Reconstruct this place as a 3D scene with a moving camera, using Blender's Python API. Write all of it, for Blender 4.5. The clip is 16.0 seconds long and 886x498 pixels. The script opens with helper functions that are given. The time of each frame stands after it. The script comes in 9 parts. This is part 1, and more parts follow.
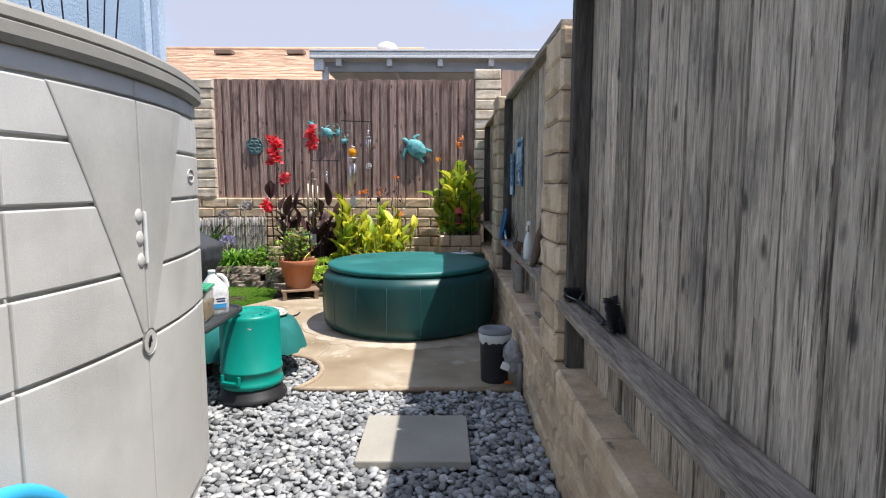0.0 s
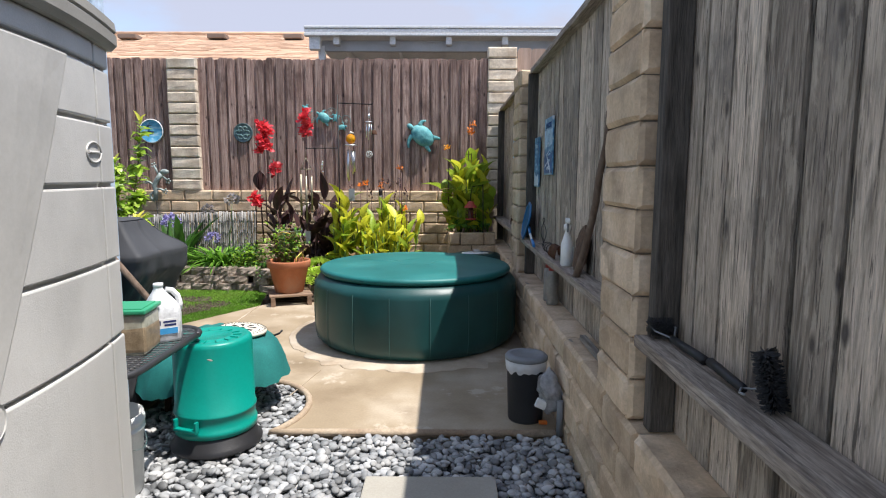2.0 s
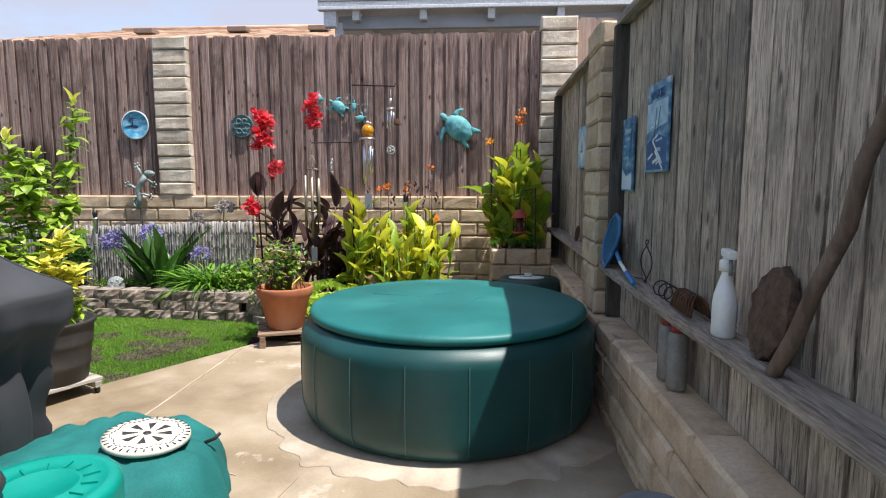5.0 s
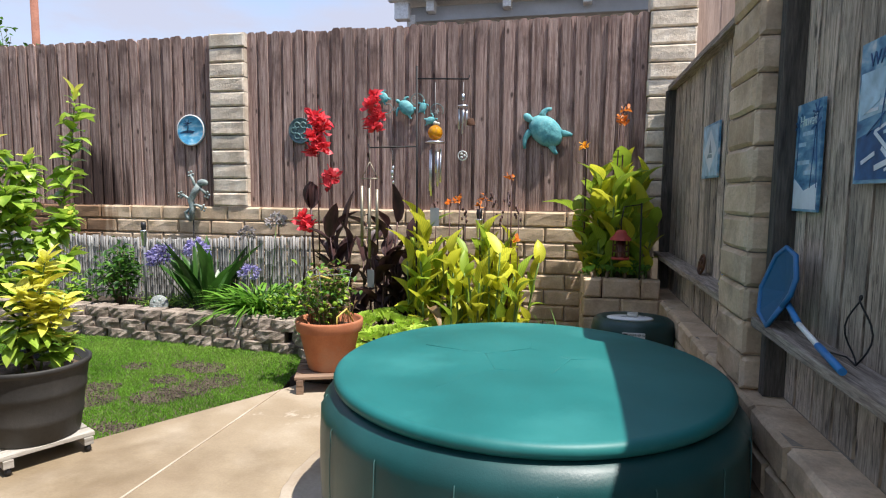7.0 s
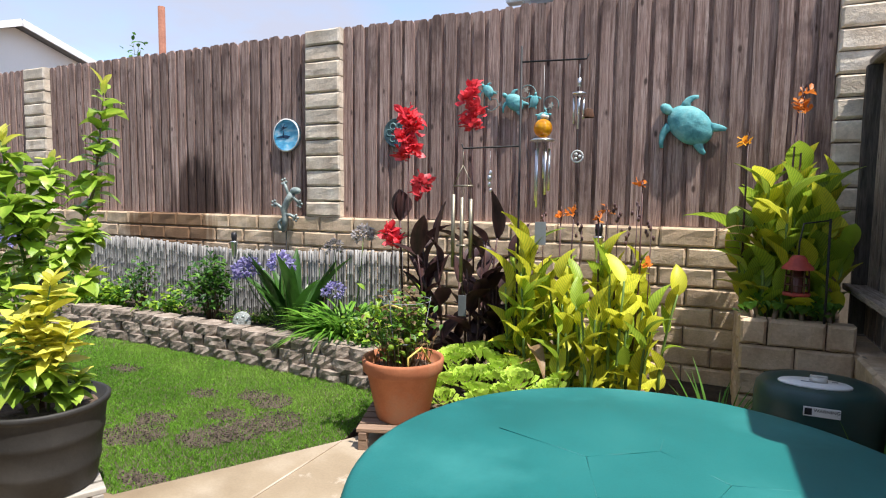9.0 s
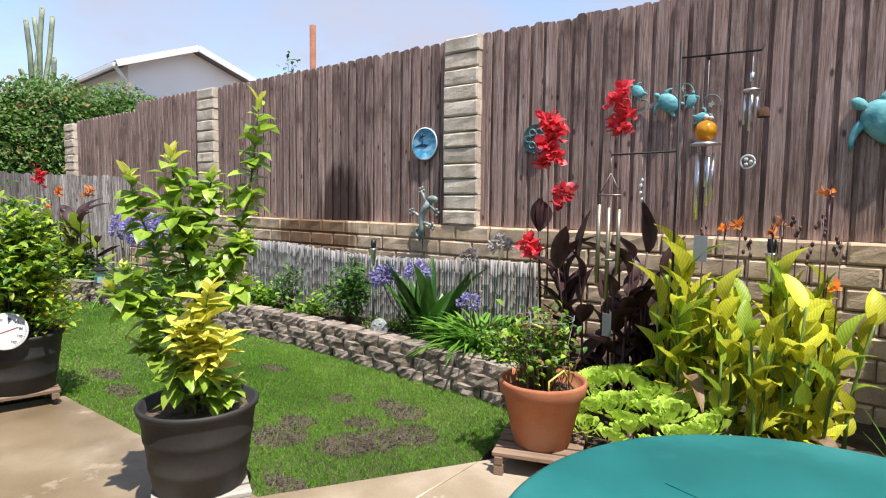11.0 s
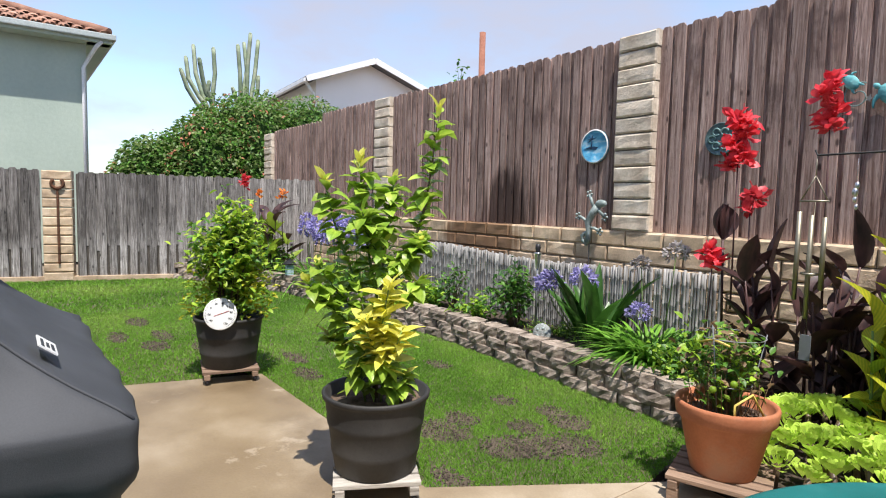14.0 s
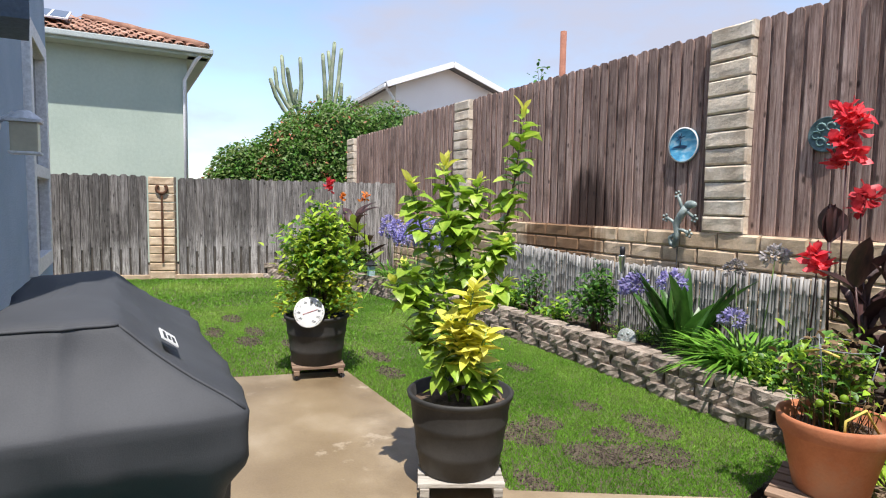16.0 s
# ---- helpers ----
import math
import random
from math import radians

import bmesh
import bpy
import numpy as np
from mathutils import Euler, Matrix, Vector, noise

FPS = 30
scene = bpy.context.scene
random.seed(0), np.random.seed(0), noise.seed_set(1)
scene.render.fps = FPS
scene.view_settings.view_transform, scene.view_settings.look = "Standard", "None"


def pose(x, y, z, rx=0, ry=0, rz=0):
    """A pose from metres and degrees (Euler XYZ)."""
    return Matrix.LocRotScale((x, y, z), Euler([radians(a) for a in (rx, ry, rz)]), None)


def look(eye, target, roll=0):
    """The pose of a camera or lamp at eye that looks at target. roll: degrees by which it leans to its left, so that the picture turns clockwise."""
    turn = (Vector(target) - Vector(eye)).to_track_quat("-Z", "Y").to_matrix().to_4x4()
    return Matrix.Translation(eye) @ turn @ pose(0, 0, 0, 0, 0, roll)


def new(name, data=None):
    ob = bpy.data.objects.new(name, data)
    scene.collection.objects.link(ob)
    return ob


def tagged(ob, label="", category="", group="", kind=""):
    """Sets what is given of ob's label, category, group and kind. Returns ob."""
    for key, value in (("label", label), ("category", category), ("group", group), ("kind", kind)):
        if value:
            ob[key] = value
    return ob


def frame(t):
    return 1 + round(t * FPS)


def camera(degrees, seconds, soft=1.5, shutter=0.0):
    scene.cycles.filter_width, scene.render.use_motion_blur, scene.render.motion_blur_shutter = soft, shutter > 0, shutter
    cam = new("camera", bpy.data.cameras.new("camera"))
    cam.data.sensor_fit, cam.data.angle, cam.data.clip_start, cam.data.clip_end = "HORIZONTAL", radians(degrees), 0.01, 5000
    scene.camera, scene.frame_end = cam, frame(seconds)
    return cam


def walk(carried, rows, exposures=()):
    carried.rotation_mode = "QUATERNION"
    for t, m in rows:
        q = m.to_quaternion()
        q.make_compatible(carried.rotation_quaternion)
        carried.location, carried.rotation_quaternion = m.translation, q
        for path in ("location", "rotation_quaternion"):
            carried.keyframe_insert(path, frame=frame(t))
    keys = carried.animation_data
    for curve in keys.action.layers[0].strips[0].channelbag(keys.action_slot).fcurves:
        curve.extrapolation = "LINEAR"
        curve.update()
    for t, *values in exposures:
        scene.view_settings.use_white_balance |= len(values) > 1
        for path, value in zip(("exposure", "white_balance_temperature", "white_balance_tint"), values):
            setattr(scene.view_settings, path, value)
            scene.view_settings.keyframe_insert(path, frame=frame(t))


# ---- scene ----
cam = camera(74.8, 16.0, soft=1.1)
METRES, EYE, TILT, LEAN, TURN = 4.75, 1.45, 0.0, 0.0, 0.0
ROWS = [
    (0.0, 0.0, 0.0, 0.0, 0.01, -6.48, -0.12),
    (0.5, -0.0066, 0.0221, -0.0029, 0.47, -6.7, -0.27),
    (1.0, -0.0214, 0.0602, -0.0029, 0.51, -7.05, -0.27),
    (1.5, -0.0247, 0.1032, -0.0104, 0.29, -7.35, -0.07),
    (2.0, -0.0187, 0.1879, -0.0086, 0.27, -7.07, -0.19),
    (2.5, -0.0204, 0.2574, -0.0128, 0.06, -7.05, -0.28),
    (3.0, -0.0257, 0.3192, -0.0135, 0.0, -7.08, -0.34),
    (3.5, -0.0243, 0.3856, -0.0146, 1.24, -6.77, -0.23),
    (6.0, -0.0426, 0.6168, -0.0147, 6.22, -6.49, -0.4),
    (6.5, -0.0468, 0.6805, -0.0127, 8.84, -6.0, -0.62),
    (7.0, -0.0418, 0.7326, -0.0124, 12.07, -5.58, -0.54),
    (7.5, -0.0441, 0.7809, -0.0165, 13.08, -5.32, -0.54),
    (8.0, -0.0509, 0.835, -0.0135, 14.25, -5.2, -0.25),
    (8.5, -0.0499, 0.893, -0.0144, 17.9, -4.73, -0.67),
    (9.0, -0.0518, 0.9236, -0.0096, 24.78, -4.9, -0.72),
    (11.5, -0.0852, 0.9501, -0.0021, 40.71, -4.47, -0.78),
    (12.0, -0.0863, 0.9484, -0.0018, 44.76, -4.51, -0.77),
    (12.5, -0.0882, 0.9469, -0.0019, 47.09, -4.48, -1.0),
    (13.0, -0.0887, 0.944, -0.0015, 48.11, -4.51, -1.34),
    (13.5, -0.0903, 0.9423, -0.0023, 51.13, -4.57, -1.46),
    (14.0, -0.092, 0.9407, -0.0021, 53.26, -4.54, -1.34),
    (14.5, -0.0925, 0.9384, -0.0018, 54.94, -4.54, -1.22),
    (15.0, -0.0924, 0.935, -0.0019, 56.51, -4.56, -1.15),
    (15.5, -0.0929, 0.9326, -0.0019, 58.45, -4.5, -1.05),
    (16.0, -0.0946, 0.9318, -0.0023, 60.77, -4.49, -1.01),
]
walk(cam, [(t, pose(0, 0, EYE, TILT, LEAN, TURN) @ pose(METRES * x, METRES * y, METRES * z, 90 + pitch, roll, yaw)) for t, x, y, z, yaw, pitch, roll in ROWS],
     exposures=[(0.0, 0.84), (6.5, 0.88), (9.0, 0.92), (12.0, 0.82), (16.0, 0.82)])

# ---------------------------------------------------------------- light
SUN = Vector((0.385, -0.16, 1.0)).normalized()
world = bpy.data.worlds.new("sky")
scene.world = world
world.use_nodes = True
wn, wl = world.node_tree.nodes, world.node_tree.links
wn.clear()
sky = wn.new("ShaderNodeTexSky")
sky.sky_type = "NISHITA"
sky.sun_disc = False
sky.sun_elevation = math.asin(SUN.z)
sky.sun_rotation = math.atan2(SUN.x, SUN.y)
sky.air_density, sky.dust_density, sky.ozone_density = 1.0, 0.30, 2.0
tc = wn.new("ShaderNodeTexCoord")
mp = wn.new("ShaderNodeMapping")
mp.inputs["Scale"].default_value = (1.0, 1.0, 2.6)
cloud = wn.new("ShaderNodeTexNoise")
cloud.inputs["Scale"].default_value = 1.7
cloud.inputs["Detail"].default_value = 7
cloud.inputs["Roughness"].default_value = 0.55
cramp = wn.new("ShaderNodeValToRGB")
cramp.color_ramp.elements[0].position, cramp.color_ramp.elements[1].position = 0.40, 0.60
cramp.color_ramp.elements[0].color = (0.08, 0.08, 0.08, 1)
cramp.color_ramp.elements[1].color = (0.92, 0.92, 0.92, 1)
cmix = wn.new("ShaderNodeMix")
cmix.data_type = "RGBA"
cmix.inputs["B"].default_value = (2.4, 2.48, 3.05, 1)
bg = wn.new("ShaderNodeBackground")
bg.inputs["Strength"].default_value = 0.15
wo = wn.new("ShaderNodeOutputWorld")
wl.new(tc.outputs["Generated"], mp.inputs["Vector"])
wl.new(mp.outputs["Vector"], cloud.inputs["Vector"])
wl.new(cloud.outputs["Fac"], cramp.inputs["Fac"])
wl.new(cramp.outputs["Color"], cmix.inputs["Factor"])
wl.new(sky.outputs["Color"], cmix.inputs["A"])
wl.new(cmix.outputs["Result"], bg.inputs["Color"])
wl.new(bg.outputs["Background"], wo.inputs["Surface"])
sun_data = bpy.data.lights.new("sun", "SUN")
sun_data.energy, sun_data.angle, sun_data.color = 4.1, radians(0.6), (1.0, 0.95, 0.90)
sun = new("sun", sun_data)
sun.matrix_world = look(SUN * 40, (0, 0, 0))

# ---------------------------------------------------------------- materials


def mat(name, cols, scale=3.0, stretch=(1, 1, 1), rough=0.7, metal=0.0, bump=0.25, fine=45.0, rand=0.0, island=0.0,
        spec=0.4, grain=0.25, translucent=0.0, distort=0.0, stain=None, stain_scale=1.2, coat=0.0, flake=None, flake_scale=3.0, flake_from=0.60):
    """A material: cols run along a large noise, a fine noise gives grain and relief, rand and island vary pieces."""
    m = bpy.data.materials.new(name)
    m.use_nodes = True
    n, l = m.node_tree.nodes, m.node_tree.links
    b = n["Principled BSDF"]
    co = n.new("ShaderNodeTexCoord")
    mapn = n.new("ShaderNodeMapping")
    mapn.inputs["Scale"].default_value = stretch
    vec = co.outputs["Object"]
    info = n.new("ShaderNodeObjectInfo") if rand else None
    if rand:
        sh = n.new("ShaderNodeVectorMath")
        sh.operation = "MULTIPLY_ADD"
        sh.inputs[1].default_value = (31.0, 17.0, 23.0)
        l.new(info.outputs["Random"], sh.inputs[0])
        l.new(vec, sh.inputs[2])
        vec = sh.outputs[0]
    l.new(vec, mapn.inputs["Vector"])
    big = n.new("ShaderNodeTexNoise")
    big.inputs["Scale"].default_value = scale
    big.inputs["Detail"].default_value = 6
    big.inputs["Distortion"].default_value = distort
    l.new(mapn.outputs[0], big.inputs["Vector"])
    ramp = n.new("ShaderNodeValToRGB")
    e = ramp.color_ramp.elements
    while len(e) < len(cols):
        e.new(0.5)
    for i, c in enumerate(cols):
        e[i].position = 0.32 + 0.36 * i / max(1, len(cols) - 1)
        e[i].color = (*c, 1)
    l.new(big.outputs["Fac"], ramp.inputs["Fac"])
    col = ramp.outputs["Color"]
    sm = n.new("ShaderNodeTexNoise")
    sm.inputs["Scale"].default_value = fine
    sm.inputs["Detail"].default_value = 5
    sm.inputs["Roughness"].default_value = 0.65
    l.new(mapn.outputs[0], sm.inputs["Vector"])
    hsv = n.new("ShaderNodeHueSaturation")
    val = n.new("ShaderNodeMapRange")
    val.inputs["From Min"].default_value, val.inputs["From Max"].default_value = 0.25, 0.75
    val.inputs["To Min"].default_value, val.inputs["To Max"].default_value = 1 - grain, 1 + grain
    l.new(sm.outputs["Fac"], val.inputs["Value"])
    v = val.outputs[0]
    for amount, src in ((rand, info and info.outputs["Random"]), (island, None)):
        if amount:
            if src is None:
                src = n.new("ShaderNodeNewGeometry").outputs["Random Per Island"]
            r = n.new("ShaderNodeMapRange")
            r.inputs["To Min"].default_value, r.inputs["To Max"].default_value = 1 - amount, 1 + amount
            l.new(src, r.inputs["Value"])
            k = n.new("ShaderNodeMath")
            k.operation = "MULTIPLY"
            l.new(v, k.inputs[0])
            l.new(r.outputs[0], k.inputs[1])
            v = k.outputs[0]
    l.new(v, hsv.inputs["Value"])
    l.new(col, hsv.inputs["Color"])
    out = hsv.outputs["Color"]
    if stain:
        st = n.new("ShaderNodeTexNoise")
        st.inputs["Scale"].default_value = stain_scale
        st.inputs["Detail"].default_value = 8
        st.inputs["Roughness"].default_value = 0.6
        l.new(vec, st.inputs["Vector"])
        sr = n.new("ShaderNodeMapRange")
        sr.inputs["From Min"].default_value, sr.inputs["From Max"].default_value = 0.52, 0.68
        sr.inputs["To Max"].default_value = 0.75
        l.new(st.outputs["Fac"], sr.inputs["Value"])
        mx = n.new("ShaderNodeMix")
        mx.data_type = "RGBA"
        l.new(sr.outputs[0], mx.inputs["Factor"])
        l.new(out, mx.inputs["A"])
        mx.inputs["B"].default_value = (*stain, 1)
        out = mx.outputs["Result"]
    if flake:
        fl = n.new("ShaderNodeTexNoise")
        fl.inputs["Scale"].default_value = flake_scale
        fl.inputs["Detail"].default_value = 12
        fl.inputs["Roughness"].default_value = 0.68
        l.new(vec, fl.inputs["Vector"])
        fr = n.new("ShaderNodeMapRange")
        fr.inputs["From Min"].default_value, fr.inputs["From Max"].default_value = flake_from, flake_from + 0.035
        fr.inputs["To Max"].default_value = 0.6
        l.new(fl.outputs["Fac"], fr.inputs["Value"])
        fm = n.new("ShaderNodeMix")
        fm.data_type = "RGBA"
        l.new(fr.outputs[0], fm.inputs["Factor"])
        l.new(out, fm.inputs["A"])
        fm.inputs["B"].default_value = (*flake, 1)
        out = fm.outputs["Result"]
    l.new(out, b.inputs["Base Color"])
    b.inputs["Roughness"].default_value = rough
    b.inputs["Metallic"].default_value = metal
    b.inputs["Specular IOR Level"].default_value = spec
    b.inputs["Coat Weight"].default_value = coat
    if bump:
        bp = n.new("ShaderNodeBump")
        bp.inputs["Strength"].default_value = bump
        bp.inputs["Distance"].default_value = 0.01
        l.new(sm.outputs["Fac"], bp.inputs["Height"])
        l.new(bp.outputs[0], b.inputs["Normal"])
    if translucent:
        tr = n.new("ShaderNodeBsdfTranslucent")
        l.new(out, tr.inputs["Color"])
        ms = n.new("ShaderNodeMixShader")
        ms.inputs[0].default_value = translucent
        l.new(b.outputs[0], ms.inputs[1])
        l.new(tr.outputs[0], ms.inputs[2])
        l.new(ms.outputs[0], n["Material Output"].inputs["Surface"])
    return m


def glassy(name, col, rough=0.02):
    m = bpy.data.materials.new(name)
    m.use_nodes = True
    b = m.node_tree.nodes["Principled BSDF"]
    b.inputs["Base Color"].default_value = (*col, 1)
    b.inputs["Transmission Weight"].default_value = 1.0
    b.inputs["Roughness"].default_value = rough
    b.inputs["IOR"].default_value = 1.45
    return m


BLOCK = mat("slump_block", [(0.46, 0.33, 0.215), (0.58, 0.435, 0.29), (0.67, 0.525, 0.375)], 5, rough=0.92, bump=0.6, fine=60, rand=0.14, grain=0.16, stain=(0.30, 0.22, 0.15), stain_scale=4)
PILBLOCK = mat("cream_split_block", [(0.52, 0.42, 0.32), (0.66, 0.56, 0.44), (0.76, 0.67, 0.55)], 6, rough=0.92, bump=0.8, fine=38, rand=0.10, grain=0.18, stain=(0.42, 0.33, 0.24), stain_scale=5)
MORTAR = mat("mortar", [(0.22, 0.18, 0.14), (0.30, 0.25, 0.19)], 6, rough=0.95, bump=0.5, fine=90)
REDWOOD = mat("redwood_boards", [(0.185, 0.112, 0.090), (0.315, 0.21, 0.175), (0.45, 0.335, 0.29)], 2.0, stretch=(26, 26, 0.9), rough=0.88, bump=0.6, fine=9, rand=0.26, grain=0.45, distort=0.7, stain=(0.085, 0.05, 0.042), stain_scale=1.6)
GREYWOOD = mat("weathered_boards", [(0.235, 0.19, 0.142), (0.385, 0.315, 0.242), (0.465, 0.38, 0.297), (0.57, 0.475, 0.378)], 2.0, stretch=(20, 20, 1.6), rough=0.92, bump=0.8, fine=9, rand=0.4, grain=0.45, distort=1.4, stain=(0.15, 0.135, 0.12), stain_scale=2.6)
WESTWOOD = mat("west_weathered_boards", [(0.12, 0.108, 0.098), (0.26, 0.24, 0.225), (0.44, 0.42, 0.40)], 2.0, stretch=(26, 26, 1.0), rough=0.92, bump=0.8, fine=7, rand=0.36, grain=0.5, distort=1.0, stain=(0.06, 0.055, 0.05), stain_scale=1.0)
DARKPOST = mat("dark_weathered_post", [(0.05, 0.043, 0.036), (0.13, 0.112, 0.095)], 2, stretch=(20, 20, 1.6), rough=0.9, bump=0.8, fine=9, grain=0.5, distort=1.0)
RAILWOOD = mat("weathered_rail", [(0.13, 0.11, 0.09), (0.24, 0.21, 0.18), (0.33, 0.29, 0.25)], 3, stretch=(10, 0.6, 10), rough=0.9, bump=0.6, fine=16, rand=0.1, grain=0.45, distort=0.8)
CONCRETE = mat("patio_concrete", [(0.245, 0.186, 0.12), (0.31, 0.244, 0.163), (0.43, 0.36, 0.27)], 1.6, rough=0.75, bump=0.12, fine=70, grain=0.10, stain=(0.165, 0.12, 0.072), stain_scale=1.1, spec=0.35, flake=(0.52, 0.45, 0.36), flake_scale=1.7, flake_from=0.60)
RINGCON = mat("pale_concrete", [(0.34, 0.27, 0.19), (0.52, 0.45, 0.36)], 2.6, rough=0.8, bump=0.12, fine=70, grain=0.10, stain=(0.27, 0.195, 0.125), stain_scale=2.2)
PAVER = mat("paver", [(0.30, 0.28, 0.24), (0.37, 0.35, 0.30)], 2.5, rough=0.85, bump=0.15, fine=90, grain=0.10)
SOIL = mat("dark_soil", [(0.035, 0.026, 0.018), (0.075, 0.055, 0.038)], 9, rough=1, bump=1.0, fine=50, grain=0.5)
LAWNSOIL = mat("lawn_soil", [(0.06, 0.05, 0.03), (0.085, 0.065, 0.045), (0.11, 0.085, 0.06)], 3, rough=1, bump=0.8, fine=60, grain=0.4)
EARTH = mat("bare_ground", [(0.16, 0.13, 0.10), (0.24, 0.2, 0.15)], 0.4, rough=1, bump=0.4, fine=20)
TANWOOD = mat("tan_boards", [(0.34, 0.24, 0.19), (0.44, 0.33, 0.27)], 3, stretch=(9, 9, 0.55), rough=0.85, bump=0.3, fine=14, rand=0.1)


def layer(m, factor, colour, kind="MIX"):
    """Lays one more colour over a material's base colour, by a factor socket."""
    n, l = m.node_tree.nodes, m.node_tree.links
    b = n["Principled BSDF"]
    old = b.inputs["Base Color"].links[0].from_socket
    mx = n.new("ShaderNodeMix")
    mx.data_type, mx.blend_type = "RGBA", kind
    l.new(factor, mx.inputs["Factor"])
    l.new(old, mx.inputs["A"])
    mx.inputs["B"].default_value = (*colour, 1)
    l.new(mx.outputs["Result"], b.inputs["Base Color"])


def ranged(m, socket, lo, hi, top=1.0):
    n, l = m.node_tree.nodes, m.node_tree.links
    r = n.new("ShaderNodeMapRange")
    r.inputs["From Min"].default_value, r.inputs["From Max"].default_value = lo, hi
    r.inputs["To Max"].default_value = top
    l.new(socket, r.inputs["Value"])
    return r.outputs[0]


def weather(m, cracks=(110, 110, 2.4), peel=(0.64, 0.54, 0.42), dark=(0.05, 0.04, 0.035), knots=True, amount=0.75):
    """Adds fine dark checks along the grain, paler peeled patches and a few knots to a board material."""
    n, l = m.node_tree.nodes, m.node_tree.links
    mp_ = [q for q in n if q.bl_idname == "ShaderNodeMapping"][0]
    src = mp_.inputs["Vector"].links[0].from_socket
    for stretch, scale, lo, hi, top, col in (((cracks[0] * 0.16, cracks[1] * 0.16, cracks[2] * 1.5), 1.0, 0.55, 0.59, 0.4, peel), ((cracks[0], cracks[1], cracks[2] * 2.2), 1.0, 0.58, 0.62, amount, dark), ((cracks[0] * 0.4, cracks[1] * 0.4, cracks[2]), 1.0, 0.62, 0.65, amount, dark), ((cracks[0] * 0.12, cracks[1] * 0.12, cracks[2] * 1.1), 1.0, 0.60, 0.66, 0.5, tuple(v * 2.4 for v in dark))):
        q = n.new("ShaderNodeMapping")
        q.inputs["Scale"].default_value = stretch
        q.inputs["Location"].default_value = (stretch[0], 3.1, lo * 7)
        l.new(src, q.inputs["Vector"])
        t = n.new("ShaderNodeTexNoise")
        t.inputs["Scale"].default_value, t.inputs["Detail"].default_value, t.inputs["Roughness"].default_value, t.inputs["Distortion"].default_value = scale, 7, 0.66, 0.25
        l.new(q.outputs[0], t.inputs["Vector"])
        layer(m, ranged(m, t.outputs["Fac"], lo, hi, top), col)
    if knots:
        q = n.new("ShaderNodeMapping")
        q.inputs["Scale"].default_value = (9, 9, 4.2)
        l.new(src, q.inputs["Vector"])
        v = n.new("ShaderNodeTexVoronoi")
        v.inputs["Scale"].default_value = 1.0
        l.new(q.outputs[0], v.inputs["Vector"])
        layer(m, ranged(m, v.outputs["Distance"], 0.16, 0.07, 0.85), dark)


def patch(m, centre, radii, colour, share, ragged=0.5):
    """A tint of its own ragged shape at a place in the garden."""
    n, l = m.node_tree.nodes, m.node_tree.links
    geo = n.new("ShaderNodeNewGeometry")
    q = n.new("ShaderNodeMapping")
    q.vector_type = "TEXTURE"
    q.inputs["Location"].default_value, q.inputs["Scale"].default_value = centre, radii
    l.new(geo.outputs["Position"], q.inputs["Vector"])
    ln = n.new("ShaderNodeVectorMath")
    ln.operation = "LENGTH"
    l.new(q.outputs[0], ln.inputs[0])
    t = n.new("ShaderNodeTexNoise")
    t.inputs["Scale"].default_value, t.inputs["Detail"].default_value = 3.2, 6
    st = n.new("ShaderNodeMapping")
    st.inputs["Scale"].default_value = (4.5, 1, 0.25) if radii[2] < 10 else (1, 1, 1)
    l.new(geo.outputs["Position"], st.inputs["Vector"])
    l.new(st.outputs[0], t.inputs["Vector"])
    a = n.new("ShaderNodeMath")
    a.operation = "MULTIPLY_ADD"
    a.inputs[1].default_value = ragged * 2
    l.new(t.outputs["Fac"], a.inputs[0])
    l.new(ln.outputs["Value"], a.inputs[2])
    f = ranged(m, a.outputs[0], 1.12 + ragged, 0.82 + ragged, share)
    layer(m, f, colour, "MULTIPLY")
    return f


weather(GREYWOOD)
weather(WESTWOOD, (90, 90, 2.0), (0.40, 0.38, 0.36), (0.03, 0.028, 0.026))
weather(REDWOOD, (100, 100, 1.6), (0.40, 0.29, 0.25), (0.045, 0.025, 0.02), True, 0.55)
# dark ragged patches on the west fence, back fence and back wall, and a damp stretch of the patio
patch(WESTWOOD, (-12.2, 4.2, 1.45), (2.6, 3.6, 0.92), (0.40, 0.385, 0.375), 0.7, 0.35)
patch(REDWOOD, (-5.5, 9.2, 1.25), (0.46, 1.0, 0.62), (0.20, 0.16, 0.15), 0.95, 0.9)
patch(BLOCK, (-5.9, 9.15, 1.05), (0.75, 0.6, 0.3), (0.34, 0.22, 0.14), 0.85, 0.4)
damp = patch(CONCRETE, (-5.2, 5.0, 0.0), (2.75, 2.6, 20.0), (0.72, 0.68, 0.60), 0.8, 0.3)
cn, cl = CONCRETE.node_tree.nodes, CONCRETE.node_tree.links
wetr = cn.new("ShaderNodeMapRange")
wetr.inputs["To Min"].default_value, wetr.inputs["To Max"].default_value = 0.75, 0.34
cl.new(damp, wetr.inputs["Value"])
cl.new(wetr.outputs[0], cn["Principled BSDF"].inputs["Roughness"])


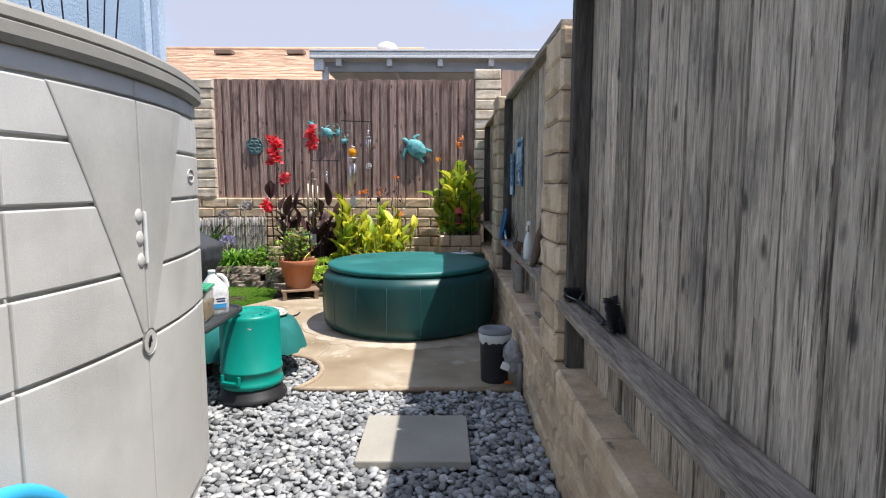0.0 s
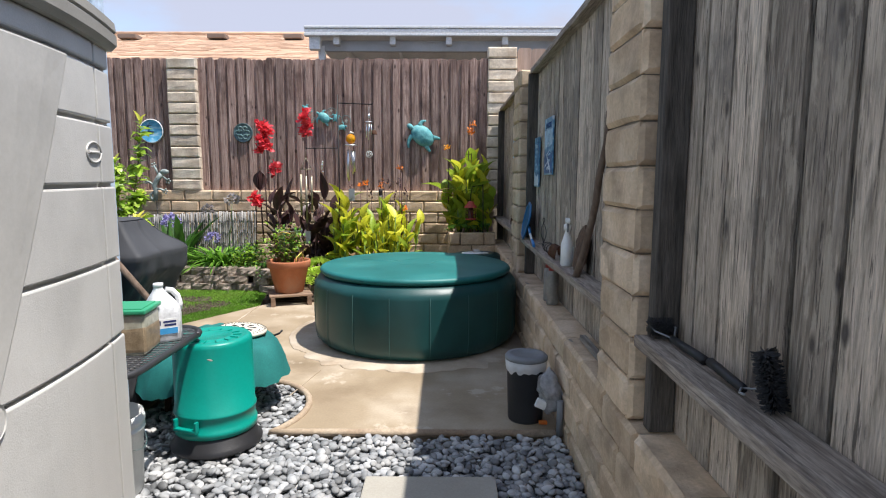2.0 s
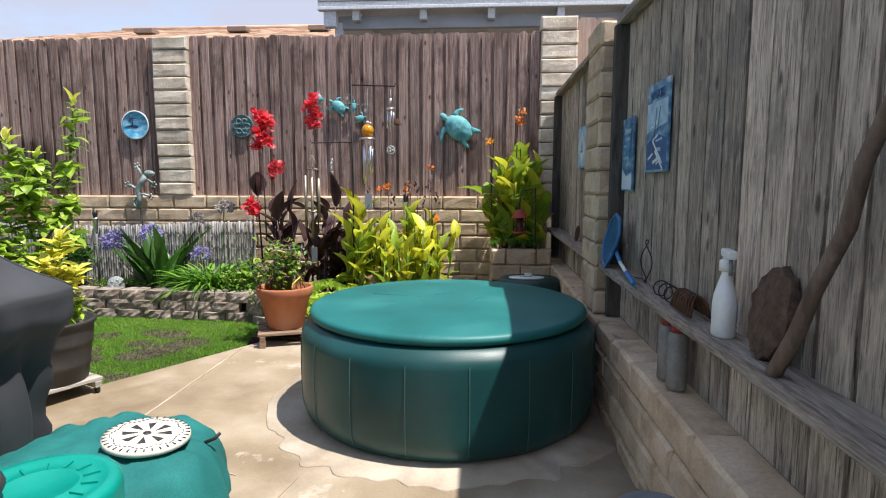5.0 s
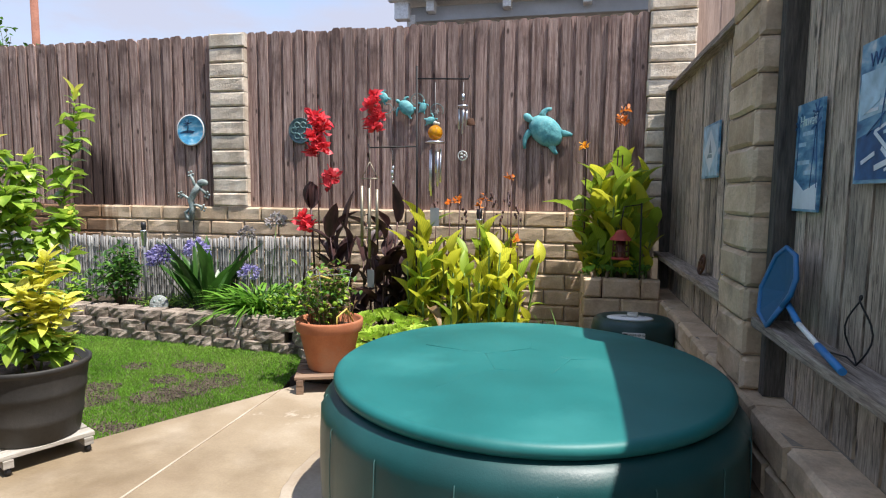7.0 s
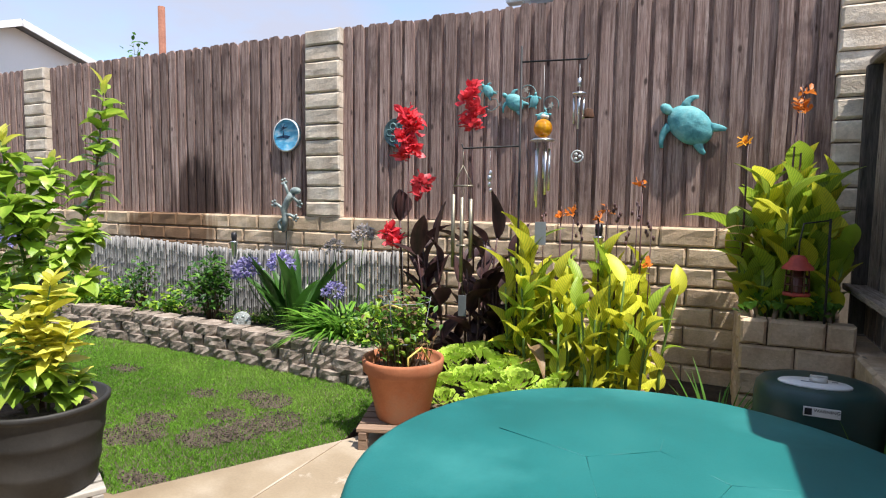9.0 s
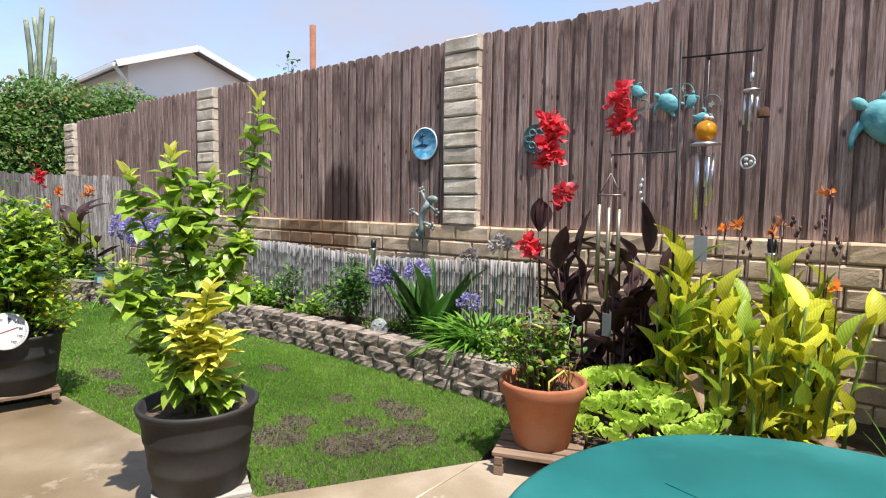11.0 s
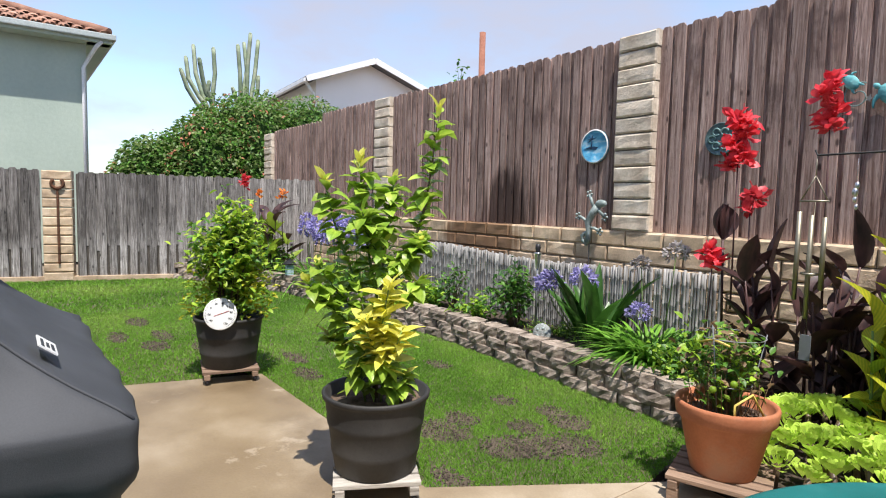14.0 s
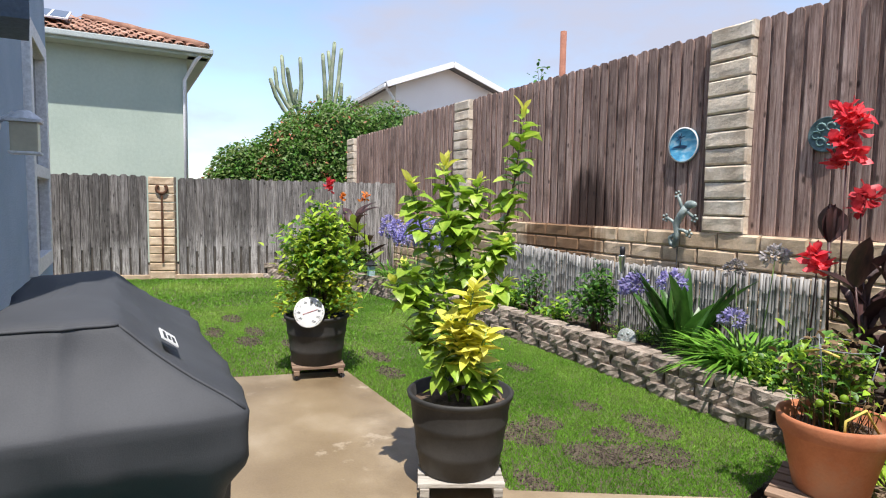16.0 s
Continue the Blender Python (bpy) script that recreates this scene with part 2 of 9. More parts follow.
# ---------------------------------------------------------------- building blocks
def part(name, bm, material, parent=None, label="", smooth=False):
    """Links a bmesh as one mesh object under a thing or a part."""
    me = bpy.data.meshes.new(name)
    bm.to_mesh(me)
    bm.free()
    if material is not None:
        for k in (material if isinstance(material, (list, tuple)) else [material]):
            me.materials.append(k)
    if smooth:
        me.polygons.foreach_set("use_smooth", [True] * len(me.polygons))
    ob = new(name, me)
    if parent is not None:
        ob.parent = parent
    if label:
        ob["label"] = label
    return ob


def thing(name, label, category, m=None, group="", kind=""):
    ob = new(name)
    ob.empty_display_size = 0.1
    if m is not None:
        ob.matrix_world = m
    return tagged(ob, label, category, group, kind)


def shared(name, me, parent, m, label=""):
    """One more object on a mesh that several pieces share."""
    ob = new(name, me)
    ob.parent = parent
    ob.matrix_local = m
    if label:
        ob["label"] = label
    return ob


def box(bm, c, s, bevel=0.0, m=None, mi=0, segs=2):
    g = bmesh.ops.create_cube(bm, size=1.0)
    vs = g["verts"]
    for v in vs:
        v.co = Vector((v.co.x * s[0] + c[0], v.co.y * s[1] + c[1], v.co.z * s[2] + c[2]))
    fs = list({f for v in vs for f in v.link_faces})
    if bevel:
        es = list({e for v in vs for e in v.link_edges})
        r = bmesh.ops.bevel(bm, geom=es, offset=bevel, segments=segs, profile=0.6, affect="EDGES")
        vs = list({v for f in r["faces"] for v in f.verts} | {v for v in vs if v.is_valid})
        fs = list({f for v in vs for f in v.link_faces})
    if m is not None:
        bmesh.ops.transform(bm, matrix=m, verts=vs)
    for f in fs:
        f.material_index = mi
    return vs


def lathe(bm, prof, n=32, c=(0, 0), m=None, mi=0, sx=1.0, sy=1.0, smooth=True):
    """Turns a profile of (radius, height) about the upright axis."""
    rings = []
    for r, z in prof:
        if r < 1e-5:
            rings.append([bm.verts.new((c[0], c[1], z))])
        else:
            rings.append([bm.verts.new((c[0] + sx * r * math.cos(2 * math.pi * i / n), c[1] + sy * r * math.sin(2 * math.pi * i / n), z)) for i in range(n)])
    for a, b in zip(rings, rings[1:]):
        for i in range(n):
            j = (i + 1) % n
            q = [a[i % len(a)], a[j % len(a)], b[j % len(b)], b[i % len(b)]]
            q = list(dict.fromkeys(q))
            if len(q) > 2:
                f = bm.faces.new(q)
                f.smooth, f.material_index = smooth, mi
    vs = [v for r in rings for v in r]
    if m is not None:
        bmesh.ops.transform(bm, matrix=m, verts=vs)
    return vs


def tube(bm, pts, r, n=8, mi=0, taper=None, cap=True):
    """A round rod along points; taper gives its radius at the far end."""
    pts = [Vector(p) for p in pts]
    rings = []
    side = Vector((1, 0, 0))
    for i, p in enumerate(pts):
        d = (pts[min(i + 1, len(pts) - 1)] - pts[max(i - 1, 0)]).normalized()
        side = side - d * side.dot(d)
        if side.length < 1e-3:
            side = d.orthogonal()
        side.normalize()
        up = d.cross(side)
        k = r if taper is None else r + (taper - r) * i / max(1, len(pts) - 1)
        rings.append([bm.verts.new(p + (side * math.cos(2 * math.pi * j / n) + up * math.sin(2 * math.pi * j / n)) * k) for j in range(n)])
    for a, b in zip(rings, rings[1:]):
        for j in range(n):
            f = bm.faces.new((a[j], a[(j + 1) % n], b[(j + 1) % n], b[j]))
            f.smooth, f.material_index = True, mi
    if cap:
        for rg, flip in ((rings[0], True), (rings[-1], False)):
            f = bm.faces.new(rg[::-1] if flip else rg)
            f.material_index = mi
    return [v for rg in rings for v in rg]


def ball(bm, c, r, sub=2, scale=(1, 1, 1), mi=0, m=None):
    g = bmesh.ops.create_icosphere(bm, subdivisions=sub, radius=r)
    for v in g["verts"]:
        v.co = Vector((v.co.x * scale[0], v.co.y * scale[1], v.co.z * scale[2]))
        if m is not None:
            v.co = m @ v.co
        v.co += Vector(c)
    for f in {f for v in g["verts"] for f in v.link_faces}:
        f.smooth, f.material_index = True, mi
    return g["verts"]


def prism(bm, poly, z0, z1, mi=0):
    """An upright prism over a polygon, given counter-clockwise."""
    lo = [bm.verts.new((x, y, z0)) for x, y in poly]
    hi = [bm.verts.new((x, y, z1)) for x, y in poly]
    fs = [bm.faces.new(hi), bm.faces.new(lo[::-1])]
    for i in range(len(poly)):
        j = (i + 1) % len(poly)
        fs.append(bm.faces.new((lo[i], lo[j], hi[j], hi[i])))
    for f in fs:
        f.material_index = mi
    return lo + hi


def mesh_of(name, verts, faces, materials, smooth=False):
    me = bpy.data.meshes.new(name)
    me.from_pydata(verts, [], faces)
    for k in materials:
        me.materials.append(k)
    if smooth:
        me.polygons.foreach_set("use_smooth", [True] * len(me.polygons))
    me.update()
    return me


rnd = random.Random(7)

# ---------------------------------------------------------------- the ground
g = bmesh.new()
prism(g, [(-400, -400), (400, -400), (400, 400), (-400, 400)], -0.35, -0.06)
tagged(part("ground", g, EARTH), "bare brown earth under and beyond the garden", "ground", kind="structure")

PATIO = [(-0.89, 3.97), (0.57, 3.97), (0.57, 7.35), (-2.0, 7.35), (-2.13, 7.12), (-2.74, 6.12), (-5.07, 6.1), (-5.62, 4.0), (-1.9, 4.0), (-1.9, 4.8), (-1.45, 4.8)]
bay = [(-1.45 + 0.52 * math.cos(radians(a)), 4.28 + 0.52 * math.sin(radians(a))) for a in range(80, -41, -10)]
g = bmesh.new()
prism(g, PATIO + bay, -0.06, 0.0)
bmesh.ops.triangulate(g, faces=g.faces[:])
floor = tagged(part("pavement", g, CONCRETE), "tan weathered concrete patio with pale stains and scored joints", "patio", kind="structure")
# thin raised rim along the pebble bed
g = bmesh.new()
tube(g, [(0.56, 3.955, 0.002), (-0.9, 3.955, 0.002)] + [(x, y, 0.002) for x, y in bay[::-1]], 0.022, 6)
part("edging", g, mat("edging", [(0.30, 0.22, 0.15), (0.42, 0.34, 0.25)], 5, rough=0.9), floor, "narrow tan concrete edging", True)
for a, b, w in (((-2.13, 4.02), (-2.13, 7.1), 0.012), ((-1.3, 5.0), (-2.13, 5.3), 0.006), ((-1.0, 5.0), (-1.1, 4.45), 0.004)):
    g = bmesh.new()
    d = Vector((b[0] - a[0], b[1] - a[1], 0))
    ang = math.atan2(d.y, d.x)
    box(g, (0, 0, 0), (d.length, w, 0.006), m=Matrix.Translation(((a[0] + b[0]) / 2, (a[1] + b[1]) / 2, 0.002)) @ Matrix.Rotation(ang, 4, "Z"))
    part("joint", g, RINGCON, floor, "pale filled joint in the concrete")
TUB = (-0.353, 5.985)
g = bmesh.new()
lathe(g, [(0, -0.02), (1.13, -0.02), (1.13, 0.004), (1.125, 0.007), (0, 0.007)], 240, TUB)
for v in g.verts:
    a = math.atan2(v.co.y - TUB[1], v.co.x - TUB[0])
    if (v.co.xy - Vector(TUB)).length > 1:
        k = 1 + (0.10 if a < -0.9 and a > -2.6 else 0.02) * noise.noise(Vector((math.cos(a) * 9, math.sin(a) * 9, 3)))
        v.co.x, v.co.y = TUB[0] + (v.co.x - TUB[0]) * k, TUB[1] + (v.co.y - TUB[1]) * k
    v.co.x = min(v.co.x, 0.566)
for v in g.verts:
    v.co.y += 0.09
part("pad", g, RINGCON, floor, "round pale concrete pad under the tub", False)

g = bmesh.new()
LAWN = [(-2.13, 7.12), (-2.3, 8.0), (-5.4, 8.12), (-9.0, 7.85), (-11.45, 6.8), (-12.6, 3.4), (-12.3, 2.4), (-5.9, 2.4), (-5.62, 4.0), (-5.07, 6.1), (-2.74, 6.12)]
prism(g, LAWN, -0.06, -0.006)
bmesh.ops.triangulate(g, faces=g.faces[:])
tagged(part("lawn", g, LAWNSOIL), "dark soil and thatch under the patchy lawn", "lawn", kind="structure")
BED = [(-2.3, 8.0), (-2.05, 7.3), (0.57, 7.35), (0.57, 9.2), (-11.9, 9.2), (-11.6, 6.85), (-9.0, 7.95), (-5.4, 8.2)]
g = bmesh.new()
prism(g, [(-2.35, 8.1), (-2.15, 8.3), (-2.15, 9.2), (-11.2, 9.2), (-11.45, 7.0), (-9.0, 8.02), (-5.4, 8.26)], -0.06, 0.21)
prism(g, [(-2.15, 7.3), (0.57, 7.35), (0.57, 9.2), (-2.15, 9.2)], -0.06, 0.03)
bmesh.ops.triangulate(g, faces=[f for f in g.faces if len(f.verts) > 4])
bmesh.ops.subdivide_edges(g, edges=[e for e in g.edges if e.calc_length() > 0.5], cuts=3, use_grid_fill=True)
tagged(part("planting_bed", g, SOIL), "raised planting bed of dark moist soil", "flower bed", kind="structure")


# ---------------------------------------------------------------- masonry
def block_mesh(name, L, H, D, seed, material=None):
    """A slump block: soft swollen faces, lower edge sagging. Its face lies at y = 0 and looks to -y."""
    r = random.Random(seed)
    nx, nz = 5, 4
    e, f = min(0.2, 0.016 / L), 0.016 / H
    us, ws = (0, e, 0.35, 0.68, 1 - e, 1), (0, f, 0.5, 1 - f, 1)
    verts, faces = [], []
    for k in range(nz + 1):
        for i in range(nx + 1):
            u, w = us[i], ws[k]
            edge = (i in (0, nx)) or (k in (0, nz))
            y = 0.011 if edge else -r.random() * 0.008
            verts.append(((u - 0.5) * L, y, (w - 0.5) * H + (r.uniform(-1, 1) * 0.003)))
    o = lambda i, k: k * (nx + 1) + i
    for k in range(nz):
        for i in range(nx):
            faces.append((o(i, k), o(i + 1, k), o(i + 1, k + 1), o(i, k + 1)))
    b = len(verts)
    cs = [(-0.5, -0.5), (0.5, -0.5), (0.5, 0.5), (-0.5, 0.5)]
    verts += [(x * L, D, z * H) for x, z in cs]
    low = [o(i, 0) for i in range(nx + 1)]
    top = [o(i, nz) for i in range(nx + 1)]
    lef = [o(0, k) for k in range(nz + 1)]
    rig = [o(nx, k) for k in range(nz + 1)]
    faces += [tuple(low[::-1] + [b, b + 1]), tuple(top + [b + 2, b + 3]), tuple(lef + [b + 3, b]), tuple(rig[::-1] + [b + 1, b + 2]), (b + 1, b, b + 3, b + 2)]
    me = mesh_of(name, verts, faces, [material or BLOCK])
    return me


CH = 0.152          # height of one course
full = [block_mesh("brick", 0.392, CH - 0.008, 0.16, s) for s in range(6)]
half = [block_mesh("brick", 0.192, CH - 0.008, 0.16, 20 + s) for s in range(3)]


def course_wall(parent, x0, x1, courses, place, z0=0.0):
    """Running bond from x0 to x1 along a wall; place(x, z) gives the pose of a block's face."""
    for c in range(courses):
        x = x0 + (0.2 if c % 2 else 0.0)
        if c % 2:
            shared("brick", rnd.choice(half), parent, place(x0 + 0.1, z0 + (c + 0.5) * CH))
        while x + 0.39 < x1 + 0.02:
            shared("brick", rnd.choice(full), parent, place(x + 0.2, z0 + (c + 0.5) * CH))
            x += 0.4
        if x1 - x > 0.15:
            shared("brick", rnd.choice(half), parent, place(x + 0.1, z0 + (c + 0.5) * CH))


RX = 0.565          # face of the wall beside the path
BY = 9.14           # face of the wall at the back
RH, BH = 4 * CH - 0.07, 8 * CH
# core of the wall beside the path
g = bmesh.new()
box(g, (RX + 0.17, 4.25, RH / 2 - 0.004), (0.30, 9.9, RH - 0.004))
wall_r = tagged(part("wall_east", g, MORTAR), "low tan slump block wall beside the path, under a wooden fence", "wall", kind="structure")
g = bmesh.new()
box(g, (-5.9, BY + 0.15, BH / 2 - 0.03), (14.4, 0.24, BH - 0.05))
wall_b = tagged(part("wall_north", g, MORTAR), "tan slump block wall along the back, under a tall wooden fence", "wall", kind="structure")


def pier(name, y0, y1, top, label):
    """A pier of single blocks in the wall beside the path, standing on the low wall."""
    t = thing(name, label, "pier", Matrix.Translation((RX, (y0 + y1) / 2, RH)), "block piers beside the path")
    L = y1 - y0
    n = round((top - RH) / CH)
    ms = [block_mesh("brick", L - 0.004, CH - 0.008, 0.20, 40 + s) for s in range(4)]
    ends = [block_mesh("brick", 0.20, CH - 0.008, 0.03, 60 + s) for s in range(3)]
    for c in range(n):
        z = (c + 0.5) * CH
        shared("brick", ms[(c * 3) % 4], t, Matrix.Translation((rnd.uniform(-.006, .006), rnd.uniform(-.006, .006), z)) @ Matrix.Rotation(radians(-90), 4, "Z"))
        shared("brick", ends[c % 3], t, Matrix.Translation((0.105, -L / 2 - 0.012, z)))
        shared("brick", ends[(c + 1) % 3], t, Matrix.Translation((0.105, L / 2 + 0.012, z)) @ Matrix.Rotation(radians(180), 4, "Z"))
    g = bmesh.new()
    box(g, (0.11, 0, n * CH / 2), (0.19, L - 0.02, n * CH - 0.02))
    part("core", g, MORTAR, t)
    return t


pier("block_pier", 2.905, 3.30, 2.27, "tan slump block pier with sagging mortar joints")
pier("block_pier", 6.20, 6.60, 2.42, "tan slump block pier with sagging mortar joints")
pier("block_pier", -0.62, -0.16, 2.27, "tan slump block pier with sagging mortar joints")

PIL = [(-13.3, 0.44, 2.95), (-8.34, 0.44, 3.03), (-3.76, 0.41, 3.05), (0.69, 0.40, 3.2)]
for px, pw, ptop in PIL:
    t = thing("block_pillar", "cream split-faced block pillar standing in the back fence", "pillar", Matrix.Translation((px, BY, BH)), "block pillars of the back fence")
    ms = [block_mesh("brick", pw, CH - 0.01, 0.22, 80 + s, PILBLOCK) for s in range(5)]
    n = round((ptop - BH) / CH)
    for c in range(n):
        shared("brick", ms[(c * 2) % 5], t, Matrix.Translation((rnd.uniform(-.006, .006), rnd.uniform(-.008, .004), (c + 0.5) * CH)))
    g = bmesh.new()
    box(g, (0, 0.13, n * CH / 2), (pw - 0.03, 0.18, n * CH - 0.03))
    part("core", g, MORTAR, t)


# ---------------------------------------------------------------- fences
def board_mesh(name, w, h, th, material, ear=0.03, seed=0):
    """An upright board with clipped upper corners; foot at z = 0, face at y = 0 looking to -y."""
    r = random.Random(seed)
    rows = 5
    out = []
    for k in range(rows):
        z = (h - ear) * k / (rows - 1)
        j = r.uniform(-0.0025, 0.0025)
        out.append((-w / 2 + j, w / 2 + j + r.uniform(-.002, .002), z))
    verts, faces = [], []
    for y in (0.0, th):
        for a, b, z in out:
            verts += [(a, y, z), (b, y, z)]
        a, b, z = out[-1]
        verts += [(a + ear * 0.8, y, h), (b - ear * 0.8, y, h)]
    n = 2 * (rows + 1)
    for k in range(rows):
        a = 2 * k
        faces.append((a, a + 1, a + 3, a + 2))
        faces.append((n + a + 1, n + a, n + a + 2, n + a + 3))
        faces.append((a + 1, n + a + 1, n + a + 3, a + 3))
        faces.append((n + a, a, a + 2, n + a + 2))
    faces.append((n - 2, n - 1, 2 * n - 1, 2 * n - 2))
    faces.append((0, n, n + 1, 1))
    return mesh_of(name, verts, faces, [material])


def fence(name, label, a, b, z0, z1, w, pitch, material, two=True, group="", ear=0.03, ragged=0.012, skip=()):
    """Boards along the line from a to b, set board on board where two is true."""
    a, b = Vector((*a, 0)), Vector((*b, 0))
    d = b - a
    t = tagged(new(name), label, "fence", group, "structure")
    t.matrix_world = Matrix.Translation((a.x, a.y, z0)) @ Matrix.Rotation(math.atan2(d.y, d.x), 4, "Z")
    ms = [board_mesh("board", w * rnd.uniform(0.94, 1.04), z1 - z0 + rnd.uniform(-ragged, ragged), 0.018, material, ear, s) for s in range(9)]
    n = int(d.length / pitch)
    for i in range(n + 1):
        back = two and i % 2
        shared("board", ms[rnd.randrange(9)], t, Matrix.Translation((min((i + 0.5) * pitch, d.length), 0.021 if back else rnd.uniform(-.004, .003), rnd.uniform(-ragged, ragged) * .5)) @ Matrix.Rotation(radians(rnd.uniform(-.25, .25)), 4, "Y"))
    if not two:
        # added dark sheet: stops sun shining through and darkens the gaps
        g = bmesh.new()
        box(g, (d.length / 2, 0.036, (z1 - z0) / 2 - 0.01), (d.length, 0.014, z1 - z0 - 0.06))
        part("backing", g, DARKPOST, t, "plain dark sheet added behind the boards to keep the gaps dark")
    return t


FY = BY + 0.07
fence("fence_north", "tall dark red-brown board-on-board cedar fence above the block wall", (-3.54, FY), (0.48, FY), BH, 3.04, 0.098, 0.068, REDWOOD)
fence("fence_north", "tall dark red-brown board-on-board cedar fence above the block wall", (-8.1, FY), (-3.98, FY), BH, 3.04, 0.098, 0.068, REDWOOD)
fence("fence_north", "tall dark red-brown board-on-board cedar fence above the block wall", (-10.6, FY), (-8.58, FY), BH, 3.06, 0.098, 0.068, REDWOOD)
fence("fence_north", "dark red-brown board-on-board cedar fence, a step lower", (-13.06, FY), (-10.6, FY), BH, 2.93, 0.098, 0.068, REDWOOD)
fence("fence_north", "lighter tan board fence continuing past the corner pillar", (0.92, FY + 0.1), (3.4, FY + 0.1), BH, 3.2, 0.2, 0.2, TANWOOD, False)
# weathered fence on the low wall beside the path; it faces the path
FX = RX + 0.16      # boards of the fence beyond the near pier
RAILX = mat("rail_wood", [(0.19, 0.15, 0.12), (0.32, 0.265, 0.215), (0.43, 0.36, 0.295)], 3, stretch=(1.6, 16, 16), rough=0.9, bump=0.8, fine=12, grain=0.5, distort=0.8)
weather(RAILX, (2.6, 95, 95), (0.50, 0.43, 0.35), (0.06, 0.048, 0.04), False, 0.6)
for y0, y1, bx in ((2.86, -0.1, RX + 0.135), (6.17, 3.33, FX), (9.1, 6.63, FX)):
    f = fence("fence_east", "silver-grey weathered board fence with raised grain and knots", (bx, y0), (bx, y1), RH + 0.001, 2.31, 0.150, 0.166, GREYWOOD, False, ear=0.004)
    ln = y0 - y1
    for k, (z, dx, w, h, lab) in enumerate(((0.85 - RH, -0.068, 0.132, 0.04, "grey weathered ledge rail"), (2.335 - RH, 0.0, 0.14, 0.04, "grey weathered cap rail"))):
        g = bmesh.new()
        box(g, (ln / 2, dx, z), (ln - 0.01, w, h), 0.005)
        bmesh.ops.subdivide_edges(g, edges=[e for e in g.edges if e.calc_length() > 1], cuts=12)
        for v in g.verts:
            v.co.z += 0.004 * noise.noise(v.co * 3)
            v.co.y += 0.004 * noise.noise(v.co * 2 + Vector((5, 0, 0)))
        part("rail", g, RAILX, f, lab)
    for s in (0.033, ln - 0.033):
        g = bmesh.new()
        box(g, (s, -0.045, (2.31 - RH) / 2), (0.062, 0.085, 2.31 - RH), 0.006)
        part("post", g, DARKPOST, f, "dark weathered fence post")
for a, b, top in (((-12.62, 2.4), (-11.95, 4.86), 1.84), ((-11.81, 5.36), (-10.83, 9.1), 1.82)):
    f = fence("fence_west", "grey weathered board fence, darker above, gaps between the board feet", a, b, 0.06, top, 0.112, 0.152, WESTWOOD, False)
    ln = (Vector(b) - Vector(a)).length
    ms = [board_mesh("board", 0.09, top - 0.06 - 0.50 + rnd.uniform(-.07, .07), 0.012, WESTWOOD, 0.02, 500 + k) for k in range(6)]
    for k in range(1, int(ln / 0.152) + 1):
        m = rnd.choice(ms)
        shared("board", m, f, Matrix.Translation((k * 0.152, 0.0195, top - 0.06 - 0.02 - m.vertices[-1].co.z)))
# low kerb under that fence, and its pier
ang = math.atan2(6.7, 1.79)
W = Matrix.Translation((-11.88, 5.11, 0)) @ Matrix.Rotation(ang, 4, "Z")
g = bmesh.new()
box(g, (0.65, 0.06, 0.03), (6.9, 0.2, 0.1), 0.008)
kerb = tagged(part("wall_west", g, BLOCK), "low block footing under the grey fence", "wall", kind="structure")
kerb.matrix_world = W
t = thing("block_pier", "tan block pier between two runs of grey fence", "pier", W)
ms = [block_mesh("brick", 0.42, CH - 0.008, 0.2, 120 + s) for s in range(4)]
for c in range(12):
    shared("brick", ms[c % 4], t, Matrix.Translation((0, -0.05, (c + 0.5) * CH)))

# bricks of the long walls
course_wall(wall_r, -0.6, 9.1, 4, lambda x, z: Matrix.Translation((RX, x, z)) @ Matrix.Rotation(radians(-90), 4, "Z"), -0.07)
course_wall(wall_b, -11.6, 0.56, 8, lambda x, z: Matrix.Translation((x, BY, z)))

# ---------------------------------------------------------------- more materials
def plain(name, c, rough=0.5, metal=0.0, var=0.12, **k):
    return mat(name, [tuple(v * (1 - var) for v in c), tuple(min(1, v * (1 + var)) for v in c)], k.pop("scale", 4), rough=rough, metal=metal, bump=k.pop("bump", 0.06), fine=k.pop("fine", 60), grain=k.pop("grain", 0.06), **k)


SHED = plain("shed_plastic", (0.53, 0.52, 0.49), 0.55, bump=0.15, fine=180, stain=(0.45, 0.43, 0.40), stain_scale=1.0)
SHEDLID = plain("shed_lid_plastic", (0.29, 0.275, 0.24), 0.6, bump=0.15, fine=150)
GREENBIN = plain("green_plastic", (0.0, 0.235, 0.185), 0.38, var=0.08)
BLACKPL = plain("black_plastic", (0.018, 0.018, 0.02), 0.45)
CHARCOAL = plain("charcoal_plastic", (0.03, 0.032, 0.036), 0.5)
GREYPL = plain("grey_plastic", (0.20, 0.21, 0.22), 0.5)
WHITEPL = plain("white_plastic", (0.75, 0.75, 0.73), 0.4)
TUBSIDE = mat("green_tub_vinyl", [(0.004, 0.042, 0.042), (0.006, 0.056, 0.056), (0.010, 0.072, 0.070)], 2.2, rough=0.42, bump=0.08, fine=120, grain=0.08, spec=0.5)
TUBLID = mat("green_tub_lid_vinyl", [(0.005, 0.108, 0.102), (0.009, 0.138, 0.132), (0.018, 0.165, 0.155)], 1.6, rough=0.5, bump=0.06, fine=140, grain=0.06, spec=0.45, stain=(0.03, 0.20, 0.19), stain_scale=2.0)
COVERGREEN = mat("green_cover_cloth", [(0.008, 0.125, 0.118), (0.018, 0.20, 0.185)], 5, rough=0.8, bump=0.2, fine=200, translucent=0.15)
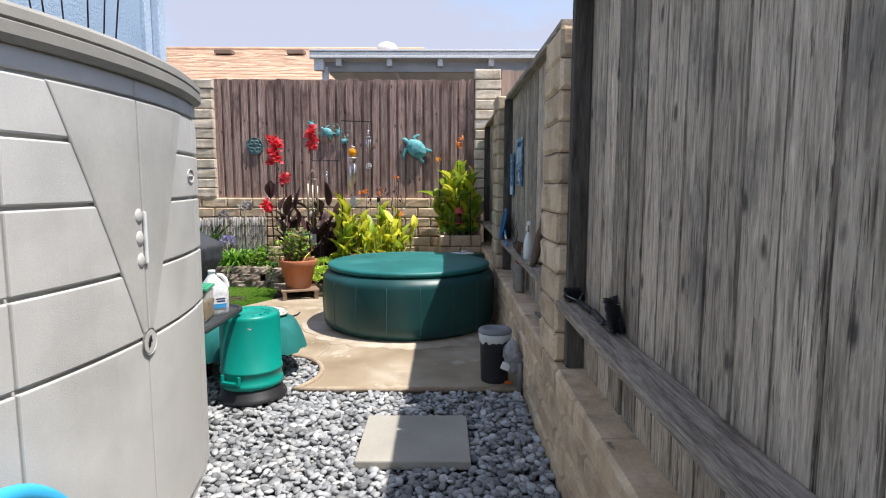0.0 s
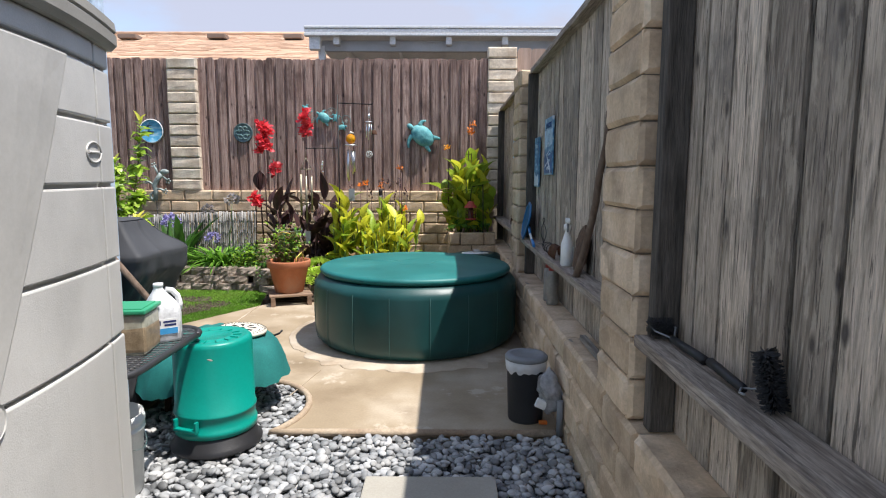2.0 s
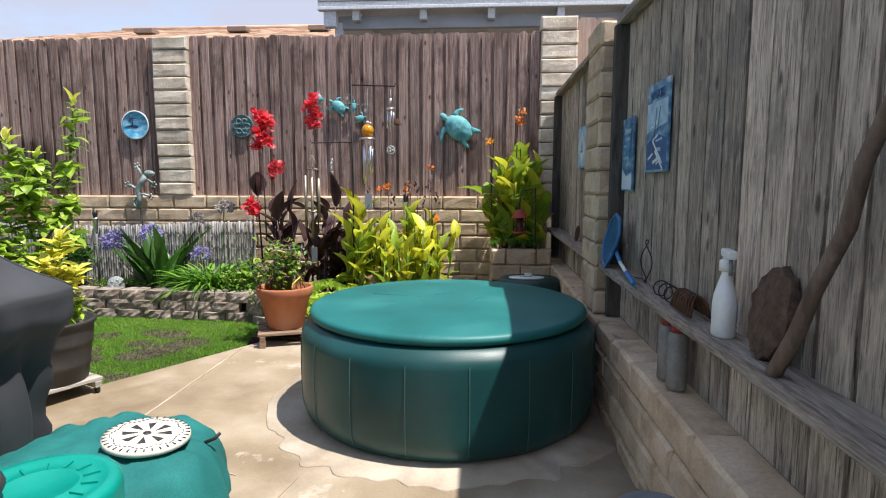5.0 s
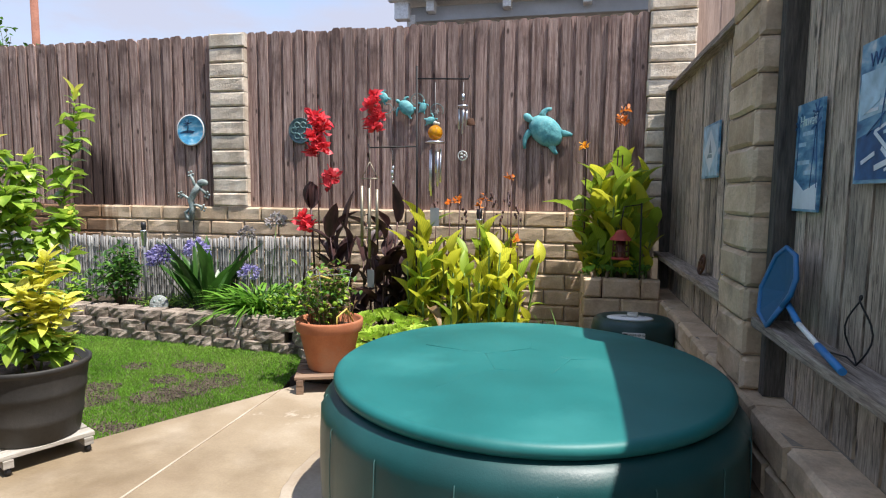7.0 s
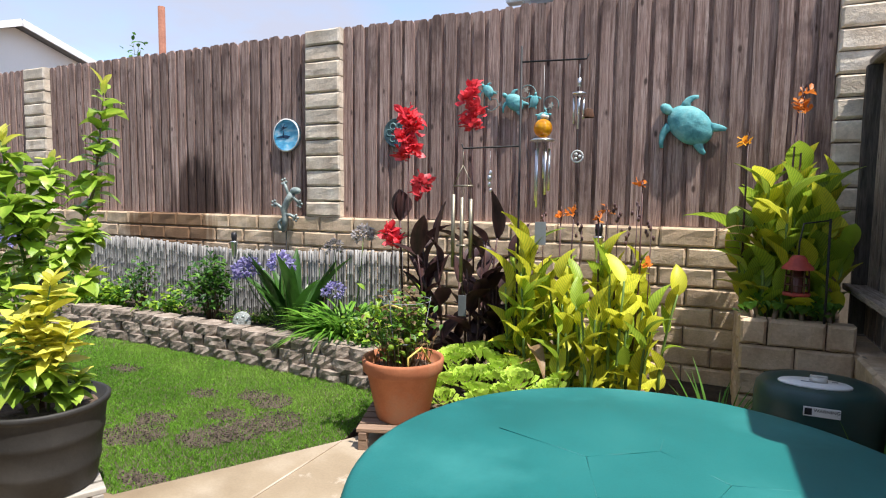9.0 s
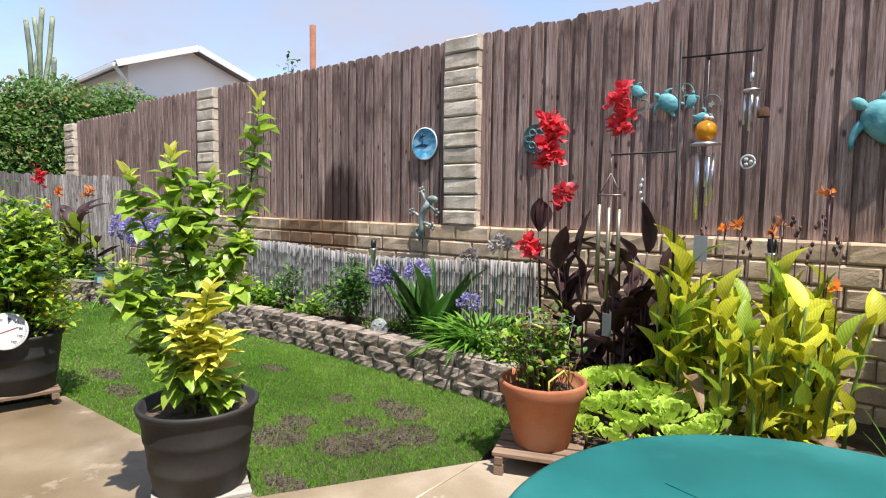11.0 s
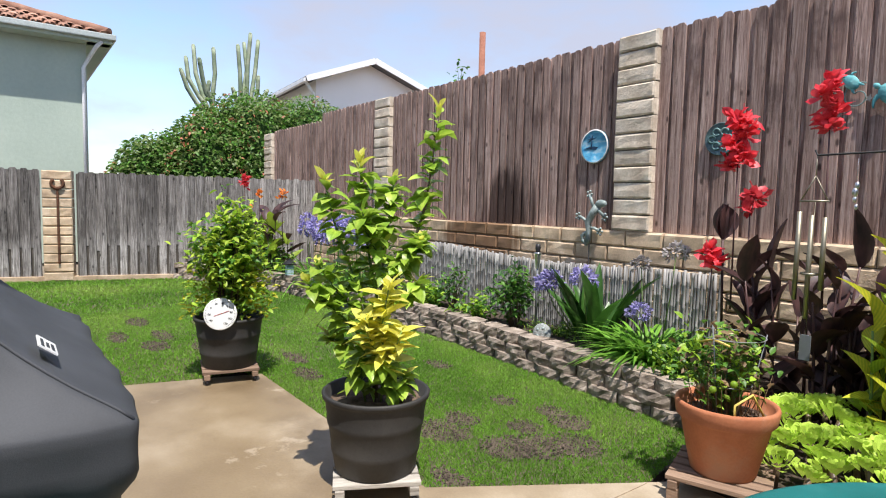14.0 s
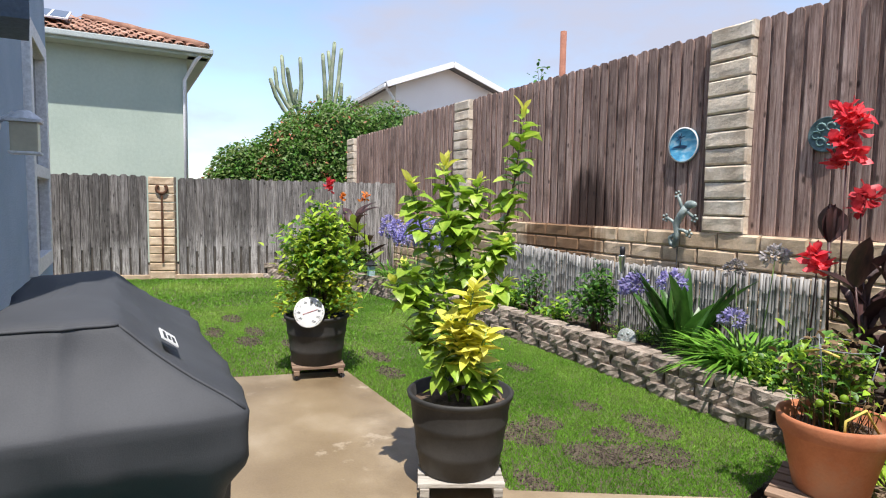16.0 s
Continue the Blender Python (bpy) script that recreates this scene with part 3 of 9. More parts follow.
CHROME = plain("aluminium_tube", (0.72, 0.73, 0.74), 0.28, metal=1.0)
BRONZE = plain("bronze_tube", (0.30, 0.27, 0.20), 0.45, metal=0.8)
IRON = plain("black_iron", (0.015, 0.014, 0.014), 0.6)
RUST = mat("rusty_iron", [(0.06, 0.028, 0.015), (0.14, 0.06, 0.03)], 14, rough=0.9, bump=0.4, fine=90)
TERRA = mat("terracotta", [(0.34, 0.115, 0.052), (0.43, 0.16, 0.075), (0.48, 0.21, 0.11)], 4, rough=0.85, bump=0.15, fine=80, grain=0.1, stain=(0.40, 0.24, 0.16), stain_scale=3)
PALLET = mat("pallet_wood", [(0.17, 0.11, 0.075), (0.28, 0.19, 0.13)], 4, stretch=(0.8, 8, 8), rough=0.9, bump=0.4, fine=20, rand=0.15)
PALEWOOD = mat("bleached_wood", [(0.30, 0.27, 0.23), (0.45, 0.42, 0.37)], 4, stretch=(0.8, 8, 8), rough=0.9, bump=0.4, fine=20, rand=0.15)
POTBLACK = mat("barrel_plastic", [(0.022, 0.021, 0.02), (0.045, 0.042, 0.038)], 3, rough=0.6, bump=0.12, fine=60, grain=0.2, stain=(0.06, 0.055, 0.05), stain_scale=3)
GRILLCLOTH = mat("grill_cover_cloth", [(0.040, 0.042, 0.046), (0.060, 0.063, 0.069)], 2.5, rough=0.66, bump=0.12, fine=260, grain=0.1, spec=0.3)
TURTLE = mat("turquoise_cast", [(0.06, 0.24, 0.27), (0.12, 0.38, 0.40), (0.20, 0.46, 0.46)], 12, rough=0.75, bump=0.4, fine=60, grain=0.2)
VERDI = mat("verdigris", [(0.07, 0.13, 0.13), (0.14, 0.25, 0.25), (0.22, 0.32, 0.30)], 12, rough=0.75, metal=0.2, bump=0.4, fine=60)
GECKO = mat("grey_cast", [(0.18, 0.22, 0.21), (0.36, 0.42, 0.40)], 14, rough=0.6, metal=0.3, bump=0.3, fine=60)
BAMBOO = mat("grey_bamboo", [(0.13, 0.125, 0.12), (0.26, 0.25, 0.24), (0.36, 0.35, 0.33)], 3, stretch=(9, 9, 1.2), rough=0.75, bump=0.2, fine=30, rand=0.25, grain=0.2)
RWALL = mat("split_face_block", [(0.16, 0.13, 0.10), (0.28, 0.225, 0.18), (0.40, 0.335, 0.275)], 9, rough=0.95, bump=0.9, fine=45, rand=0.16, grain=0.3)
BARK = mat("stripped_branch", [(0.10, 0.065, 0.045), (0.22, 0.16, 0.12)], 5, stretch=(4, 4, 0.8), rough=0.9, bump=0.5, fine=24)
STRIPE = plain("bright_blue_plastic", (0.01, 0.16, 0.42), 0.4)
SKYBLUE = plain("light_blue_plastic", (0.05, 0.42, 0.72), 0.4)
NETBLUE = plain("net_mesh", (0.02, 0.10, 0.20), 0.8)
REDPL = plain("red_plastic", (0.28, 0.045, 0.04), 0.5)
ORANGEPL = plain("orange_plastic", (0.75, 0.18, 0.03), 0.4)
AMBER = mat("amber_glass", [(0.55, 0.22, 0.005), (0.85, 0.45, 0.02)], 20, rough=0.12, bump=0.3, fine=30, translucent=0.35, coat=0.5)
CLEARPL = glassy("thin_clear_plastic", (0.93, 0.94, 0.95), 0.25)
MESHMETAL = plain("dark_table_metal", (0.05, 0.052, 0.055), 0.45, metal=0.4)
SOILMIX = mat("potting_mix", [(0.06, 0.04, 0.028), (0.16, 0.11, 0.075)], 20, rough=1, bump=1, fine=60, grain=0.5)


def text(parent, words, size, m, material, label="", thick=0.0015):
    c = bpy.data.curves.new("lettering", "FONT")
    c.body, c.size, c.align_x, c.align_y, c.extrude = words, size, "CENTER", "CENTER", thick
    c.materials.append(material)
    ob = new("lettering", c)
    ob.parent = parent
    ob.matrix_local = m
    if label:
        ob["label"] = label
    return ob


# ---------------------------------------------------------------- storage shed
def shed():
    t = thing("storage_shed", "tall beige-grey plastic storage shed with two bowed doors", "shed", Matrix.Translation((0, 0, 0)))
    Y0, Y1, YC, ZT = 1.34, 2.835, 2.10, 1.84

    def face(y, d=0.0):
        u = (y - YC) / 0.74
        return -1.197 + 0.10 * (1 - u * u) + d

    def slab(name, y0, y1, z0, z1, d0, d1, material, parent, label="", n=6, shape=None):
        """A bowed plate on the shed's front; shape(z, y0, y1) may narrow it."""
        g = bmesh.new()
        rows = 8 if shape else 1
        grid = {}
        for s, d in enumerate((d0, d1)):
            for k in range(rows + 1):
                z = z0 + (z1 - z0) * k / rows
                a, b = shape(z) if shape else (y0, y1)
                for i in range(n + 1):
                    y = a + (b - a) * i / n
                    grid[s, k, i] = g.verts.new((face(y, d), y, z))
        for k in range(rows):
            for i in range(n):
                g.faces.new((grid[1, k, i], grid[1, k, i + 1], grid[1, k + 1, i + 1], grid[1, k + 1, i]))
        for k in range(rows):
            g.faces.new((grid[0, k, 0], grid[1, k, 0], grid[1, k + 1, 0], grid[0, k + 1, 0]))
            g.faces.new((grid[1, k, n], grid[0, k, n], grid[0, k + 1, n], grid[1, k + 1, n]))
        for i in range(n):
            g.faces.new((grid[0, 0, i + 1], grid[1, 0, i + 1], grid[1, 0, i], grid[0, 0, i]))
            g.faces.new((grid[0, rows, i], grid[1, rows, i], grid[1, rows, i + 1], grid[0, rows, i + 1]))
        bmesh.ops.recalc_face_normals(g, faces=g.faces[:])
        ob = part(name, g, material, parent, label)
        bv = ob.modifiers.new("soft", "BEVEL")
        bv.width, bv.segments, bv.limit_method, bv.angle_limit = 0.006, 2, "ANGLE", radians(50)
        return ob

    g = bmesh.new()
    n = 14
    poly = [(face(Y0 + (Y1 - Y0) * i / n, -0.012), Y0 + (Y1 - Y0) * i / n) for i in range(n + 1)] + [(-1.82, Y1), (-1.82, Y0)]
    prism(g, poly, 0.0, ZT)
    part("body", g, SHED, t)
    g = bmesh.new()
    rings = []
    for z, o in ((ZT - 0.03, 0.015), (ZT - 0.012, 0.03), (ZT + 0.02, 0.03), (ZT + 0.026, 0.023), (ZT + 0.032, 0.03), (ZT + 0.06, 0.027), (ZT + 0.075, 0.01), (ZT + 0.10, -0.12), (ZT + 0.115, -0.3)):
        pts = [(face(Y0 + (Y1 - Y0) * i / n, o) + 0.012 * (1 - abs(2 * i / n - 1) ** 2), Y0 - 0.5 * o + (Y1 - Y0 + o) * i / n) for i in range(n + 1)]
        pts += [(-1.82 - min(o, 0.02), Y1 + 0.5 * o), (-1.82 - min(o, 0.02), Y0 - 0.5 * o)]
        rings.append([g.verts.new((x, y, z + 0.006 * (1 - ((y - YC) / 0.8) ** 2))) for x, y in pts])
    for a, b in zip(rings, rings[1:]):
        for i in range(len(a)):
            j = (i + 1) % len(a)
            g.faces.new((a[i], a[j], b[j], b[i]))
    g.faces.new(rings[-1])
    g.faces.new(rings[0][::-1])
    bmesh.ops.recalc_face_normals(g, faces=g.faces[:])
    part("lid", g, SHEDLID, t, "darker taupe overhanging lid")
    zs = [0.06, 0.88, 1.135, 1.38, 1.575, 1.745, ZT - 0.02]
    half = lambda z: 0.035 + 0.36 * max(0.0, (z - 0.9) / 0.78)
    for y0, y1, lab in ((1.525, YC - 0.003, "near"), (YC + 0.003, 2.70, "far")):
        dg = bmesh.new()
        door = new("door")
        dg.free()
        door.parent = t
        door["label"] = "bowed shed door with grooved panels"
        for a, b in zip(zs, zs[1:]):
            slab("panel", y0, y1, a + 0.006, b - 0.006, -0.012, 0.004, SHED, door)
        if lab == "near":
            slab("smooth_panel", 0, 0, 0.90, 1.74, 0.0, 0.009, SHEDSHADE, door, "smooth tapering centre panel, its shade put into the colour", 4, lambda z: (YC - half(z), YC - 0.004))
        else:
            slab("smooth_panel", 0, 0, 0.90, 1.74, 0.0, 0.009, SHEDSHADE, door, "smooth tapering centre panel, its shade put into the colour", 4, lambda z: (YC + 0.004, YC + half(z)))
        if lab == "near":
            for z in (1.33, 1.25, 1.17):
                g = bmesh.new()
                ball(g, (face(YC) + 0.006, YC - 0.028, z), 0.03, 2, (0.35, 0.9, 1))
                part("finger_grip", g, SHED, door, "half-round moulded finger grip")
            g = bmesh.new()
            box(g, (face(YC) + 0.012, YC + 0.006, 1.25), (0.012, 0.012, 0.19), 0.004)
            part("pull", g, WHITEPL, door, "pale moulded pull edge")
    for y0, y1 in ((Y0 + 0.005, 1.515), (2.71, Y1 - 0.005)):
        for a, b in zip(zs, zs[1:]):
            slab("side_panel", y0, y1, a + 0.006, b - 0.006, -0.012, 0.004, SHED, t, "", 3)
    g = bmesh.new()
    R = Matrix.Translation((face(YC) + 0.004, YC, 0.865)) @ Matrix.Rotation(radians(90), 4, "Y")
    lathe(g, [(0, -0.01), (0.034, -0.008), (0.042, 0.0), (0.05, 0.008), (0.047, 0.012), (0.0, 0.0125)][:4], 20, m=R)
    lathe(g, [(0.0, 0.007), (0.044, 0.0075)], 20, m=R)
    latch = part("latch", g, SHED, t, "round recessed lock plate")
    g = bmesh.new()
    tube(g, [(face(YC) + 0.014, YC - 0.012, 0.845), (face(YC) + 0.02, YC - 0.016, 0.88), (face(YC) + 0.014, YC + 0.0, 0.885), (face(YC) + 0.014, YC + 0.004, 0.862)], 0.0035, 6)
    part("hasp_ring", g, IRON, latch, "small black wire ring")
    g = bmesh.new()
    pts = [(0.0, 2.655 + 0.055 * math.cos(a), 1.48 + 0.03 * math.sin(a)) for a in [2 * math.pi * i / 24 for i in range(25)]]
    tube(g, [(face(p[1]) + 0.006, p[1], p[2]) for p in pts], 0.003, 5)
    tube(g, [(face(y) + 0.006, y, 1.48) for y in (2.615, 2.64, 2.67, 2.695)], 0.004, 5)
    part("emblem", g, SHED, t, "raised oval moulded emblem")
    return t


# smoother shed plastic, darkened in colour for the shade of a tilted, recessed panel
SHEDSHADE = plain("smooth_shaded_shed_plastic", (0.45, 0.44, 0.41), 0.42, bump=0.05)
shed()

g = bmesh.new()
cage = thing("tomato_cage", "black wire tomato cage standing on the shed lid", "tomato cage", Matrix.Translation((-1.48, 2.42, 1.93)))
for i in range(6):
    a = 2 * math.pi * (i + 0.3) / 6
    tube(g, [(0.13 * math.cos(a), 0.13 * math.sin(a), 0), (0.21 * math.cos(a), 0.21 * math.sin(a), 0.75)], 0.0035, 5)
part("wires", g, IRON, cage, "upright black wires")
for z, r in ((0.012, 0.132), (0.03, 0.135), (0.05, 0.137), (0.4, 0.173), (0.74, 0.21)):
    g = bmesh.new()
    tube(g, [(r * math.cos(a * math.pi / 12), r * math.sin(a * math.pi / 12), z) for a in range(25)], 0.0035, 5)
    part("ring", g, IRON, cage)

# ---------------------------------------------------------------- paver
g = bmesh.new()
box(g, (-0.155, 3.145, 0.0), (0.605, 0.60, 0.05), 0.008)
tagged(part("stepping_stone", g, PAVER), "square grey concrete stepping stone among the pebbles", "paver")

# blue hoop lying by the shed
g = bmesh.new()
tube(g, [(0.335 * math.cos(a * math.pi / 24), 0.335 * math.sin(a * math.pi / 24), 0.0) for a in range(49)], 0.026, 10)
pool = thing("wading_pool", "bright blue plastic wading pool leaning beside the shed", "pool", Matrix.Translation((-1.05, 1.25, 0.36)) @ Matrix.Rotation(radians(86), 4, "Y"))
part("rim", g, SKYBLUE, pool, "light blue rolled rim")
g = bmesh.new()
lathe(g, [(0, -0.06), (0.29, -0.06), (0.335, 0.0), (0.33, 0.004), (0.28, -0.052), (0, -0.052)], 40)
part("basin", g, STRIPE, pool, "dark blue basin", True)


# ---------------------------------------------------------------- hot tub
def hot_tub():
    t = thing("hot_tub", "round dark green vinyl hot tub with a padded lid", "hot tub", Matrix.Translation((TUB[0], TUB[1], 0.007)))
    R, H = 0.885, 0.585
    bulge = lambda z: R - 0.012 * ((z - 0.30) / 0.28) ** 2 - 0.034 * max(0.0, 1 - z / 0.13) ** 2
    prof = [(0.70, 0.0), (0.79, 0.003), (0.835, 0.018)]
    for i in range(1, 16):
        z = 0.03 + (H - 0.10) * i / 15
        prof.append((bulge(z), z))
    prof += [(0.862, H - 0.05), (0.845, H - 0.025), (0.82, H - 0.008), (0.80, H), (0.76, H)]
    g = bmesh.new()
    lathe(g, prof, 128)
    for v in g.verts:
        a = math.atan2(v.co.y, v.co.x)
        k = (a / (2 * math.pi / 18)) % 1.0
        d = min(k, 1 - k)
        r = Vector((v.co.x, v.co.y, 0))
        if 0.03 < v.co.z < H - 0.02:
            v.co -= r.normalized() * (0.006 * math.exp(-(d / 0.035) ** 2) - 0.004 * math.sin(math.pi * min(1, k)))
            v.co += r.normalized() * 0.004 * noise.noise(v.co * 4)
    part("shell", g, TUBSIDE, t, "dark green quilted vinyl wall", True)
    for i in range(18):
        a = 2 * math.pi * i / 18
        g = bmesh.new()
        tube(g, [((bulge(z) + 0.004) * math.cos(a), (bulge(z) + 0.004) * math.sin(a), z) for z in (0.03, 0.07, 0.12, 0.2, 0.3, 0.39, 0.5)] + [(0.858 * math.cos(a), 0.858 * math.sin(a), H - 0.05)], 0.0022, 4)
        part("seam", g, TUBSEAM, t, "thin pale stitched seam")
    g = bmesh.new()
    lathe(g, [(0.76, H + 0.002), (0.815, H + 0.002), (0.829, H + 0.014), (0.833, H + 0.03), (0.827, H + 0.046), (0.811, H + 0.055), (0.796, H + 0.056), (0.7, H + 0.06), (0.5, H + 0.066), (0.25, H + 0.07), (0, H + 0.071)], 96)
    for v in g.verts:
        if v.co.z > H + 0.05 and Vector((v.co.x, v.co.y)).length < 0.80:
            v.co.z += 0.004 * noise.noise(v.co * 5)
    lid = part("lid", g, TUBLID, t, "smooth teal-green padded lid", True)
    g = bmesh.new()
    for i in range(5):
        a0, a1 = 2 * math.pi * i / 5 + 0.3, 2 * math.pi * (i + 1) / 5 + 0.3
        tube(g, [(0.2 * math.cos(a0), 0.2 * math.sin(a0), H + 0.0695), (0.2 * math.cos(a1), 0.2 * math.sin(a1), H + 0.0695)], 0.0014, 4)
        tube(g, [(0.2 * math.cos(a0), 0.2 * math.sin(a0), H + 0.0695), (0.52 * math.cos(a0), 0.52 * math.sin(a0), H + 0.0645)], 0.0012, 4)
    part("crease", g, TUBLID, lid, "fine pressed creases")
    return t


TUBSEAM = plain("seam_thread", (0.055, 0.14, 0.135), 0.6)
hot_tub()


def pump_unit():
    t = thing("tub_pump_unit", "dark green drum-shaped pump unit with a white control plate", "pump", Matrix.Translation((0.29, 7.78, 0.03)))
    g = bmesh.new()
    lathe(g, [(0.27, 0), (0.285, 0.03), (0.29, 0.40), (0.28, 0.455), (0.255, 0.478), (0.2, 0.484), (0, 0.486)], 48, sy=0.85)
    part("housing", g, plain("pump_housing", (0.02, 0.055, 0.05), 0.35), t, "", True)
    g = bmesh.new()
    lathe(g, [(0, 0.484), (0.158, 0.484), (0.16, 0.490), (0.152, 0.496), (0, 0.497)], 36, (-0.03, -0.075), sy=0.55)
    plate = part("control_plate", g, WHITEPL, t, "white oval control plate", True)
    g = bmesh.new()
    lathe(g, [(0, 0.497), (0.04, 0.497), (0.036, 0.515), (0, 0.517)], 18, (-0.01, -0.05))
    box(g, (-0.01, -0.05, 0.52), (0.075, 0.014, 0.012), 0.004)
    part("dial", g, plain("dial_plastic", (0.55, 0.53, 0.48), 0.5), plate, "cream dial knob")
    g = bmesh.new()
    box(g, (-0.06, -0.083, 0.4985), (0.06, 0.012, 0.001))
    box(g, (0.06, -0.045, 0.4985), (0.025, 0.012, 0.001))
    part("marking", g, GREYPL, plate, "grey printed bars")
    g = bmesh.new()
    box(g, (-0.02, -0.249, 0.40), (0.15, 0.006, 0.045), 0.002)
    warn = part("warning_label", g, WHITEPL, t, "white warning label")
    text(warn, "WARNING", 0.022, Matrix.Translation((-0.0, -0.2525, 0.407)) @ Matrix.Rotation(radians(90), 4, "X"), BLACKPL)
    g = bmesh.new()
    box(g, (-0.075, -0.2525, 0.40), (0.03, 0.001, 0.032))
    part("symbol", g, BLACKPL, warn, "black warning triangle block")


pump_unit()


# ---------------------------------------------------------------- beside the path: table and what stands on it
def slab_round(bm, hx, hy, r, z0, z1, c=(0, 0), n=8, mi=0):
    pts = []
    for k, (sx, sy) in enumerate(((1, 1), (-1, 1), (-1, -1), (1, -1))):
        for i in range(n + 1):
            a = math.pi / 2 * (k + i / n)
            pts.append((c[0] + sx * (hx - r) + r * math.cos(a), c[1] + sy * (hy - r) + r * math.sin(a)))
    prism(bm, pts, z0, z1, mi)
    return pts


def patio_table():
    t = thing("patio_table", "small dark metal patio table with a mesh top", "table", Matrix.Translation((-1.58, 3.42, 0)))
    g = bmesh.new()
    pts = []
    for k, (sx, sy) in enumerate(((1, 1), (-1, 1), (-1, -1), (1, -1))):
        for i in range(9):
            a = math.pi / 2 * (k + i / 8)
            pts.append((sx * 0.11 + 0.15 * math.cos(a), sy * 0.26 + 0.15 * math.sin(a), 0.628))
    tube(g, pts + [pts[0]], 0.016, 8)
    part("rim", g, MESHMETAL, t, "dark rounded metal rim")
    g = bmesh.new()
    for i in range(31):
        y = -0.4 + 0.8 * i / 30
        w = 0.26 if abs(y) < 0.26 else 0.11 + math.sqrt(max(0, 0.15 ** 2 - (abs(y) - 0.26) ** 2))
        box(g, (0, y, 0.632), (2 * w, 0.007, 0.004))
    for i in range(14):
        x = -0.25 + 0.5 * i / 13
        h = 0.41 if abs(x) < 0.11 else 0.26 + math.sqrt(max(0, 0.15 ** 2 - (abs(x) - 0.11) ** 2))
        box(g, (x, 0, 0.629), (0.006, 2 * h, 0.004))
    part("mesh_top", g, plain("mesh_grey", (0.14, 0.14, 0.145), 0.45, metal=0.3), t, "grey expanded-metal mesh")
    for sx in (-1, 1):
        for sy in (-1, 1):
            g = bmesh.new()
            tube(g, [(sx * 0.17, sy * 0.3, 0.62), (sx * 0.2, sy * 0.32, 0.45), (sx * 0.17, sy * 0.30, 0.2), (sx * 0.21, sy * 0.35, 0.0)], 0.011, 8)
            part("leg", g, MESHMETAL, t)


patio_table()


def milk_jug():
    t = thing("plastic_jug", "white gallon plastic jug with a printed paper label", "jug", Matrix.Translation((-1.435, 3.59, 0.636)) @ Matrix.Rotation(radians(36), 4, "Z"))
    g = bmesh.new()
    levels = [(0.0, .070, .070, 0), (0.012, .076, .076, 0), (0.13, .077, .077, 0), (0.155, .073, .073, 0), (0.19, .058, .060, -0.006), (0.225, .034, .036, -0.012), (0.245, .021, .021, -0.014), (0.255, .02, .02, -0.014), (0.257, .0225, .0225, -0.014), (0.272, .0225, .0225, -0.014), (0.274, .001, .001, -0.014)]
    rings = []
    for z, hx, hy, ox in levels:
        ring = []
        for i in range(24):
            a = 2 * math.pi * i / 24
            e = 0.55 if z < 0.2 else 1.0
            cx, sy = math.cos(a), math.sin(a)
            ring.append(g.verts.new((ox + hx * math.copysign(abs(cx) ** e, cx), hy * math.copysign(abs(sy) ** e, sy), z)))
        rings.append(ring)
    for a, b in zip(rings, rings[1:]):
        for i in range(24):
            f = g.faces.new((a[i], a[(i + 1) % 24], b[(i + 1) % 24], b[i]))
            f.smooth = True
    g.faces.new(rings[0][::-1])
    part("bottle", g, mat("jug_plastic", [(0.72, 0.73, 0.74), (0.82, 0.82, 0.82)], 6, rough=0.35, bump=0.03, translucent=0.2), t)
    g = bmesh.new()
    tube(g, [(0.016, 0, 0.238), (0.045, 0, 0.232), (0.068, 0, 0.205), (0.078, 0, 0.165), (0.074, 0, 0.135)], 0.0135, 10)
    part("handle", g, mat("jug_handle", [(0.72, 0.73, 0.74), (0.82, 0.82, 0.82)], 6, rough=0.35, bump=0.03), t)
    g = bmesh.new()
    box(g, (0, -0.0785, 0.075), (0.10, 0.002, 0.075), 0.0008)
    lab = part("paper_label", g, WHITEPL, t, "white paper label with a blue band")
    g = bmesh.new()
    box(g, (0.005, -0.0802, 0.055), (0.085, 0.001, 0.028))
    part("band", g, plain("label_blue", (0.05, 0.28, 0.55), 0.5), lab, "blue printed band")
    g = bmesh.new()
    box(g, (-0.035, -0.0802, 0.096), (0.02, 0.001, 0.022))
    box(g, (0.014, -0.0802, 0.099), (0.055, 0.001, 0.009))
    box(g, (0.016, -0.0802, 0.084), (0.05, 0.001, 0.009))
    part("marking", g, plain("label_navy", (0.02, 0.03, 0.12), 0.5), lab, "dark printed shapes")


milk_jug()

t = thing("food_container", "clear square container of brown grain with a green lid", "container", Matrix.Translation((-1.49, 3.40, 0.636)) @ Matrix.Rotation(radians(8), 4, "Z") @ Matrix.Diagonal((1.12, 1.12, 1.22, 1)))
g = bmesh.new()
box(g, (0, 0, 0.075), (0.17, 0.17, 0.15), 0.018, segs=3)
part("tub", g, mat("cloudy_plastic", [(0.36, 0.36, 0.28), (0.44, 0.43, 0.35)], 8, rough=0.25, bump=0.03), t, "cloudy pale plastic sides")
g = bmesh.new()
box(g, (0, 0, 0.055), (0.173, 0.173, 0.098), 0.018, segs=3)
for v in g.verts:
    if v.co.z > 0.08:
        v.co.z += 0.012 * noise.noise(v.co * 14)
part("grain", g, mat("brown_grain", [(0.20, 0.145, 0.085), (0.33, 0.255, 0.165)], 30, rough=0.45, bump=0.05, fine=220, grain=0.35), t, "brown grain behind the plastic")
g = bmesh.new()
box(g, (0, 0, 0.158), (0.185, 0.185, 0.016), 0.006, segs=3)
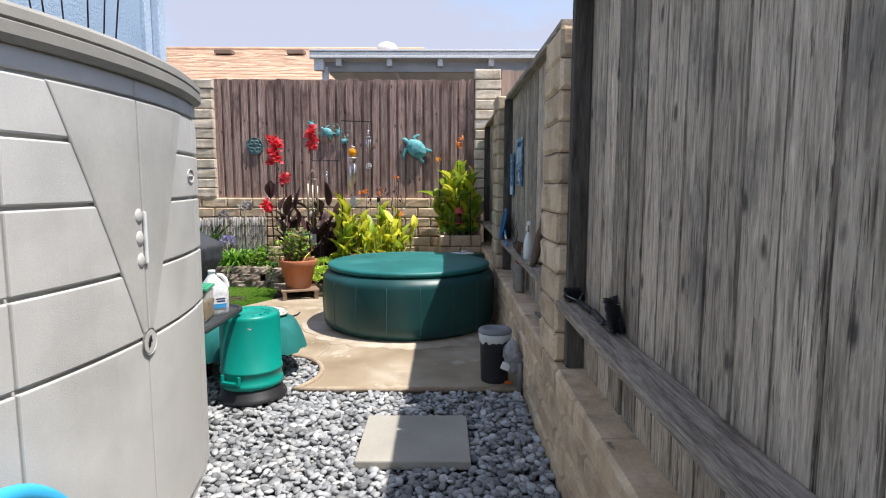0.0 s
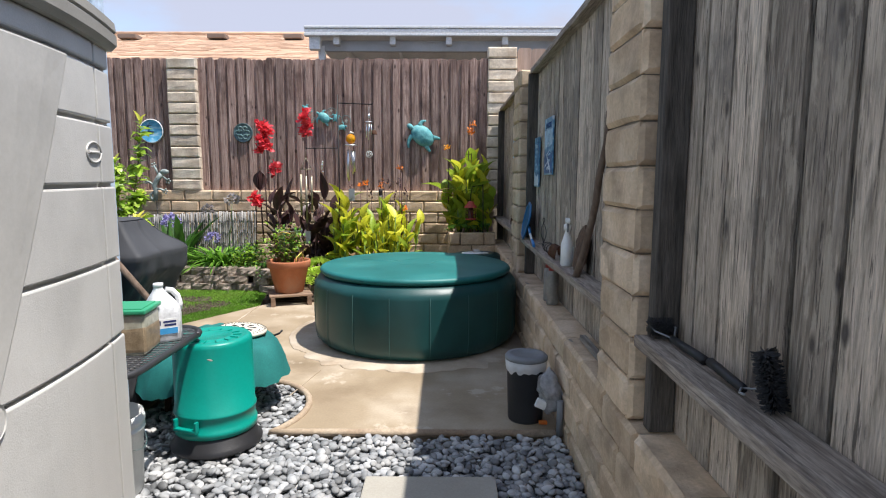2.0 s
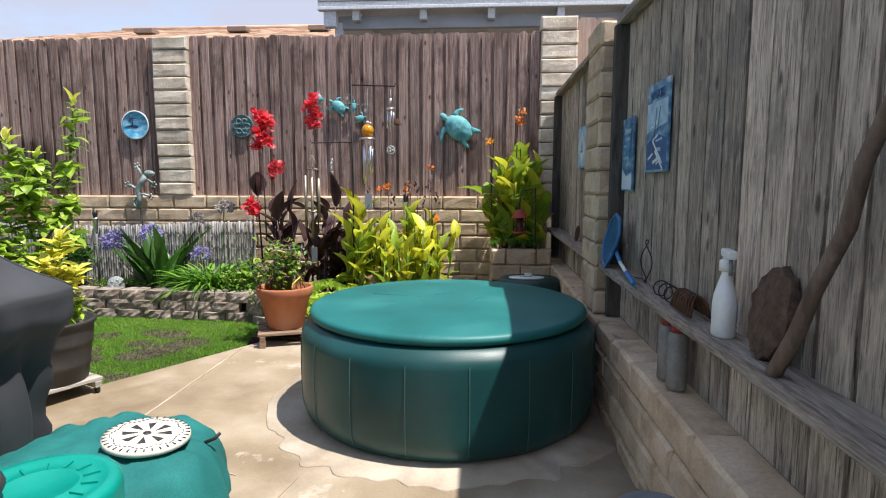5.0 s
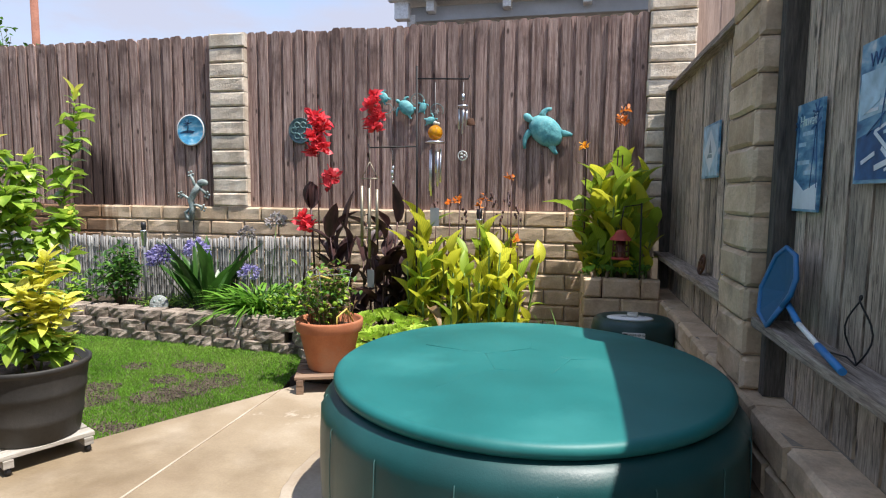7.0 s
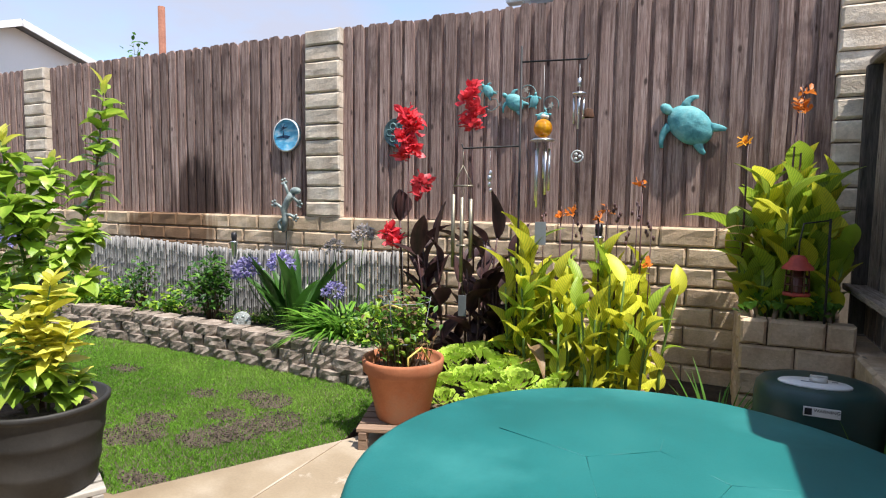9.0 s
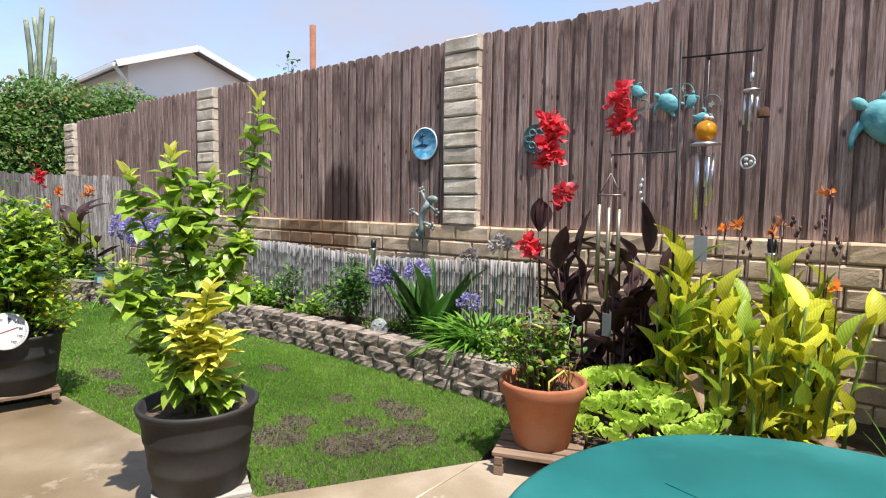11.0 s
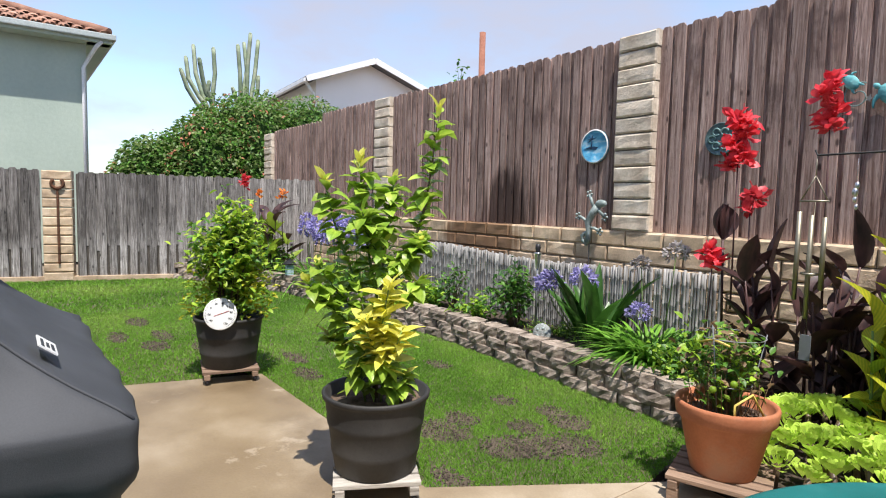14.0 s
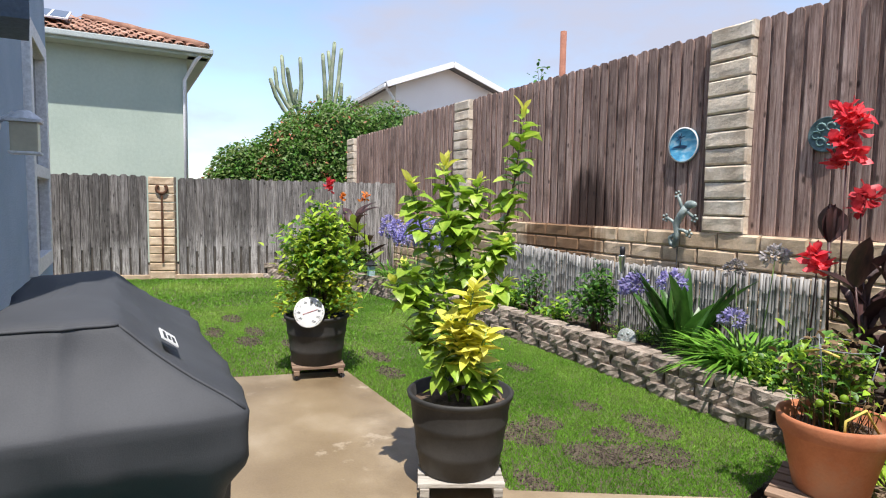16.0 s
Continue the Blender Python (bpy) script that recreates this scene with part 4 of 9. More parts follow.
box(g, (0, 0, 0.166), (0.15, 0.15, 0.008), 0.003)
part("lid", g, plain("lid_green", (0.03, 0.28, 0.14), 0.4), t, "green snap-on lid")

t = thing("small_pot", "small weathered terracotta pot with a whitish rim", "flower pot", Matrix.Translation((-1.51, 3.20, 0.636)))
g = bmesh.new()
lathe(g, [(0, 0), (0.045, 0), (0.062, 0.085), (0.07, 0.086), (0.074, 0.115), (0.066, 0.116), (0.058, 0.08), (0, 0.075)], 28)
part("pot", g, mat("limed_terracotta", [(0.36, 0.16, 0.09), (0.48, 0.34, 0.25)], 12, rough=0.9, bump=0.2), t, "", True)

t = thing("bucket", "white five-gallon plastic bucket under the table", "bucket", Matrix.Translation((-1.585, 3.33, 0)))
g = bmesh.new()
lathe(g, [(0, 0.0), (0.128, 0.0), (0.135, 0.01), (0.146, 0.29), (0.155, 0.292), (0.155, 0.305), (0.147, 0.307), (0.148, 0.325), (0.156, 0.327), (0.156, 0.34), (0.148, 0.342), (0.15, 0.365), (0.145, 0.365), (0.128, 0.02), (0, 0.02)], 40)
part("pail", g, WHITEPL, t, "", True)
g = bmesh.new()
tube(g, [(0.155 * math.cos(a), 0.155 * math.sin(a), 0.31 - 0.10 * math.sin(math.pi * (a + 1.2) / 2.6)) for a in [-1.2 + 2.6 * i / 14 for i in range(15)]], 0.003, 5)
part("bail", g, CHROME, t, "thin wire handle")

t = thing("shovel", "long shovel with a wooden handle leaning behind the table", "shovel", Matrix.Translation((0, 0, 0)))
g = bmesh.new()
tube(g, [(-1.33, 3.88, 0.10), (-1.42, 3.84, 0.42), (-1.62, 3.8, 0.80), (-1.85, 3.76, 1.12)], 0.016, 8)
part("handle", g, BARK, t, "weathered wooden handle")
g = bmesh.new()
vs = []
for i in range(7):
    u = i / 6
    w = 0.10 * math.sqrt(max(0.0, math.sin(math.pi * (0.18 + 0.8 * u))))
    for s in (-1, 0, 1):
        vs.append(g.verts.new((-1.34 + 0.05 * u + 0.02 * (1 - abs(s)), 3.87 + s * w - 0.02 * u, 0.24 - 0.23 * u)))
for i in range(6):
    for j in range(2):
        f = g.faces.new((vs[i * 3 + j], vs[i * 3 + j + 1], vs[i * 3 + 4 + j], vs[i * 3 + 3 + j]))
        f.smooth = True
bmesh.ops.solidify(g, geom=g.faces[:], thickness=0.004)
part("blade", g, mat("old_shovel_steel", [(0.25, 0.18, 0.13), (0.40, 0.31, 0.24)], 10, rough=0.7, metal=0.3), t, "tan rusted blade")


def green_can():
    t = thing("trash_can", "teal-green plastic garbage can turned upside down on a black base", "trash can", Matrix.Translation((-1.305, 3.84, 0.0)) @ Matrix.Rotation(radians(-35), 4, "Z") @ Matrix.Diagonal((0.93, 0.93, 0.885, 1)))
    g = bmesh.new()
    lathe(g, [(0, 0.0), (0.215, 0.0), (0.245, 0.012), (0.25, 0.025), (0.225, 0.04), (0.212, 0.13), (0.2, 0.14), (0, 0.14)], 48)
    part("base", g, BLACKPL, t, "black plastic base tray", True)
    g = bmesh.new()
    lathe(g, [(0.205, 0.11), (0.222, 0.112), (0.224, 0.15), (0.215, 0.156), (0.215, 0.225), (0.222, 0.23), (0.222, 0.245), (0.215, 0.25), (0.211, 0.63), (0.208, 0.65), (0.194, 0.664), (0.17, 0.662), (0.160, 0.655), (0.11, 0.655), (0.105, 0.661), (0.098, 0.661), (0.093, 0.655), (0, 0.655)], 56)
    can = part("can", g, GREENBIN, t, "", True)
    for i in range(14):
        a = 2 * math.pi * i / 14
        g = bmesh.new()
        box(g, (0.131, 0, 0.658), (0.045, 0.007, 0.008), 0.002, Matrix.Rotation(a, 4, "Z"))
        part("rib", g, GREENBIN, can)
    for a in (-75, 105):
        g = bmesh.new()
        M = Matrix.Rotation(radians(a), 4, "Z")
        box(g, (0.228, 0, 0.17), (0.03, 0.15, 0.022), 0.006, M)
        box(g, (0.228, -0.07, 0.20), (0.026, 0.016, 0.06), 0.005, M)
        box(g, (0.228, 0.07, 0.20), (0.026, 0.016, 0.06), 0.005, M)
        part("handle", g, GREENBIN, can, "moulded lifting handle")
    g = bmesh.new()
    M = Matrix.Rotation(radians(-38), 4, "Z")
    vs = ball(g, (0, 0, 0), 0.03, 2, (0.5, 1.0, 0.8))
    for v in vs:
        v.co += Vector((0, 0.012, 0.008)) * noise.noise(v.co * 60) + Vector((0, 0, 0.02 * max(0, -v.co.y * 20)))
    bmesh.ops.transform(g, matrix=M @ Matrix.Translation((0.198, 0, 0.575)), verts=g.verts[:])
    part("shell", g, plain("sea_shell", (0.62, 0.52, 0.44), 0.4), t, "cream sea shell hung on its side", True)


green_can()


def fire_pit():
    t = thing("fire_pit", "low fire bowl under a crumpled green cloth cover", "fire pit", Matrix.Translation((-1.52, 4.39, -0.01)) @ Matrix.Diagonal((1.09, 1.09, 1.18, 1)))
    for i in range(3):
        a = 2 * math.pi * i / 3 - 0.6
        g = bmesh.new()
        tube(g, [(0.26 * math.cos(a), 0.26 * math.sin(a), 0.0), (0.24 * math.cos(a), 0.24 * math.sin(a), 0.3)], 0.018, 8)
        part("leg", g, RUST, t, "rusty iron leg")
    g = bmesh.new()
    lathe(g, [(0, 0.12), (0.15, 0.13), (0.28, 0.22), (0.31, 0.3), (0.30, 0.3), (0, 0.25)], 32)
    part("bowl", g, RUST, t, "", True)
    g = bmesh.new()
    lathe(g, [(0.405, 0.165), (0.402, 0.19), (0.396, 0.22), (0.388, 0.25), (0.376, 0.285), (0.356, 0.322), (0.33, 0.345), (0.29, 0.360), (0.24, 0.370), (0.2, 0.376), (0.15, 0.38), (0.1, 0.382), (0.05, 0.382), (0, 0.382)], 96)
    for v in g.verts:
        a = math.atan2(v.co.y, v.co.x)
        k = 1 - min(1, max(0, (v.co.z - 0.12) / 0.24))
        # pulled towards eight blunt corners, with slack between them
        f = 1 + (0.04 + 0.06 * k) * abs(math.cos(3 * a + 0.4)) ** 3 - 0.03
        r = 0.05 * (abs(noise.noise(Vector((math.cos(a) * 4.2, math.sin(a) * 4.2, v.co.z * 2.2)))) - 0.2) + 0.022 * noise.noise(Vector((math.cos(a) * 9, math.sin(a) * 9, v.co.z * 7)))
        f += r * (0.5 + 1.2 * k)
        v.co.x *= f
        v.co.y *= f
        v.co.z += 0.05 * k * noise.noise(Vector((math.cos(a) * 3, math.sin(a) * 3, 7))) + 0.05 * (abs(noise.noise(Vector((v.co.x * 8, v.co.y * 8, 2)))) - 0.2) + 0.008 * noise.noise(v.co * 19)
    part("cover", g, COVERGREEN, t, "draped green cloth cover", True)
    g = bmesh.new()
    tube(g, [(0.30, 0.1, 0.345), (0.335, 0.12, 0.355), (0.35, 0.13, 0.37)], 0.006, 5)
    part("cord", g, IRON, t, "short black cord end")
    s = thing("mosaic_plate", "white mosaic plate with dark leaf pattern on the cover", "plate", Matrix.Translation((-1.355, 4.41, 0.447)) @ Matrix.Rotation(radians(5), 4, "Y") @ Matrix.Scale(1.02, 4))
    g = bmesh.new()
    lathe(g, [(0, 0), (0.135, 0), (0.145, 0.008), (0.143, 0.022), (0.13, 0.026), (0, 0.026)], 40)
    cream = plain("tile_cream", (0.66, 0.62, 0.52), 0.4)
    dark = plain("tile_dark", (0.035, 0.03, 0.028), 0.5)
    part("disc", g, cream, s, "", True)
    for i in range(34):
        g = bmesh.new()
        box(g, (0.133, 0, 0.0262), (0.016, 0.005, 0.002), 0, Matrix.Rotation(2 * math.pi * i / 34, 4, "Z"))
        part("tile_mark", g, dark, s)
    for i in range(48):
        g = bmesh.new()
        box(g, (0.113 - 0.006 * math.cos(math.pi * i / 3), 0, 0.0272), (0.003, 0.009, 0.002), 0, Matrix.Rotation(2 * math.pi * i / 48, 4, "Z"))
        part("tile_mark", g, dark, s)
    for i in range(8):
        a0, a1 = 2 * math.pi * (i + 0.22) / 8, 2 * math.pi * (i + 0.60) / 8
        g = bmesh.new()
        prism(g, [(0.030 * math.cos(a0), 0.030 * math.sin(a0)), (0.085 * math.cos(a0 - .02), 0.085 * math.sin(a0 - .02)), (0.078 * math.cos(a1), 0.078 * math.sin(a1))], 0.0258, 0.0282)
        part("tile", g, dark, s)
    g = bmesh.new()
    lathe(g, [(0, 0.0258), (0.014, 0.0258), (0.013, 0.029), (0, 0.0295)], 12)
    part("tile", g, dark, s)


fire_pit()

t = thing("waste_bin", "small charcoal pedal bin with a grey lid and a bag liner", "trash can", Matrix.Translation((0.385, 4.17, 0.0)))
g = bmesh.new()
lathe(g, [(0, 0), (0.098, 0), (0.102, 0.01), (0.112, 0.33), (0.118, 0.335), (0.118, 0.36), (0.11, 0.362), (0, 0.36)], 40)
part("can", g, CHARCOAL, t, "", True)
g = bmesh.new()
lathe(g, [(0.119, 0.362), (0.124, 0.365), (0.124, 0.38), (0.115, 0.39), (0.085, 0.394), (0.08, 0.390), (0, 0.391)], 40)
part("lid", g, GREYPL, t, "grey dished lid", True)
g = bmesh.new()
lathe(g, [(0.115, 0.30), (0.119, 0.32), (0.1225, 0.362), (0.114, 0.364)], 48)
for v in g.verts:
    a = math.atan2(v.co.y, v.co.x)
    if v.co.z < 0.33:
        v.co.z += 0.03 * noise.noise(Vector((math.cos(a) * 3, math.sin(a) * 3, 0)))
part("liner", g, plain("liner_white", (0.6, 0.6, 0.6), 0.5), t, "white bag liner folded over the edge", True)
g = bmesh.new()
box(g, (0.09, -0.09, 0.012), (0.05, 0.03, 0.018), 0.006)
part("pedal", g, ORANGEPL, t, "orange foot pedal")

t = thing("plastic_bag", "crumpled clear plastic bag hanging beside the bin", "bag", Matrix.Translation((0.495, 4.02, 0.235)))
g = bmesh.new()
vs = ball(g, (0, 0, 0), 0.1, 4, (0.62, 0.85, 1.25))
for v in vs:
    k = noise.noise(v.co * 14) * 0.03 + noise.noise(v.co * 34) * 0.014
    v.co += v.co.normalized() * k
    if v.co.z > 0.05:
        s = 1 - 0.75 * (v.co.z - 0.05) / 0.09
        v.co.x *= max(0.15, s)
        v.co.y *= max(0.15, s)
part("bag", g, mat("crumpled_clear_film", [(0.42, 0.42, 0.43), (0.62, 0.62, 0.63)], 18, rough=0.25, bump=0.6, fine=40, translucent=0.5), t)
g = bmesh.new()
box(g, (-0.02, -0.045, -0.085), (0.06, 0.03, 0.05), 0.006, Matrix.Rotation(0.4, 4, "Y"))
part("paper", g, WHITEPL, t, "white paper inside the bag")
g = bmesh.new()
tube(g, [(0.54, 3.93, 0.0), (0.54, 3.93, 0.2)], 0.018, 8)
tagged(part("pipe_stub", g, GREYPL), "short grey pipe rising beside the block wall", "pipe")

# ---------------------------------------------------------------- on the ledge beside the path
LZ = 0.872           # top of the ledge
LX = 0.655
FACE = FX - 0.004    # face of the boards


def ledge_items():
    for y, z, turn, tilt in ((2.62, LZ, 4, 0), (2.36, LZ + 0.004, -3, 2)):
        t = thing("grill_brush", "black-handled grill brush with twisted wire and round bristles on the ledge", "brush", Matrix.Translation((LX - 0.005, y, z)) @ Matrix.Rotation(radians(turn), 4, "Z") @ Matrix.Rotation(radians(tilt), 4, "X"), "grill brushes")
        far = 1 if y > 2.5 else -1
        g = bmesh.new()
        tube(g, [(0, -0.11 * far, 0.016), (0, -0.06 * far, 0.019), (0, 0.02 * far, 0.020), (0, 0.09 * far, 0.022)], 0.0145, 10, taper=0.012)
        part("handle", g, BLACKPL, t, "", True)
        for s in (-1, 1):
            g = bmesh.new()
            tube(g, [(0, 0.085 * far, 0.022), (s * 0.012, 0.105 * far, 0.028), (s * 0.034, 0.145 * far, 0.040 + 0.006 * s), (s * 0.036, 0.175 * far, 0.042)], 0.003, 6)
            part("wire", g, GREYPL, t, "twisted bright wire")
        g = bmesh.new()
        rr = random.Random(int(y * 100))
        p0, p1 = (Vector((-0.040, 0.178, 0.042)), Vector((0.040, 0.178, 0.042))) if far > 0 else (Vector((0.03, -0.185, 0.012)), Vector((0.0, -0.178, 0.145)))
        tube(g, [p0, p1], 0.011, 8)
        ax = (p1 - p0).normalized()
        u = ax.orthogonal().normalized()
        for k in range(900):
            a = rr.uniform(0, 6.283)
            p = p0.lerp(p1, rr.random())
            d = u * math.cos(a) + ax.cross(u) * math.sin(a) + ax * rr.uniform(-.2, .2)
            e = p + d * rr.uniform(0.024, 0.034)
            e.z = max(e.z, 0.002)
            tube(g, [p, e], 0.0014, 3)
        part("bristles", g, BLACKPL, t, "round black bristle head")
    t = thing("spray_bottle", "white trigger spray bottle standing on the ledge", "spray bottle", Matrix.Translation((LX, 4.42, LZ)) @ Matrix.Rotation(radians(80), 4, "Z") @ Matrix.Scale(1.12, 4))
    g = bmesh.new()
    lathe(g, [(0, 0), (0.042, 0), (0.046, 0.006), (0.046, 0.10), (0.042, 0.125), (0.026, 0.165), (0.017, 0.185), (0.016, 0.20), (0, 0.20)], 28, sy=0.72)
    part("bottle", g, WHITEPL, t, "", True)
    g = bmesh.new()
    lathe(g, [(0, 0.195), (0.02, 0.195), (0.02, 0.225), (0.012, 0.23), (0, 0.23)], 16)
    box(g, (-0.022, 0, 0.248), (0.105, 0.024, 0.024), 0.006)
    box(g, (-0.02, 0, 0.232), (0.05, 0.022, 0.02), 0.004)
    part("spray_head", g, WHITEPL, t, "white spray head", False)
    g = bmesh.new()
    tube(g, [(-0.04, 0, 0.235), (-0.058, 0, 0.215), (-0.052, 0, 0.19)], 0.006, 6)
    part("trigger", g, GREYPL, t, "pale grey trigger")
    g = bmesh.new()
    box(g, (-0.004, -0.0335, 0.07), (0.05, 0.001, 0.07))
    lab = part("paper_label", g, plain("label_pale", (0.66, 0.67, 0.66), 0.5), t, "pale label with dark marks")
    g = bmesh.new()
    for k in (-1, 0, 1):
        lathe(g, [(0, 0), (0.007, 0), (0.007, 0.001), (0, 0.001)], 10, m=Matrix.Translation((-0.004 + k * 0.017, -0.0342, 0.045)) @ Matrix.Rotation(radians(90), 4, "X"))
    box(g, (-0.004, -0.0345, 0.09), (0.035, 0.001, 0.018))
    part("marking", g, CHARCOAL, lab, "dark printed shapes")
    # brown toothed bark slab leaning on the boards
    t = thing("bark_slab", "dark brown toothed slab of palm bark leaning on the fence", "driftwood", Matrix.Translation((LX + 0.005, 4.17, LZ)) @ Matrix.Rotation(radians(10), 4, "Y"))
    g = bmesh.new()
    r = random.Random(3)
    pts = []
    for i in range(26):
        a = 2 * math.pi * i / 26
        k = 1 + (0.07 if i % 2 else -0.03) + r.uniform(-.02, .02)
        pts.append((0.115 * k * math.cos(a), 0.135 + 0.135 * k * math.sin(a)))
    lo = [g.verts.new((0.012, y, z)) for y, z in pts]
    hi = [g.verts.new((-0.012 + r.uniform(-.006, .006), y * 0.96, 0.135 + (z - 0.135) * 0.96)) for y, z in pts]
    ce = g.verts.new((-0.022, 0, 0.135))
    for i in range(26):
        j = (i + 1) % 26
        g.faces.new((lo[i], lo[j], hi[j], hi[i]))
        g.faces.new((hi[i], hi[j], ce))
    g.faces.new(lo)
    bmesh.ops.recalc_face_normals(g, faces=g.faces[:])
    part("slab", g, mat("palm_bark", [(0.06, 0.035, 0.022), (0.14, 0.085, 0.055)], 26, rough=0.95, bump=1.0, fine=60), t)
    t = thing("driftwood_stick", "long crooked stripped branch leaning against the fence", "stick", Matrix.Translation((0, 0, 0)))
    g = bmesh.new()
    tube(g, [(0.625, 4.02, LZ), (0.645, 3.96, 1.0), (0.665, 3.93, 1.12), (0.67, 3.83, 1.28), (0.675, 3.80, 1.42), (0.685, 3.72, 1.58), (0.68, 3.68, 1.72)], 0.021, 10, taper=0.017)
    for v in g.verts:
        v.co += v.co.normalized() * 0.006 * noise.noise(v.co * 25)
    part("branch", g, BARK, t, "", True)
    # a brown lattice basket, wire coil, wire loop
    t = thing("lattice_basket", "small brown woven lattice basket on the ledge", "basket", Matrix.Translation((LX - 0.005, 4.72, LZ)))
    for d in (1, -1):
        for k in range(6):
            g = bmesh.new()
            pts = []
            for i in range(9):
                u = -1 + 2 * i / 8
                y = -0.085 + 0.17 * (k + 0.5) / 6 + d * 0.04 * u
                pts.append((0.035 * u, y, 0.014 + 0.075 * (1 - u * u) ** 0.5))
            tube(g, pts, 0.005, 5)
            part("strip", g, RUST, t)
    t = thing("wire_coil", "dark coil of wire on the ledge", "wire", Matrix.Translation((LX, 5.0, LZ + 0.037)))
    g = bmesh.new()
    tube(g, [(0.0 + 0.035 * math.cos(a), 0.012 * a - 0.1 + 0.02 * math.sin(a), 0.034 * math.sin(a)) for a in [i * 0.45 for i in range(44)]], 0.003, 5)
    part("coil", g, IRON, t)
    t = thing("wire_loop", "thin dark wire loop standing against the fence", "wire", Matrix.Translation((LX + 0.03, 5.45, LZ)))
    g = bmesh.new()
    tube(g, [(0.012 * math.sin(3 * a), 0.06 * math.sin(a) * (1 + 0.3 * math.cos(a)), 0.11 - 0.108 * math.cos(a)) for a in [i * 2 * math.pi / 24 for i in range(24)]] + [(0, 0.06, 0.01), (-0.02, 0.13, 0.005)], 0.003, 5)
    part("loop", g, IRON, t)
    for y in (4.95, 4.83):
        t = thing("spray_can", "grey aerosol can with a faded red cap on the wall top", "spray can", Matrix.Translation((RX + 0.085, y, RH + 0.002)) @ Matrix.Scale(1.22, 4), "spray cans")
        g = bmesh.new()
        lathe(g, [(0, 0), (0.031, 0), (0.033, 0.004), (0.033, 0.175), (0.028, 0.19), (0.024, 0.195), (0, 0.195)], 24)
        part("can", g, mat("dull_can", [(0.22, 0.21, 0.20), (0.32, 0.31, 0.29)], 9, rough=0.5, metal=0.3), t, "", True)
        g = bmesh.new()
        lathe(g, [(0, 0.192), (0.025, 0.192), (0.024, 0.225), (0.018, 0.23), (0, 0.23)], 20)
        part("cap", g, REDPL, t, "faded red cap", True)
    g = bmesh.new()
    box(g, (RX + 0.085, 3.62, RH + 0.02), (0.035, 0.62, 0.03), 0.006)
    tagged(part("wood_batten", g, RAILWOOD), "loose grey wooden batten lying on the wall top", "batten")


ledge_items()


def pool_net():
    """A blue skimmer net with a short pole, leaning in the corner by the pier."""
    t = thing("skimmer_net", "blue pool skimmer net with a short white pole", "pool net", Matrix.Translation((LX - 0.005, 5.87, LZ)) @ Matrix.Diagonal((1, 1.75, 1.1, 1)))
    g = bmesh.new()
    ring = [(-0.055 + 0.05 * (z / 0.3), y, z) for y, z in ((0.0, 0.09), (0.06, 0.0), (0.13, 0.03), (0.15, 0.12), (0.10, 0.25), (0.05, 0.29), (-0.01, 0.27), (-0.04, 0.2), (-0.03, 0.14), (0.0, 0.09))]
    tube(g, ring, 0.009, 8)
    part("hoop", g, plain("net_hoop_blue", (0.02, 0.14, 0.33), 0.4), t, "blue plastic hoop")
    g = bmesh.new()
    c = g.verts.new((0.0, 0.05, 0.13))
    vs = [g.verts.new(p) for p in ring[:-1]]
    for i in range(len(vs)):
        g.faces.new((vs[i], vs[(i + 1) % len(vs)], c))
    bmesh.ops.subdivide_edges(g, edges=g.edges[:], cuts=2)
    bmesh.ops.solidify(g, geom=g.faces[:], thickness=0.002)
    part("netting", g, NETBLUE, t, "fine dark blue netting")
    for a, b, r, m, lab in (((-0.02, 0.0, 0.10), (-0.03, -0.08, 0.06), 0.011, plain("pole_socket", (0.03, 0.2, 0.5), 0.4), "blue socket"), ((-0.03, -0.08, 0.06), (-0.045, -0.2, 0.035), 0.009, WHITEPL, "white pole"), ((-0.045, -0.2, 0.035), (-0.06, -0.32, 0.014), 0.0115, plain("pole_grip", (0.03, 0.2, 0.5), 0.4), "blue grip")):
        g = bmesh.new()
        tube(g, [a, b], r, 10)
        part("pole", g, m, t, lab)


pool_net()


def picture(name, y0, y1, z0, z1, cols, label, words="", x=None):
    """A thin printed panel on the boards beside the path."""
    w, h = y1 - y0, z1 - z0
    M = Matrix.Translation(((x or FACE) - 0.014, (y0 + y1) / 2, (z0 + z1) / 2)) @ Matrix.Rotation(radians(-90), 4, "Z") @ Matrix.Rotation(radians(90), 4, "X")
    t = thing(name, label, "wall art", M)
    g = bmesh.new()
    box(g, (0, 0, 0), (w, h, 0.012), 0.002)
    part("board", g, mat("print_" + name, cols, 7, stretch=(1, 2.2, 1), rough=0.4, bump=0.02, fine=20, grain=0.15, distort=0.7), t, "panel printed with a blue seascape")
    return t, w, h


sea = [(0.03, 0.09, 0.19), (0.07, 0.21, 0.35), (0.18, 0.36, 0.48), (0.52, 0.57, 0.60)]
t, w, h = picture("beach_poster", 5.25, 5.60, 1.43, 1.865, sea, "tall blue vintage seaside travel poster with a sailing boat")
text(t, "WAIKIKI", 0.062, Matrix.Translation((0, h * 0.36, 0.0065)), plain("poster_navy", (0.02, 0.07, 0.18), 0.5), "dark blue lettering")
PALE, SURF, DEEP = plain("poster_pale", (0.36, 0.52, 0.62), 0.5, var=0.25, scale=14), plain("poster_white", (0.62, 0.68, 0.72), 0.5), plain("poster_deep", (0.025, 0.10, 0.24), 0.5, var=0.4, scale=16)
rg = random.Random(77)
g = bmesh.new()
prism(g, [(-w / 2 + 0.012, -0.02), (w / 2 - 0.012, 0.01), (w / 2 - 0.012, 0.125), (-w / 2 + 0.012, 0.125)], 0.006, 0.0068)
